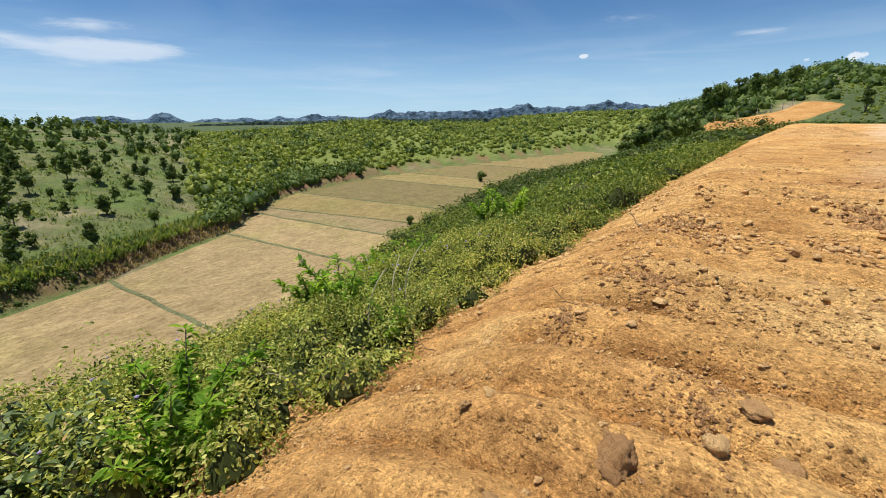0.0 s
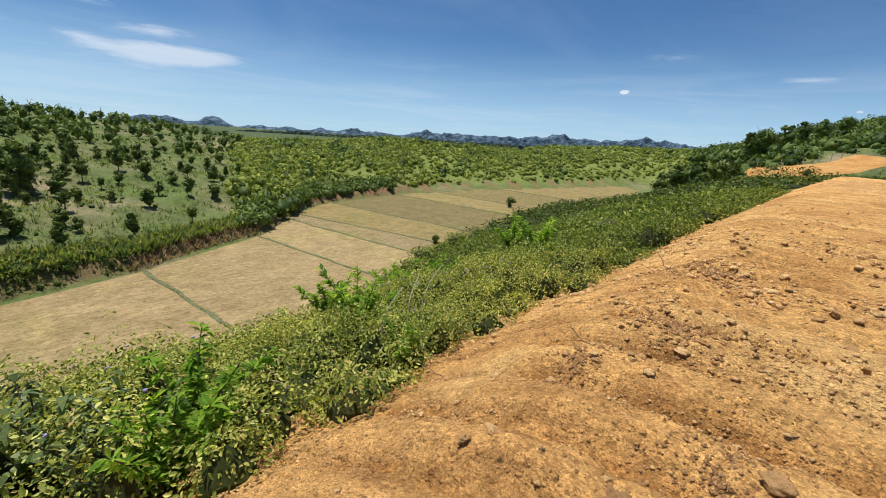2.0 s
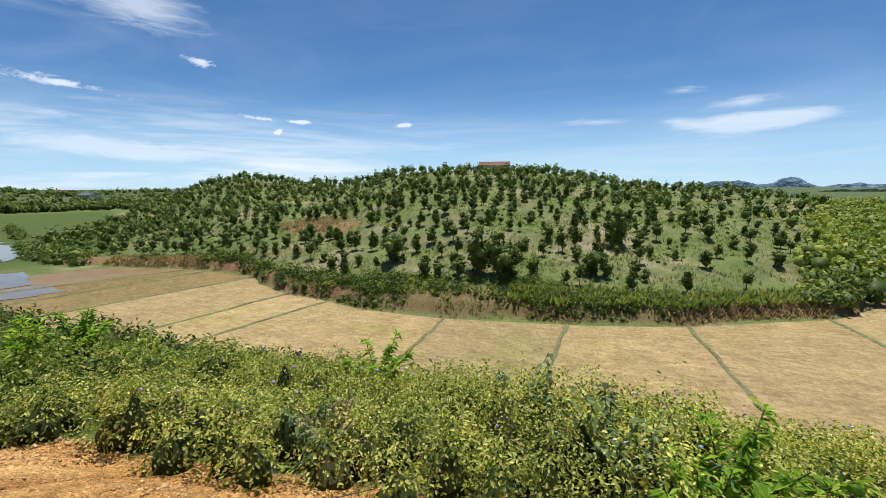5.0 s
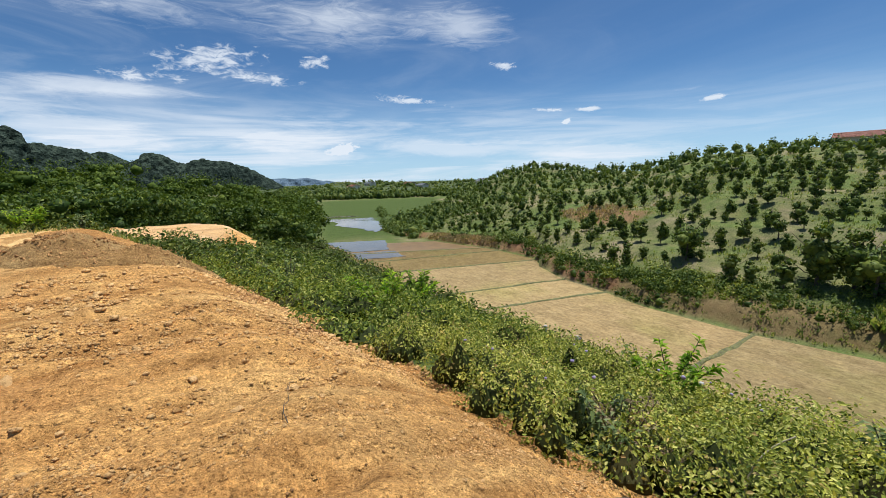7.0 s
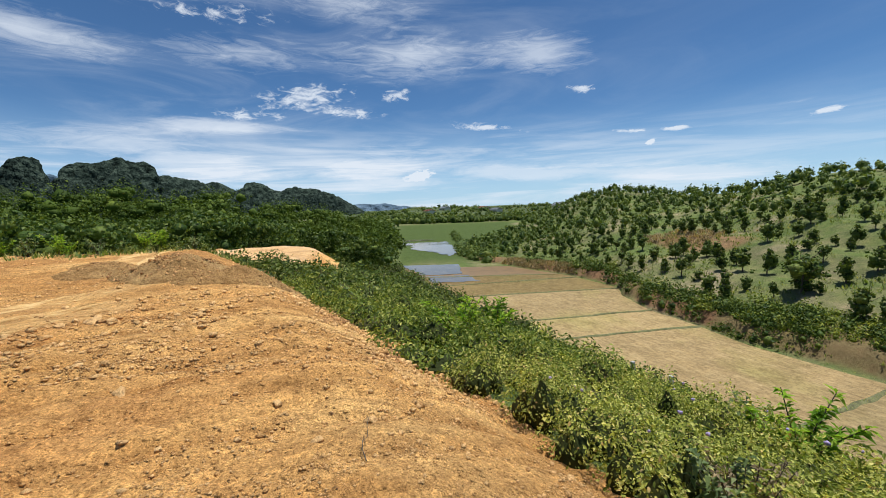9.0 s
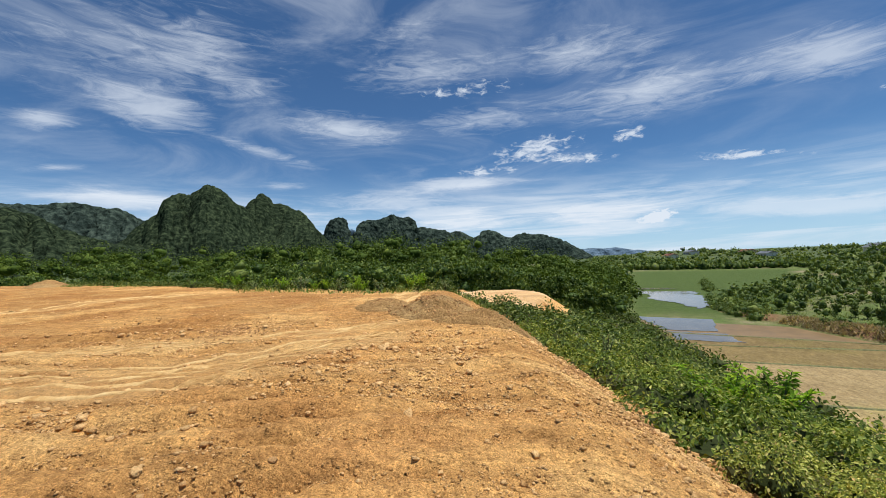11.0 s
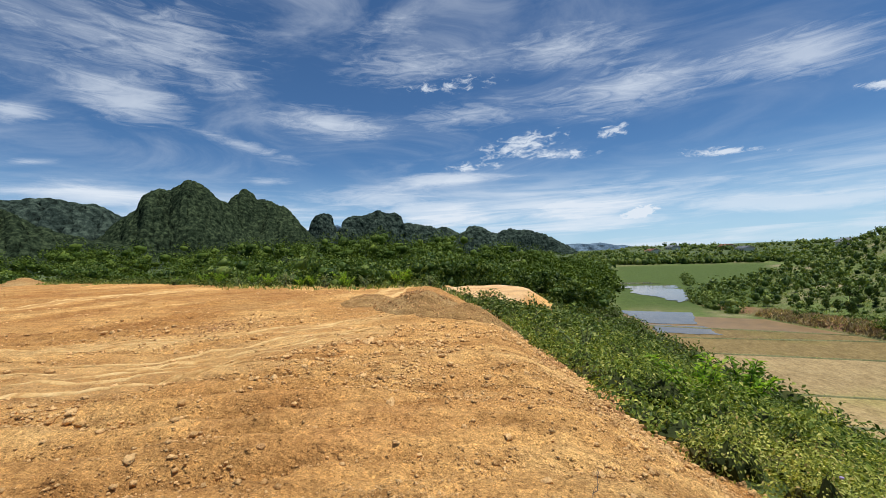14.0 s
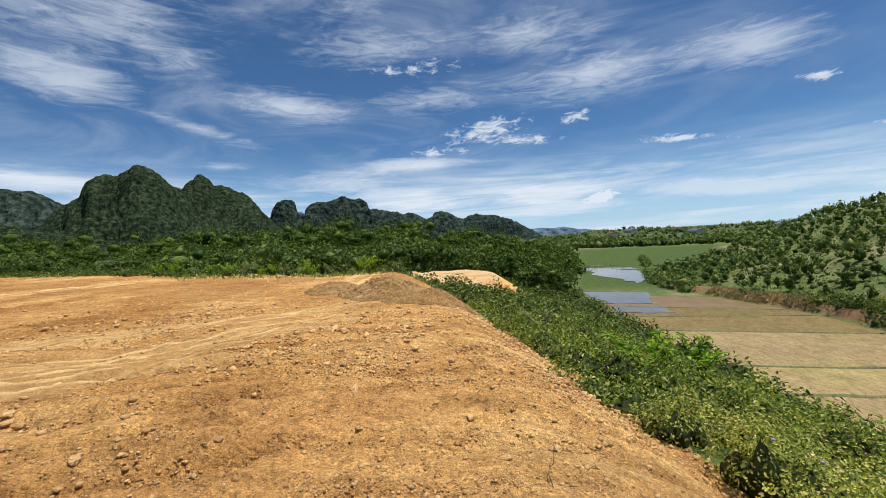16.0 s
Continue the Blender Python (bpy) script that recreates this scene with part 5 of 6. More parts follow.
def leafy(centres, radii, per, size, rng, low=-0.25, spread=0.4, level=1, heart=0.66, rough=0.2):
    """Foliage: lumpy domes of leaf mass with single leaf sprays standing out all over them."""
    cv, cf = dome_cards(centres, radii, per, size, rng, low, spread)
    cf = np.concatenate([cf[:, [0, 1, 2]], cf[:, [0, 2, 3]]])
    v0, f0 = ICO[level]
    n = len(centres)
    v = v0[None] * (1 + rough * rng.normal(0, 1, (n, len(v0), 1))) * radii[:, None] * heart + centres[:, None]
    f = f0[None] + len(v0) * np.arange(n)[:, None, None]
    return merge([(cv, cf), (v.reshape(-1, 3), f.reshape(-1, 3))])


def tree_meshes(seed, height, width, leaf, leaves, mat, bare=0.25, name="tree"):
    """Trunk with limbs as one mesh, crown of leaf sprays round the limb ends as another."""
    rng = np.random.default_rng(seed)
    pieces, ends = [], []
    bend = rng.normal(0, 0.06, 2) * height
    trunk = np.array([(bend[0] * t * t, bend[1] * t * t, height * 0.86 * t) for t in np.linspace(0, 1, 7)])
    pieces.append(tube(trunk, np.linspace(0.028, 0.007, 7) * height, 5))
    for k in range(9):
        t = bare + (0.95 - bare) * (k + rng.uniform(0, 0.8)) / 9
        start = np.array([bend[0] * t * t, bend[1] * t * t, height * 0.86 * t])
        a = k * 2.4 + rng.normal(0, 0.4)
        reach = width * 0.5 * (1.05 - 0.75 * abs(t - 0.45)) * rng.uniform(0.7, 1.1)
        end = start + np.array([math.cos(a) * reach, math.sin(a) * reach, reach * rng.uniform(0.35, 0.8)])
        mid = (start + end) / 2 + np.array([0, 0, -0.05 * height])
        pieces.append(tube([start, mid, end], np.array([0.011, 0.008, 0.004]) * height, 3))
        ends += [end, (mid + end) / 2]
    ends.append(trunk[-1] + np.array([0, 0, 0.06 * height]))
    ends = np.array(ends)
    tv, tf = merge(pieces)
    lobes = 11
    d = unit(rng.normal(0, 1, (lobes, 3))) * rng.uniform(0.35, 1.0, (lobes, 1))
    mids = np.array([bend[0] * 0.35, bend[1] * 0.35, height * (0.47 + 0.22 * bare)]) + d * np.array([0.30 * width, 0.30 * width, 0.42 * height])
    q = rng.uniform(0.15, 0.27, lobes) * width * (1.15 - 0.45 * (d[:, 2] > 0.4))
    cv, cf = leafy(mids, np.stack([q, q, q], -1), leaves // lobes, leaf, rng, -0.8, 0.6, 1, 0.68, 0.2)
    return mesh_of(name + "_trunk", tv, tf, BARK, True), mesh_of(name + "_crown", cv, cf, mat, True)


def plant_tree(name, meshes, x, y, scale, turn, label, category, group, squash=1.0, sink=0.05):
    z = float(land(np.array(x), np.array(y))) - sink
    thing = new(name)
    thing.matrix_world = Matrix.LocRotScale((x, y, z), Euler((0, 0, turn)), (scale, scale, scale * squash))
    part("trunk", meshes[0], thing), part("crown", meshes[1], thing)
    return tagged(thing, label, category, group)


ORCHARD_TREES = [tree_meshes(40 + k, 1.0, w, 0.11, 260, ORCHARD, b * 0.6, "orchard_tree") for k, (w, b) in enumerate([(0.75, 0.22), (0.62, 0.3), (0.85, 0.18), (0.7, 0.3), (0.6, 0.15), (0.8, 0.25)])]
BROAD_TREES = [tree_meshes(60 + k, 1.0, w, 0.07, 900, m, b, "broadleaf_tree") for k, (w, b, m) in enumerate([(0.75, 0.2, ORCHARD), (0.65, 0.25, SHRUB), (0.38, 0.12, ORCHARD), (0.9, 0.12, SHRUB)])]


def orchard_spots():
    rng = np.random.default_rng(91)
    spots = []
    for gx in np.arange(-150, 48, 2.9):
        for gy in np.arange(34, 140, 2.9):
            x, y = gx + rng.normal(0, 0.5) + (gy % 6.2) * 0.25, gy + rng.normal(0, 0.45)
            r, az = math.hypot(x, y), math.degrees(math.atan2(x, y))
            foot = float(np.interp(az, FOOT_AZ, FOOT_R))
            ridge = float(np.interp(az, RIDGE_AZ, RIDGE_R))
            if az < -66 or az > 21 or r < foot + 5.5 or r > ridge + 5:
                continue
            if math.hypot((x + 44) / 9, (y - 56) / 3.5) < 1 or rng.uniform() < 0.14:
                continue
            if az > 6 and rng.uniform() < 0.45:
                continue
            spots.append((r, x, y))
    return sorted(spots)


def build_orchard():
    rng = np.random.default_rng(17)
    far = []
    for k, (r, x, y) in enumerate(orchard_spots()):
        h = rng.uniform(1.2, 2.7) * (1.0 if r < 90 else 1.1)
        if k < 290:
            small = h < 1.5
            plant_tree("orchard_tree", ORCHARD_TREES[int(rng.integers(0, 6))], x, y, h, rng.uniform(0, 6.3),
                       "small young fruit tree on the grassy hillside" if small else "dark green fruit tree on the grassy hillside", "tree", "orchard trees on the hill", rng.uniform(0.95, 1.3))
        else:
            far.append((x, y, float(land(np.array(x), np.array(y))) + h * 0.45, h))
    far = np.array(far)
    rad = np.stack([far[:, 3] * 0.36, far[:, 3] * 0.36, far[:, 3] * 0.55], -1)
    v, f = leafy(far[:, :3], rad, 30, far[:, 3] * 0.22, rng, -0.8, 0.6)
    tagged(new("far_orchard", mesh_of("far_orchard", v, f, ORCHARD, True)), "rows of dark fruit trees up to the hill's crest", "trees", kind="stuff")
    for x, y, h in [(-12.4, 41.6, 5.0), (-10.4, 42.4, 4.6), (-9.0, 41.4, 4.4), (1.55, 58, 5.2), (-0.5, 46, 3.0), (-22.9, 42, 4.0)]:
        plant_tree("broadleaf_tree", BROAD_TREES[0 if h > 4.5 else 3], x, y, h, rng.uniform(0, 6), "dense dark broadleaf tree low on the hillside", "tree", "broadleaf trees")


build_orchard()


def build_right_trees():
    rng = np.random.default_rng(23)
    for az, r, h, k in [(74.6, 112, 5.2, 0), (76.2, 108, 6.5, 1), (77.8, 104, 7.2, 0), (79.3, 106, 6.2, 3), (80.8, 108, 6.6, 0), (82.4, 114, 5.6, 1), (83.6, 120, 5.8, 3), (85.2, 128, 5.4, 0), (86.6, 138, 5.2, 1), (88.0, 148, 5.0, 0), (89.4, 158, 5.0, 3), (78.6, 98, 4.0, 3), (81.6, 101, 4.2, 1)]:
        a = math.radians(az)
        plant_tree("broadleaf_tree", BROAD_TREES[k], r * math.sin(a), r * math.cos(a), h * 1.2, rng.uniform(0, 6), "leafy green tree beside the dirt road", "tree", "trees beside the road")
    for az, r, h in [(95.4, 108, 5.6), (97.2, 106, 6.6), (104.8, 118, 5.4), (106.2, 122, 4.2)]:
        a = math.radians(az)
        plant_tree("broadleaf_tree", BROAD_TREES[2], r * math.sin(a), r * math.cos(a), h, rng.uniform(0, 6), "slim dark tree at the edge of the yard", "tree", "broadleaf trees")
    plant_tree("broadleaf_tree", BROAD_TREES[3], 67.3, 44.4, 2.4, 1.0, "lone small round tree among the rice plots", "tree", "broadleaf trees")
    plant_tree("broadleaf_tree", BROAD_TREES[3], 34.4, 32.6, 1.3, 2.0, "lone low bush at the edge of the rice plots", "bush", "broadleaf trees")


build_right_trees()


ROAD_AZ, ROAD_R, ROAD_W = [79.0, 82.5, 86.2, 89.3, 91.2, 92.3], [84, 90, 97, 105, 112, 119], [18, 16, 13, 10, 9, 8]


def on_road(x, y):
    r, az = np.hypot(x, y), np.degrees(np.arctan2(x, y))
    mid = np.interp(r, ROAD_R, ROAD_AZ)
    return (np.abs(az - mid) * np.radians(r) < np.interp(r, ROAD_R, ROAD_W) * 0.5 + 1.6) & (r < 121) & (r > 80)


def scatter_shrubs(name, n, az0, az1, near, far, h0, h1, per, card, mat, seed, label, gap=0.0, clear=True, heart=0.6):
    """Shrubs over a sector of hill, distances counted from the foot."""
    rng = np.random.default_rng(seed)
    az = rng.uniform(az0, az1, n)
    foot = np.where(az > 74, np.interp(az, [74, 79, 83], [165, 120, 97]), np.interp(az, FOOT_AZ, FOOT_R))
    far = np.full(n, far) if far else np.interp(az, RIDGE_AZ, RIDGE_R) + 8 - foot
    r = foot + near + (far - near) * rng.uniform(0, 1, n) ** 0.8
    x, y = r * np.sin(np.radians(az)), r * np.cos(np.radians(az))
    keep = (fbm(x / 9, y / 9, 3, seed) > gap) & ~on_road(x, y) & ~(clear & (az > 93.2) & (r < 150))
    x, y, r = x[keep], y[keep], r[keep]
    h = rng.uniform(h0, h1, len(x)) * (1 + 0.3 * fbm(x / 14, y / 14, 2, seed + 2))
    c = np.stack([x, y, land(x, y) + h * 0.12], -1)
    rad = np.stack([h * 0.75, h * 0.75, h * 0.75], -1) * rng.uniform(0.8, 1.2, (len(x), 1))
    v, f = leafy(c, rad, int(per * 0.68), h * card * 0.85, rng, -0.3, 0.55, 1, heart, 0.25)
    tagged(new(name, mesh_of(name, v, f, mat, True)), label, "shrubs", kind="stuff")


scatter_shrubs("hill_shrubs", 850, 21, 44, 2, 95, 0.8, 1.7, 24, 0.40, HILL_SHRUB, 51, "dense bright green shrubs over the low hill", -0.5)
scatter_shrubs("hill_shrubs", 420, 23, 77, 4, 0, 1.2, 2.6, 34, 0.34, ORCHARD, 72, "dark rounded shrubs over the low hill", -0.2)
scatter_shrubs("hill_shrubs", 2600, 20, 77, 3.0, 0, 0.9, 1.9, 18, 0.40, HILL_SHRUB, 52, "dense bright green shrubs over the low hill", -0.7)
scatter_shrubs("hill_shrubs", 300, 21, 40, 1.5, 9, 0.9, 2.0, 40, 0.30, ORCHARD, 53, "dark shrubs along the foot of the hill", -0.9)
scatter_shrubs("hill_trees", 900, 77, 113, 6, 0, 1.5, 3.4, 42, 0.28, SHRUB, 54, "young green trees over the wooded hill", -0.6)
scatter_shrubs("hill_shrubs", 1000, 92.6, 113, 2, 54, 0.3, 0.75, 24, 0.36, HILL_SHRUB, 67, "low green crop rows on the slope", -0.9, False)
scatter_shrubs("hill_shrubs", 240, 88.5, 113, -3.5, 2, 0.4, 0.9, 30, 0.3, ORCHARD, 68, "dark low hedge along the yard's edge", -0.9, False)
scatter_shrubs("foot_shrubs", 190, -52, -27, 0.3, 5.0, 0.6, 1.4, 90, 0.22, SHRUB, 75, "green shrubs hanging over the field's edge", -0.6, True, 0.35)
scatter_shrubs("foot_shrubs", 110, -9, 9, 0.3, 4.0, 0.5, 1.1, 90, 0.22, SHRUB, 76, "green shrubs hanging over the field's edge", -0.5, True, 0.35)
scatter_shrubs("foot_shrubs", 380, -67, 9, 1.5, 6.0, 0.4, 1.15, 90, 0.22, SHRUB, 55, "green shrubs along the foot of the orchard hill", -0.1, True, 0.35)
scatter_shrubs("foot_shrubs", 180, -66, 6, 2.0, 6.5, 0.5, 1.3, 110, 0.2, HILL_SHRUB, 56, "bright shrubs crowding the field's far edge", 0.0, True, 0.35)
scatter_shrubs("hill_shrubs", 1300, -66, 14, 6, 80, 0.18, 0.6, 14, 0.42, SHRUB, 57, "low green bushes between the fruit trees", -0.3)
scatter_shrubs("foot_shrubs", 110, -68.4, -63.5, -1, 12, 1.2, 2.5, 90, 0.22, ORCHARD, 59, "dark trees crowding the pond's shore", -0.6)


def far_woods(name, n, az0, az1, r0, r1, h0, h1, mat, seed, label, gap):
    """Trees over the low hills at the valley's end."""
    rng = np.random.default_rng(seed)
    az, r = rng.uniform(az0, az1, n), np.sqrt(rng.uniform(r0**2, r1**2, n))
    x, y = r * np.sin(np.radians(az)), r * np.cos(np.radians(az))
    keep = fbm(x / 24, y / 24, 3, seed) > gap
    x, y = x[keep], y[keep]
    h = rng.uniform(h0, h1, len(x))
    rad = np.stack([h * 0.6, h * 0.6, h * 0.62], -1)
    v, f = leafy(np.stack([x, y, land(x, y) + h * 0.3], -1), rad, 16, h * 0.34, rng, -0.3, 0.6, 1, 0.6, 0.25)
    tagged(new(name, mesh_of(name, v, f, mat, True)), label, "trees", kind="stuff")


far_woods("far_trees", 1900, -92, -50, 216, 425, 1.4, 3.8, ORCHARD, 58, "far dark trees on low hills", 0.02)
far_woods("far_trees", 260, -84, -57, 212, 226, 2.4, 4.4, ORCHARD, 74, "dark tree line above the green field", -0.9)
far_woods("far_trees", 700, -81, -55, 235, 400, 0.7, 1.5, HILL_SHRUB, 77, "rows of young trees on the far slopes", -0.5)
scatter_shrubs("hill_shrubs", 420, -67, -48, 3, 50, 0.4, 1.1, 40, 0.3, SHRUB, 79, "low dark bushes on the end of the orchard hill", -0.4)
scatter_shrubs("hill_shrubs", 800, 50, 79, 4, 0, 0.9, 1.9, 16, 0.42, HILL_SHRUB, 80, "dense bright green shrubs over the low hill", -0.8)
far_woods("pond_trees", 70, -80.5, -76.5, 125, 205, 2.0, 4.5, SHRUB, 78, "green trees beyond the pond", -0.7)


def hill_grass(name, n, az0, az1, near, far, size0, size1, seed, mat, label, gap=-0.2):
    rng = np.random.default_rng(seed)
    az = rng.uniform(az0, az1, n)
    r = np.interp(az, FOOT_AZ, FOOT_R) + near + (far - near) * rng.uniform(0, 1, n)
    x, y = r * np.sin(np.radians(az)), r * np.cos(np.radians(az))
    keep = fbm(x / 5, y / 5, 3, seed) > gap
    x, y = x[keep], y[keep]
    v, f = blades(np.stack([x, y], -1), land(x, y) - 0.03, rng.uniform(size0, size1, len(x)), rng, 5)
    tagged(new(name, mesh_of(name, v, f, mat)), label, "grass", kind="stuff")


DRY = leaf_material("dry_blade", [(0.0, (0.20, 0.145, 0.10)), (0.6, (0.34, 0.26, 0.175)), (1.0, (0.46, 0.38, 0.26))], 0.8, 0.35)
hill_grass("hill_grass", 12000, -64, 24, 3, 62, 0.2, 0.55, 61, GRASS, "rough grass and weeds on the orchard hill")
hill_grass("foot_grass", 2600, -66, 24, 0.1, 6.0, 0.15, 0.45, 69, GRASS, "rough grass on the cut bank below the hill", 0.0)
hill_grass("tall_grass", 1500, -12, 22, 1.6, 4.5, 0.5, 1.0, 62, GRASS, "tall green grass at the foot of the hill", -0.5)
hill_grass("dry_brush", 900, 9, 23, 0.2, 2.5, 0.2, 0.5, 63, DRY, "dry brown brush along the field's edge", -0.2)
hill_grass("dry_brush", 1300, -62, -50, 0.3, 4.0, 0.25, 0.6, 64, DRY, "dry brown brush along the field's edge", -0.1)
hill_grass("dry_brush", 900, -44, -30, 24, 34, 0.4, 0.8, 65, DRY, "dry brown weeds on an old terrace", -0.1)


def build_forest():
    """Bamboo and wood on the lower ground beyond the yard."""
    rng = np.random.default_rng(71)
    for name, n, r0, r1, mat, per, card, label in [("bamboo_wood", 270, 66, 135, BAMBOO, 80, 0.48, "dense bright bamboo and trees beyond the yard"),
                                                    ("wood_edge", 90, 54, 76, SHRUB, 84, 0.42, "dark trees along the near edge of the wood")]:
        az = rng.uniform(-152, -77.0, n)
        r = rng.uniform(r0, r1, n)
        r = r + np.interp(az, [-150, -135, -118, -79], [48, 34, 0, 10])
        x, y = r * np.sin(np.radians(az)), r * np.cos(np.radians(az))
        lim = np.interp(az, [-150, -143.6, -138, -135, -129.5, -121, -113, -105, -97, -93, -89.5, -85, -82, -78, -76.5], [2.4, 2.7, 3.6, 2.6, 2.9, 3.5, 3.5, 3.25, 2.7, 1.9, 1.0, 0.0, -0.9, -2.2, -3.0])
        u = smooth(r0, r1, r - np.interp(az, [-150, -135, -118, -79], [48, 34, 0, 6]))
        el = (lim + 4.0) * (0.25 + 0.75 * u) - 3.5 if mat is BAMBOO else lim - 2.6 + rng.normal(0, 0.5, n)
        top = 1.6 + r * np.tan(np.radians(el + rng.normal(-0.25, 0.3, n)))
        z = land(x, y)
        h = np.clip(top - z, 2.5, 17)
        w = np.clip(h * rng.uniform(0.40, 0.60, n), 3.0, 6.5)
        c = np.stack([x, y, z + h - w * 0.72], -1)
        lobes = 6
        off = np.clip(rng.normal(0, 1, (n, lobes, 3)), -1.3, 1.1) * np.array([0.55, 0.55, 0.42]) * w[:, None, None]
        off[:, :, 2] = off[:, :, 2] - 0.2 * np.abs(off[:, :, 0]) - 0.2 * np.abs(off[:, :, 1])
        c = (c[:, None] + off).reshape(-1, 3)
        lr = np.repeat(w, lobes) * rng.uniform(0.38, 0.62, n * lobes)
        v, f = leafy(c, np.stack([lr, lr, lr * 0.85], -1), per, card, rng, -0.5, 0.65, 1, 0.42, 0.25)
        tagged(new(name, mesh_of(name, v, f, mat, True)), label, "trees", kind="stuff")


build_forest()

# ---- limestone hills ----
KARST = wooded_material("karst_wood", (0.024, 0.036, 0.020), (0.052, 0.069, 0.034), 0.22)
# mid and far ranges: distance haze is put into the colour as blue
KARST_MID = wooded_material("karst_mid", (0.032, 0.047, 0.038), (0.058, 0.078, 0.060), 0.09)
KARST_HAZE = wooded_material("karst_haze", (0.10, 0.15, 0.205), (0.13, 0.18, 0.24), 0.02)


def cells(x, y, seed):
    """Rounded bumps side by side: distance to the nearest of scattered points, as domes in 0..1."""
    ix, iy = np.floor(x).astype(np.int64), np.floor(y).astype(np.int64)
    best = np.full(x.shape, 9.0)
    for dx in (-1, 0, 1):
        for dy in (-1, 0, 1):
            jx, jy = ix + dx, iy + dy
            px, py = jx + lattice(jx, jy, seed), jy + lattice(jx, jy, seed + 7)
            best = np.minimum(best, (x - px) ** 2 + (y - py) ** 2 + 0.25 * lattice(jx, jy, seed + 9))
    return np.sqrt(np.clip(1 - best, 0, 1))


def mountain(outline, r, mat, label, base=-14.0, step=0.12, depth=0.05, rough=0.10, seed=0, crown=0.0, jag=0.0):
    """A steep wooded range. Outline: bearing (left of +y is positive) and sight angle of its crest, in degrees. crown: size of its trees."""
    pk = np.array(sorted(outline), float)
    az = np.arange(pk[0, 0], pk[-1, 0] + step, step)
    dep = np.concatenate([np.linspace(-1, 0, int(360 / crown) if crown else 8), np.linspace(0, 1, 7)[1:]])
    a, d = np.meshgrid(az, dep)
    wide = (pk[-1, 0] - pk[0, 0])
    shift = 0.16 * wide * fbm(a * 7 / wide + seed, d * 2.5 + 3, 3, 3) * np.abs(d)
    top = np.tan(np.radians(np.interp(a + shift, pk[:, 0], pk[:, 1]))) * r + 1.6 - base
    top = top * (1 + 0.03 * fbm((a + shift) * 30 / wide + seed, d * 6, 3, 19))
    top = top * (1 + jag * (fbm(a * 0.9 + seed, d * 0.6, 3, 27) + 0.4 * np.abs(fbm(a * 2.6 + seed, d, 2, 28))))
    h = top * np.clip(1 - np.abs(d) ** 1.7, 0, 1) ** 0.75
    h = h * (1 + 2.2 * rough * fbm(a * 9 / wide + seed, d * 5, 4, 13) * (0.12 + np.abs(d)))
    # gullies and buttresses down the slope
    h = h * (1 - 0.30 * np.abs(fbm(a * 0.55 + d * 0.8 + seed, d * 1.6, 4, 33)) * smooth(0.02, 0.4, np.abs(d)))
    rr = r * (1 + d * depth)
    v = np.stack([-rr * np.sin(np.radians(a)), rr * np.cos(np.radians(a)), base + h], -1)
    if crown:
        # tree crowns standing out all over the slope
        n = unit(np.cross(np.gradient(v, axis=1), np.gradient(v, axis=0)))
        n = n * np.where(n[..., 2:3] < 0, -1, 1)
        u, w = np.radians(a) * r / crown, h * 1.1 / crown + d * 2
        bump = cells(u, w, seed + 50) * 0.62 + 0.5 * cells(u * 0.45 + 3, w * 0.45, seed + 60) + 0.22 * fbm(u * 2, w * 2, 2, seed + 70)
        v = v + n * (bump * crown * 0.8)[..., None] - np.array([0, 0, 0.6 * crown])
    v = v.reshape(-1, 3)
    nr, na = a.shape
    i, j = np.meshgrid(np.arange(nr - 1), np.arange(na - 1), indexing="ij")
    f = np.stack([i * na + j, i * na + j + 1, (i + 1) * na + j + 1, (i + 1) * na + j], -1).reshape(-1, 4)[:, ::-1]
    tagged(new("mountain", mesh_of("mountain", v, f, mat, True)), label, "mountain", "limestone hills", "structure")


near_label, mid_label, far_label = "steep wooded limestone hill", "dark limestone towers under scrub", "distant limestone range, haze put into its blue colour"
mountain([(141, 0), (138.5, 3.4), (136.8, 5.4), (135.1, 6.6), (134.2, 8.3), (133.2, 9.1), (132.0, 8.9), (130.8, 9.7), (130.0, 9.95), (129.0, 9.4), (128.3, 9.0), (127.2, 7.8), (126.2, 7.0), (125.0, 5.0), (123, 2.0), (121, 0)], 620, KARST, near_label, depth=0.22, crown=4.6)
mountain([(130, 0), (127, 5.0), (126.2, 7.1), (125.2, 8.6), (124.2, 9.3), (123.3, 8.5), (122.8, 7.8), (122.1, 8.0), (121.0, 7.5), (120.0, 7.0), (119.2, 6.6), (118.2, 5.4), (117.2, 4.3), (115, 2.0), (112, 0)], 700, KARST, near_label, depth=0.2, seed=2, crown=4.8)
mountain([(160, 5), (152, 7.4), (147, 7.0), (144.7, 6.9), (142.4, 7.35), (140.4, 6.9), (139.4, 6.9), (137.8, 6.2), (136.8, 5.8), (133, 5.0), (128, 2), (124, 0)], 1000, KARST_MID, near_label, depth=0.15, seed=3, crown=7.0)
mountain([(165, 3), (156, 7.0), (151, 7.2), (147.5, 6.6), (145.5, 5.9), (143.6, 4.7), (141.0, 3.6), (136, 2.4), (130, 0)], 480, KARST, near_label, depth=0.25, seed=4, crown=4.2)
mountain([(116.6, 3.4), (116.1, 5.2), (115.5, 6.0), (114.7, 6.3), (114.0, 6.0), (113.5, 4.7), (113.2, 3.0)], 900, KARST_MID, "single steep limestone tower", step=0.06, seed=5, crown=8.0)
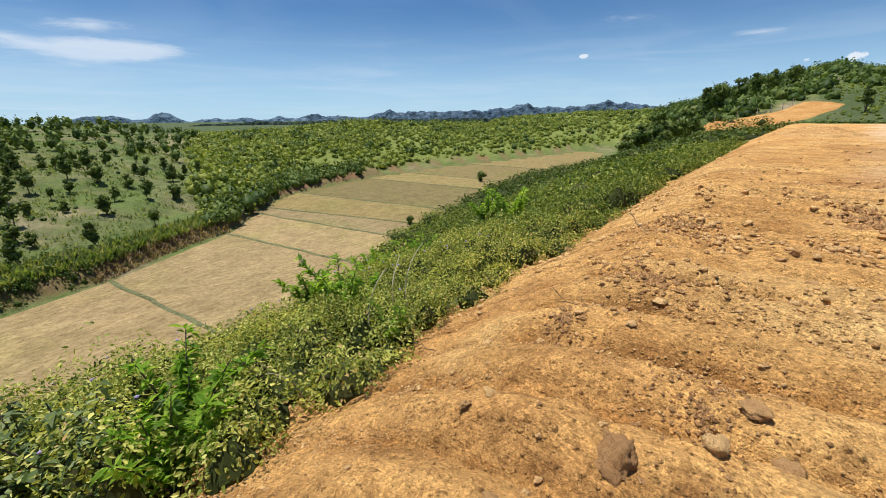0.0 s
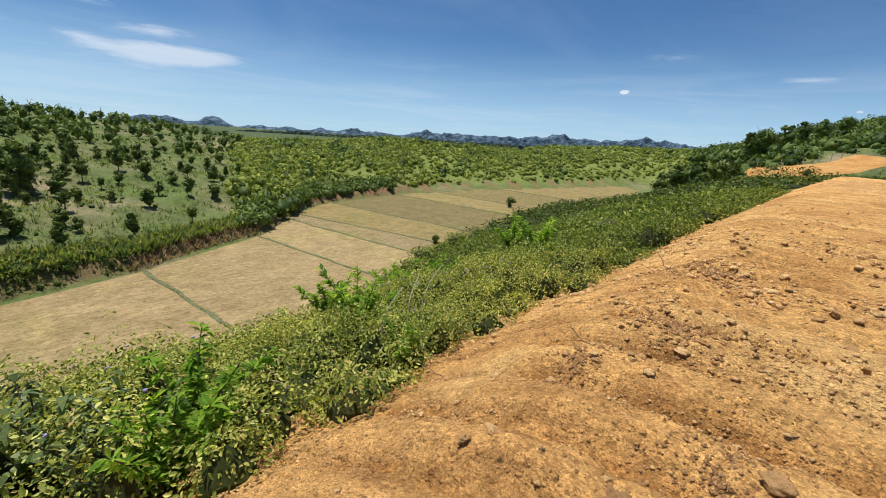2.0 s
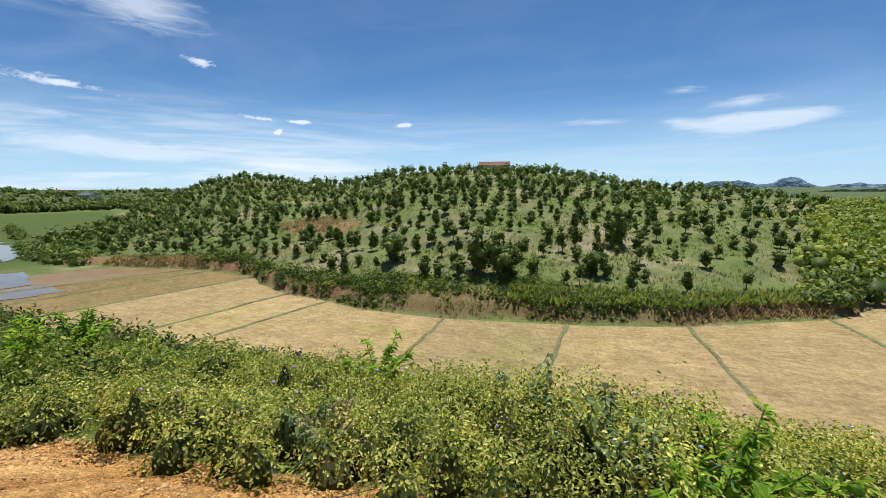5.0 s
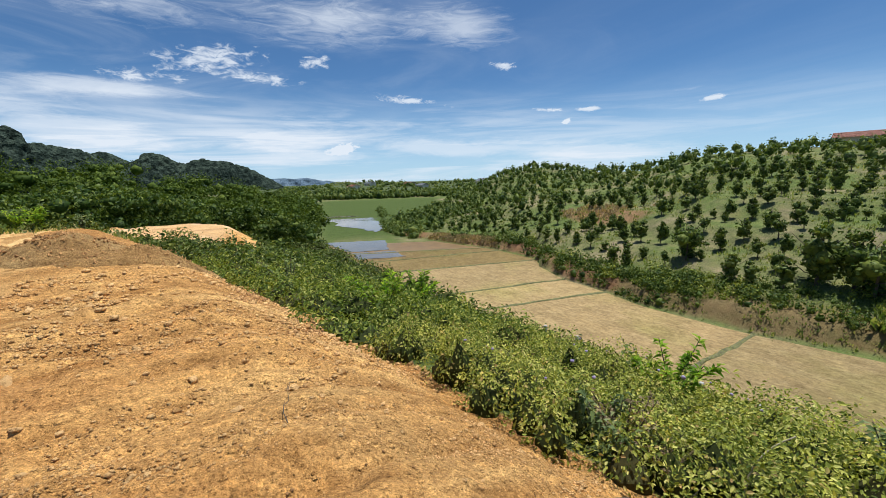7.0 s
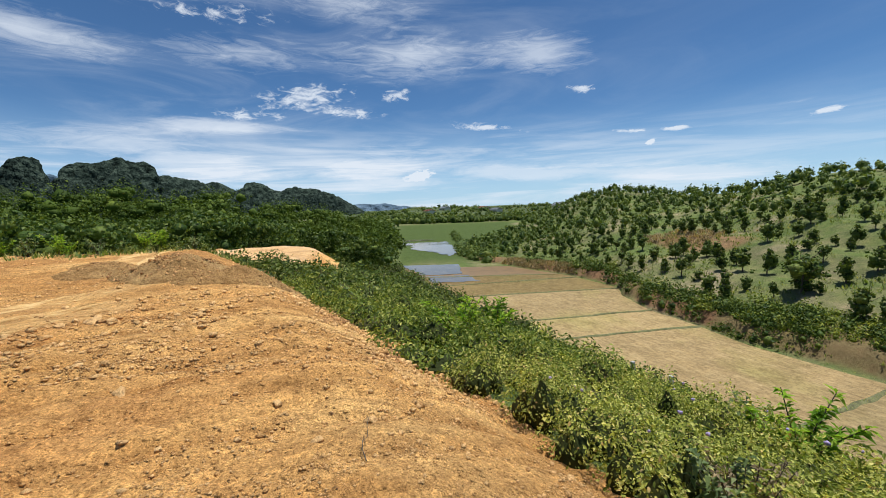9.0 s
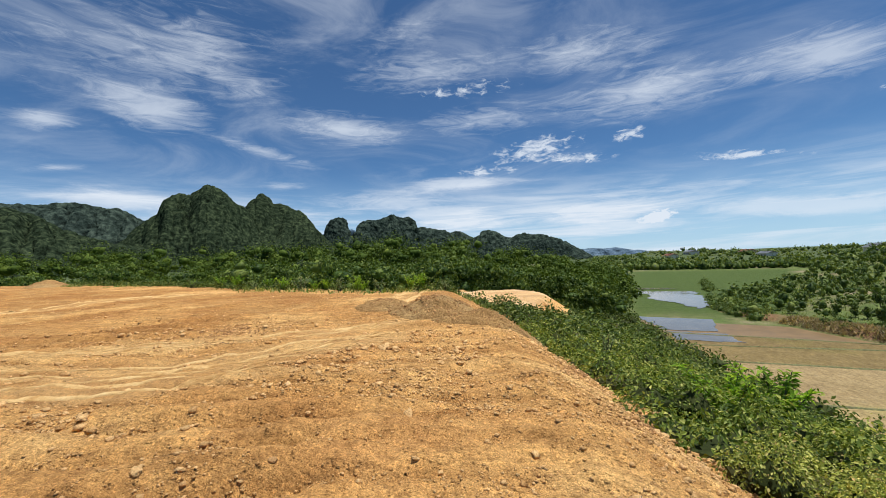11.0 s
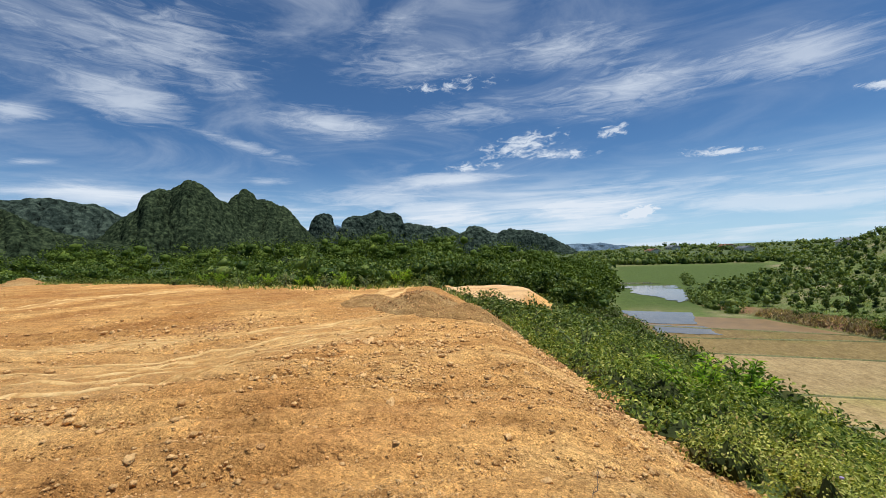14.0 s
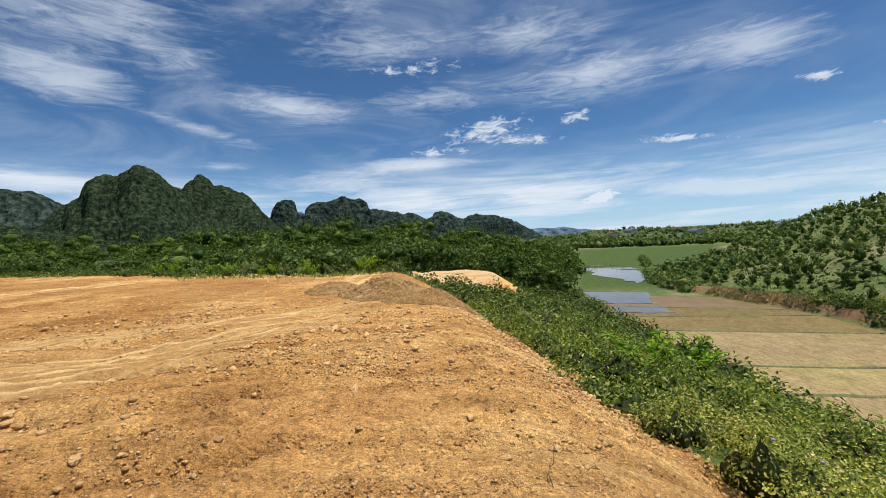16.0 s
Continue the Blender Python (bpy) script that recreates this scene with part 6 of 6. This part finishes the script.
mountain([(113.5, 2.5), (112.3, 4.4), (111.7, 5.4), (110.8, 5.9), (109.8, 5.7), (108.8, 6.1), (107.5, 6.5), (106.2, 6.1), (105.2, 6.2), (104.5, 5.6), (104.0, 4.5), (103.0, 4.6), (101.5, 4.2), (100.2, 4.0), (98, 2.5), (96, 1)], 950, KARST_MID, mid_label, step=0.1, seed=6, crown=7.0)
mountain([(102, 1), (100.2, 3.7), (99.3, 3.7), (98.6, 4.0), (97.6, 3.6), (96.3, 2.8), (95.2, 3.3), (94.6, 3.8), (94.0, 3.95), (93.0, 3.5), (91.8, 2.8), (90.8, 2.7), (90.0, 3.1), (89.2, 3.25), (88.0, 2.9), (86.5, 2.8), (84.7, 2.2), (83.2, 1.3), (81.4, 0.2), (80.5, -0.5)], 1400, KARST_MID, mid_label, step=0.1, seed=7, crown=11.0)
mountain([(118, 3.9), (113, 4.6), (112, 4.2), (100, 2), (84, 0.6), (81, 0.75), (79.4, 0.6), (77.6, 0.75), (76.0, 0.35), (74, 0.0)], 3300, KARST_HAZE, far_label, depth=0.03, seed=8)
mountain([(-6, -0.6), (-9, 0.0), (-11.9, 0.42), (-13.7, 0.40), (-15.2, 0.1), (-16.6, 0.2), (-17.4, 0.6), (-18.2, 0.72), (-19.2, 0.45), (-20.6, -0.1), (-22.0, 0.1), (-23.3, 0.22), (-24.8, 0.0), (-26.3, 0.18), (-28, -0.05), (-29.6, 0.15), (-30.4, 0.38), (-31.2, 0.3), (-32.2, 0.0), (-33.5, 0.2)], 3600, KARST_HAZE, far_label, -60, 0.07, 0.02, seed=9, jag=0.16)
mountain([(-31, -0.3), (-32.5, 0.1), (-33.8, 0.35), (-34.9, 0.6), (-36, 0.25), (-37.5, 0.35), (-39, 0.15), (-40.5, 0.2), (-42, 0.35), (-43.2, 0.7), (-44.2, 0.98), (-45.2, 0.65), (-46.4, 0.9), (-48, 0.75), (-49.5, 0.6)], 3900, KARST_HAZE, far_label, -60, 0.07, 0.02, seed=10, jag=0.16)
mountain([(-45, 0.2), (-47, 0.7), (-48.5, 0.9), (-50, 0.7), (-51.4, 0.85), (-52.4, 1.0), (-53.5, 0.75), (-55, 0.95), (-56.4, 0.85), (-58, 1.1), (-59.5, 1.0), (-61, 1.3), (-62, 1.5), (-63.4, 1.2), (-65, 1.25), (-67, 1.12), (-68.5, 1.3), (-70, 1.15), (-71.2, 1.4), (-72, 1.6), (-73.2, 1.25), (-74.5, 1.4), (-75.8, 1.22), (-78, 0.8), (-81, -0.4)], 4200, KARST_HAZE, far_label, -60, 0.07, 0.02, seed=11, jag=0.16)
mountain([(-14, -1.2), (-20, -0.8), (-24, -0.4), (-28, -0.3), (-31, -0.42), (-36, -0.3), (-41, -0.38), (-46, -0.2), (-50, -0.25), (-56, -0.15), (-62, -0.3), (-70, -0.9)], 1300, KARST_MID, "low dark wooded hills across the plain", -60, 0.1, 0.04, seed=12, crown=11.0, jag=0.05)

# ---- dirt road climbing the hill, with posts ----
def build_road():
    az, r, wid = np.array(ROAD_AZ), np.array(ROAD_R, float), np.array(ROAD_W, float)
    t = np.linspace(0, 1, 40)
    k = np.linspace(0, 1, len(az))
    a, q, w = np.radians(np.interp(t, k, az)), np.interp(t, k, r), np.interp(t, k, wid)
    cx, cy = q * np.sin(a), q * np.cos(a)
    d = unit(np.stack([np.gradient(cx), np.gradient(cy)], -1))
    u = np.linspace(-0.5, 0.5, 13)
    x = cx[:, None] + d[:, 1:2] * u[None] * w[:, None]
    y = cy[:, None] - d[:, 0:1] * u[None] * w[:, None]
    z = land(x, y) + 0.25 - 0.5 * (np.abs(u)[None] > 0.45) + 0.12 * fbm(x * 0.5, y * 0.5, 3, 5)
    v = np.stack([x, y, z], -1).reshape(-1, 3)
    i, j = np.meshgrid(np.arange(39), np.arange(12), indexing="ij")
    f = np.stack([i * 13 + j, i * 13 + j + 1, (i + 1) * 13 + j + 1, (i + 1) * 13 + j], -1).reshape(-1, 4)
    me = mesh_of("dirt_road", v, f, GROUND, True)
    at = me.attributes.new("soil", "FLOAT", "POINT")
    at.data.foreach_set("value", np.ones(len(v), np.float32))
    at = me.attributes.new("damp_shade", "FLOAT", "POINT")
    at.data.foreach_set("value", np.full(len(v), 0.45, np.float32))
    tagged(new("dirt_road", me), "bare orange dirt track climbing the hill", "road", kind="structure")
    post = plain("post", (0.42, 0.38, 0.33), 0.9, 0.3, 6)
    pv, pf = tube([(0, 0, -0.2), (0.01, 0, 0.7), (0.0, 0.01, 1.5)], [0.07, 0.065, 0.06], 6)
    me = mesh_of("fence_post", pv, pf, post)
    for s in (6, 11, 16, 20, 24, 28, 32, 36):
        ob = new("fence_post", me)
        ob.location = (x[s, 0], y[s, 0], float(land(x[s, 0], y[s, 0])))
        tagged(ob, "weathered pale fence post beside the road", "post", "posts beside the road")


build_road()


# ---- houses ----
ROOF = plain("roof_tile", (0.30, 0.12, 0.08), 0.75, 0.25, 3)
WALL = plain("house_wall", (0.62, 0.58, 0.50), 0.9, 0.12, 2)
SHEET_ROOF = plain("sheet_roof", (0.30, 0.31, 0.33), 0.45, 0.15, 2, 0.3)
DARK = plain("dark_opening", (0.03, 0.03, 0.035), 0.4, 0.2, 5)


def box_mesh(name, sx, sy, sz, mat, z0=0.0, bevel=0.02):
    bm = bmesh.new()
    bmesh.ops.create_cube(bm, size=1)
    for v in bm.verts:
        v.co = Vector((v.co.x * sx, v.co.y * sy, (v.co.z + 0.5) * sz + z0))
    bmesh.ops.bevel(bm, geom=bm.edges[:], offset=bevel, segments=1, affect="EDGES")
    me = bpy.data.meshes.new(name)
    bm.to_mesh(me)
    bm.free()
    me.materials.append(mat)
    return me


def roof_mesh(sx, sy, z0, rise, mat, over=0.5, thick=0.12):
    bm = bmesh.new()
    hx, hy = sx / 2 + over, sy / 2 + over
    lo = [bm.verts.new(p) for p in [(-hx, -hy, z0), (hx, -hy, z0), (hx, hy, z0), (-hx, hy, z0)]]
    r0, r1 = bm.verts.new((-hx, 0, z0 + rise)), bm.verts.new((hx, 0, z0 + rise))
    for f in [(lo[0], lo[1], r1, r0), (lo[2], lo[3], r0, r1)]:
        bm.faces.new(f)
    bmesh.ops.solidify(bm, geom=bm.faces[:], thickness=thick)
    me = bpy.data.meshes.new("roof")
    bm.to_mesh(me)
    bm.free()
    me.materials.append(mat)
    return me


def house(x, y, turn, sx, sy, h, rise, roof, label, lift=0.0):
    thing = new("house")
    thing.matrix_world = pose(x, y, float(land(np.array(x), np.array(y))) - 0.1 + lift, 0, 0, turn)
    part("wall", box_mesh("wall", sx, sy, h, WALL), thing)
    for s in (-1, 1):
        gable = bmesh.new()
        p = [gable.verts.new(q) for q in [(s * (sx / 2 - 0.05), -sy / 2, h), (s * (sx / 2 - 0.05), sy / 2, h), (s * (sx / 2 - 0.05), 0, h + rise * 0.9)]]
        gable.faces.new(p)
        bmesh.ops.solidify(gable, geom=gable.faces[:], thickness=0.1)
        me = bpy.data.meshes.new("gable")
        gable.to_mesh(me)
        gable.free()
        me.materials.append(WALL)
        part("gable", me, thing)
    part("roof", roof_mesh(sx, sy, h - 0.1, rise, roof), thing)
    door = part("door", box_mesh("door", 0.9, 0.06, 2.0, DARK), thing)
    door.location = (0.2, -sy / 2 - 0.02, 0.05)
    for wx in (-sx * 0.3, sx * 0.32):
        win = part("window", box_mesh("window", 1.1, 0.06, 1.1, DARK, 0.9), thing)
        win.location = (wx, -sy / 2 - 0.02, 0)
    return tagged(thing, label, "house", "houses")


house(-31.0, 119, 12, 8.0, 5.0, 2.8, 1.2, ROOF, "small house with a red tiled roof on the hilltop", -0.55)
for az, r, roof, label in [(53.4, 186, SHEET_ROOF, "low shed with a pale sheet roof on the hill"), (62.3, 300, SHEET_ROOF, "far small house with a pale roof"), (64.0, 330, ROOF, "far small house with a red roof"),
                           (69.4, 330, SHEET_ROOF, "far small house with a pale roof"), (71.6, 300, ROOF, "far small house among trees"), (-20.5, 420, SHEET_ROOF, "far small house with a pale roof")]:
    a = math.radians(-az)
    house(r * math.sin(a), r * math.cos(a), 10, 8, 6, 2.8, 1.3, roof, label, -1.0)


# ---- single plants that stand out on the bank ----
def bush_meshes(seed, leaf, count, mat, slim=0.45, droop=0.2):
    """Several stems from one root, long leaves along them."""
    rng = np.random.default_rng(seed)
    stems, leaves = [], []
    for k in range(9):
        a, lean = rng.uniform(0, 6.3), rng.uniform(0.1, 0.8)
        h = rng.uniform(0.65, 1.0)
        t = np.linspace(0, 1, 6)
        line = np.stack([np.cos(a) * lean * h * t**1.4, np.sin(a) * lean * h * t**1.4, h * t], -1)
        stems.append(tube(line, np.linspace(0.014, 0.005, 6), 5))
        n = count // 9
        q = rng.uniform(0.25, 1.0, n)
        base = np.stack([np.interp(q, t, line[:, i]) for i in range(3)], -1)
        la, el = rng.uniform(0, 6.3, n), rng.normal(0.35, 0.4, n)
        along = np.stack([np.cos(la) * np.cos(el), np.sin(la) * np.cos(el), np.sin(el)], -1)
        normal = np.stack([-np.cos(la) * np.sin(el), -np.sin(la) * np.sin(el), np.cos(el)], -1) + rng.normal(0, 0.25, (n, 3))
        ln = leaf * rng.uniform(0.6, 1.3, n)
        leaves.append(leaf_quads(base, along, normal, ln, ln * slim * rng.uniform(0.7, 1.2, n), 0.15, droop))
    return mesh_of("branchwork", *merge(stems), BARK, True), mesh_of("foliage", *merge(leaves), mat)


BIGLEAF = leaf_material("greyish_leaf", [(0.0, (0.08, 0.12, 0.04)), (0.6, (0.17, 0.23, 0.09)), (1.0, (0.32, 0.36, 0.18))], 0.5, 0.35)
LIME_BUSH = [bush_meshes(s, 0.13, 760, LIME, 0.34) for s in (1, 2)]
BROAD_BUSH = [bush_meshes(s, 0.17, 230, BIGLEAF, 0.42, 0.5) for s in (3, 4)]


def bush(meshes, x, y, size, label, group, turn=0.0):
    thing = new("shrub")
    thing.matrix_world = Matrix.LocRotScale((x, y, float(land(np.array(x), np.array(y))) - 0.03), Euler((0, 0, turn)), (size, size, size))
    part("branchwork", meshes[0], thing), part("foliage", meshes[1], thing)
    tagged(thing, label, "shrub", group)


for k, (x, y, s) in enumerate([(1.27, 3.83, 1.05), (0.95, 3.2, 0.8), (4.1, 5.3, 1.15), (4.8, 7.3, 1.15), (5.5, 7.7, 1.0), (9.3, 10.6, 1.4), (8.6, 9.8, 1.2), (7.6, 8.2, 1.1), (10.5, 9.5, 1.3), (3.41, 3.4, 0.6), (-3.9, 6.9, 1.3), (-10.1, 5.0, 1.4), (14.5, 8.0, 1.7), (19.0, 12.0, 2.2), (-8.6, 3.4, 1.2)]):
    bush(LIME_BUSH[k % 2], x, y, s, "bright lime-green leafy shrub among the weeds", "bright shrubs on the bank", k * 1.3)
for k, (x, y, s) in enumerate([(0.62, 4.0, 1.0), (0.35, 4.4, 0.9), (0.75, 3.55, 0.75), (-0.9, 5.8, 1.1), (-11.7, 1.9, 1.0), (-2.4, 3.3, 0.7), (-5.0, 7.5, 1.0)]):
    bush(BROAD_BUSH[k % 2], x, y, s, "tall greyish weed with large drooping leaves", "large-leaved weeds on the bank", k * 2.1)

DRY_BUSH = [bush_meshes(s, 0.075, 620, DRY, 0.4, 0.3) for s in (5, 6)]
for k, (x, y, s) in enumerate([(-2.35, 3.35, 0.75), (-2.9, 3.9, 0.6), (-1.95, 3.3, 0.5), (2.3, 4.2, 0.5)]):
    bush(DRY_BUSH[k % 2], x, y, s, "withered brown bush among the green weeds", "withered bushes on the bank", k * 1.9)

DEAD_WOOD = plain("dead_wood", (0.52, 0.45, 0.33), 0.85, 0.2, 20)


def dead_stem(x, y, height, lean, turn):
    """A pale dry stalk arching out of the weeds."""
    t = np.linspace(0, 1, 9)
    line = np.stack([lean * t**1.8, 0.06 * np.sin(t * 4), height * (t - 0.22 * t**3)], -1)
    ob = new("dead_stalk", mesh_of("dead_stalk", *tube(line, np.linspace(0.011, 0.005, 9), 6), DEAD_WOOD, True))
    ob.matrix_world = pose(x, y, float(land(np.array(x), np.array(y))), 0, 0, turn)
    tagged(ob, "pale dry stalk arching out of the weeds", "stalk", "dry stalks on the bank")


for x, y, h, lean, turn in [(3.55, 4.0, 1.15, 0.40, 20), (4.65, 4.4, 1.3, 0.50, 15), (2.05, 3.3, 0.8, 0.3, 200), (0.9, 3.6, 1.0, 0.35, 150), (-1.4, 3.6, 1.0, 0.3, 60), (4.4, 4.4, 1.1, 0.5, 40)]:
    dead_stem(x, y, h, lean, turn)


def weed_flowers():
    """Small mauve flower heads scattered over the weeds."""
    rng = np.random.default_rng(111)
    x, s = rng.uniform(-5, 8, 60), rng.uniform(0.2, 4.5, 60)
    y = edge_y(x) + s
    c = np.stack([x, y, land(x, y) + rng.uniform(0.7, 0.95, 60)], -1)
    v0, f0 = ICO[1]
    q = rng.uniform(0.010, 0.020, (60, 1, 1)) * (1 + 0.3 * rng.normal(0, 1, (60, len(v0), 1)))
    v = v0[None] * q + c[:, None]
    f = f0[None] + len(v0) * np.arange(60)[:, None, None]
    mauve = plain("mauve_petals", (0.40, 0.32, 0.52), 0.8, 0.3, 30)
    tagged(new("weed_flowers", mesh_of("weed_flowers", v.reshape(-1, 3), f.reshape(-1, 3), mauve, True)), "small mauve flower heads among the weeds", "flowers", kind="stuff")


weed_flowers()

YARD_END = [(-21.8 + 0.39 * min(y + 9, 0) - 0.5 * (k % 3), y, 0.7 + 0.35 * (k * 7 % 4) / 3) for k, y in enumerate([-4.2, -5.6, -6.3, -7.8, -9.0, -9.7, -10.4, -11.8, -13.0, -13.6, -15.5, -17.4, -18.0, -20.5, -23.0, -25.5, -26.2])]
for k, (x, y, s) in enumerate(YARD_END):
    bush(LIME_BUSH[k % 2] if k % 3 else BROAD_BUSH[k % 2], x, y, s, "low leafy shrub at the far edge of the yard", "shrubs at the yard's edge", k * 1.7)

CONCRETE = plain("concrete", (0.42, 0.41, 0.38), 0.9, 0.2, 10)
POST = box_mesh("concrete_post", 0.11, 0.11, 1.5, CONCRETE, -0.25, 0.012)
for x, y in [(-5.8, 11.9), (-4.5, 12.4), (-9.2, 10.6), (-10.4, 10.3)]:
    ob = new("concrete_post", POST)
    ob.matrix_world = pose(x, y, float(land(np.array(x), np.array(y))), 2, -1.5, 12)
    tagged(ob, "short grey concrete fence post among the weeds", "post", "concrete posts on the bank")


def twig(x, y, turn, size, label):
    rng = np.random.default_rng(int(abs(x * 100)))
    line = np.cumsum(np.concatenate([[[0, 0, 0.02]], rng.normal(0, 0.06, (6, 3)) * np.array([1, 1, 0.6]) + np.array([0.12, 0, 0.02])]), 0)
    pieces = [tube(line, np.linspace(0.008, 0.003, 7), 5)]
    for k in (2, 3, 4, 5):
        tip = line[k] + np.array([rng.uniform(0.02, 0.15), rng.uniform(-0.15, 0.15), rng.uniform(0, 0.12)])
        pieces.append(tube([line[k], (line[k] + tip) / 2 + 0.01, tip], [0.004, 0.003, 0.002], 4))
    ob = new("dry_twig", mesh_of("dry_twig", *merge(pieces), BARK, True))
    ob.matrix_world = Matrix.LocRotScale((x, y, float(surface(np.array(x), np.array(y))) + 0.005), Euler((0, 0, turn)), (size, size, size))
    tagged(ob, label, "twig", "dry twigs on the bare earth")


for x, y, a, s in [(3.75, 1.1, 1.2, 0.7), (-2.65, 0.35, 2.6, 0.5), (-7.6, -6.2, 1.0, 0.8), (6.3, 1.4, 0.4, 0.8), (3.0, 2.4, 2.0, 0.6), (-1.7, 2.3, 0.3, 0.7)]:
    twig(x, y, a, s, "dry brown branching twig on bare soil")
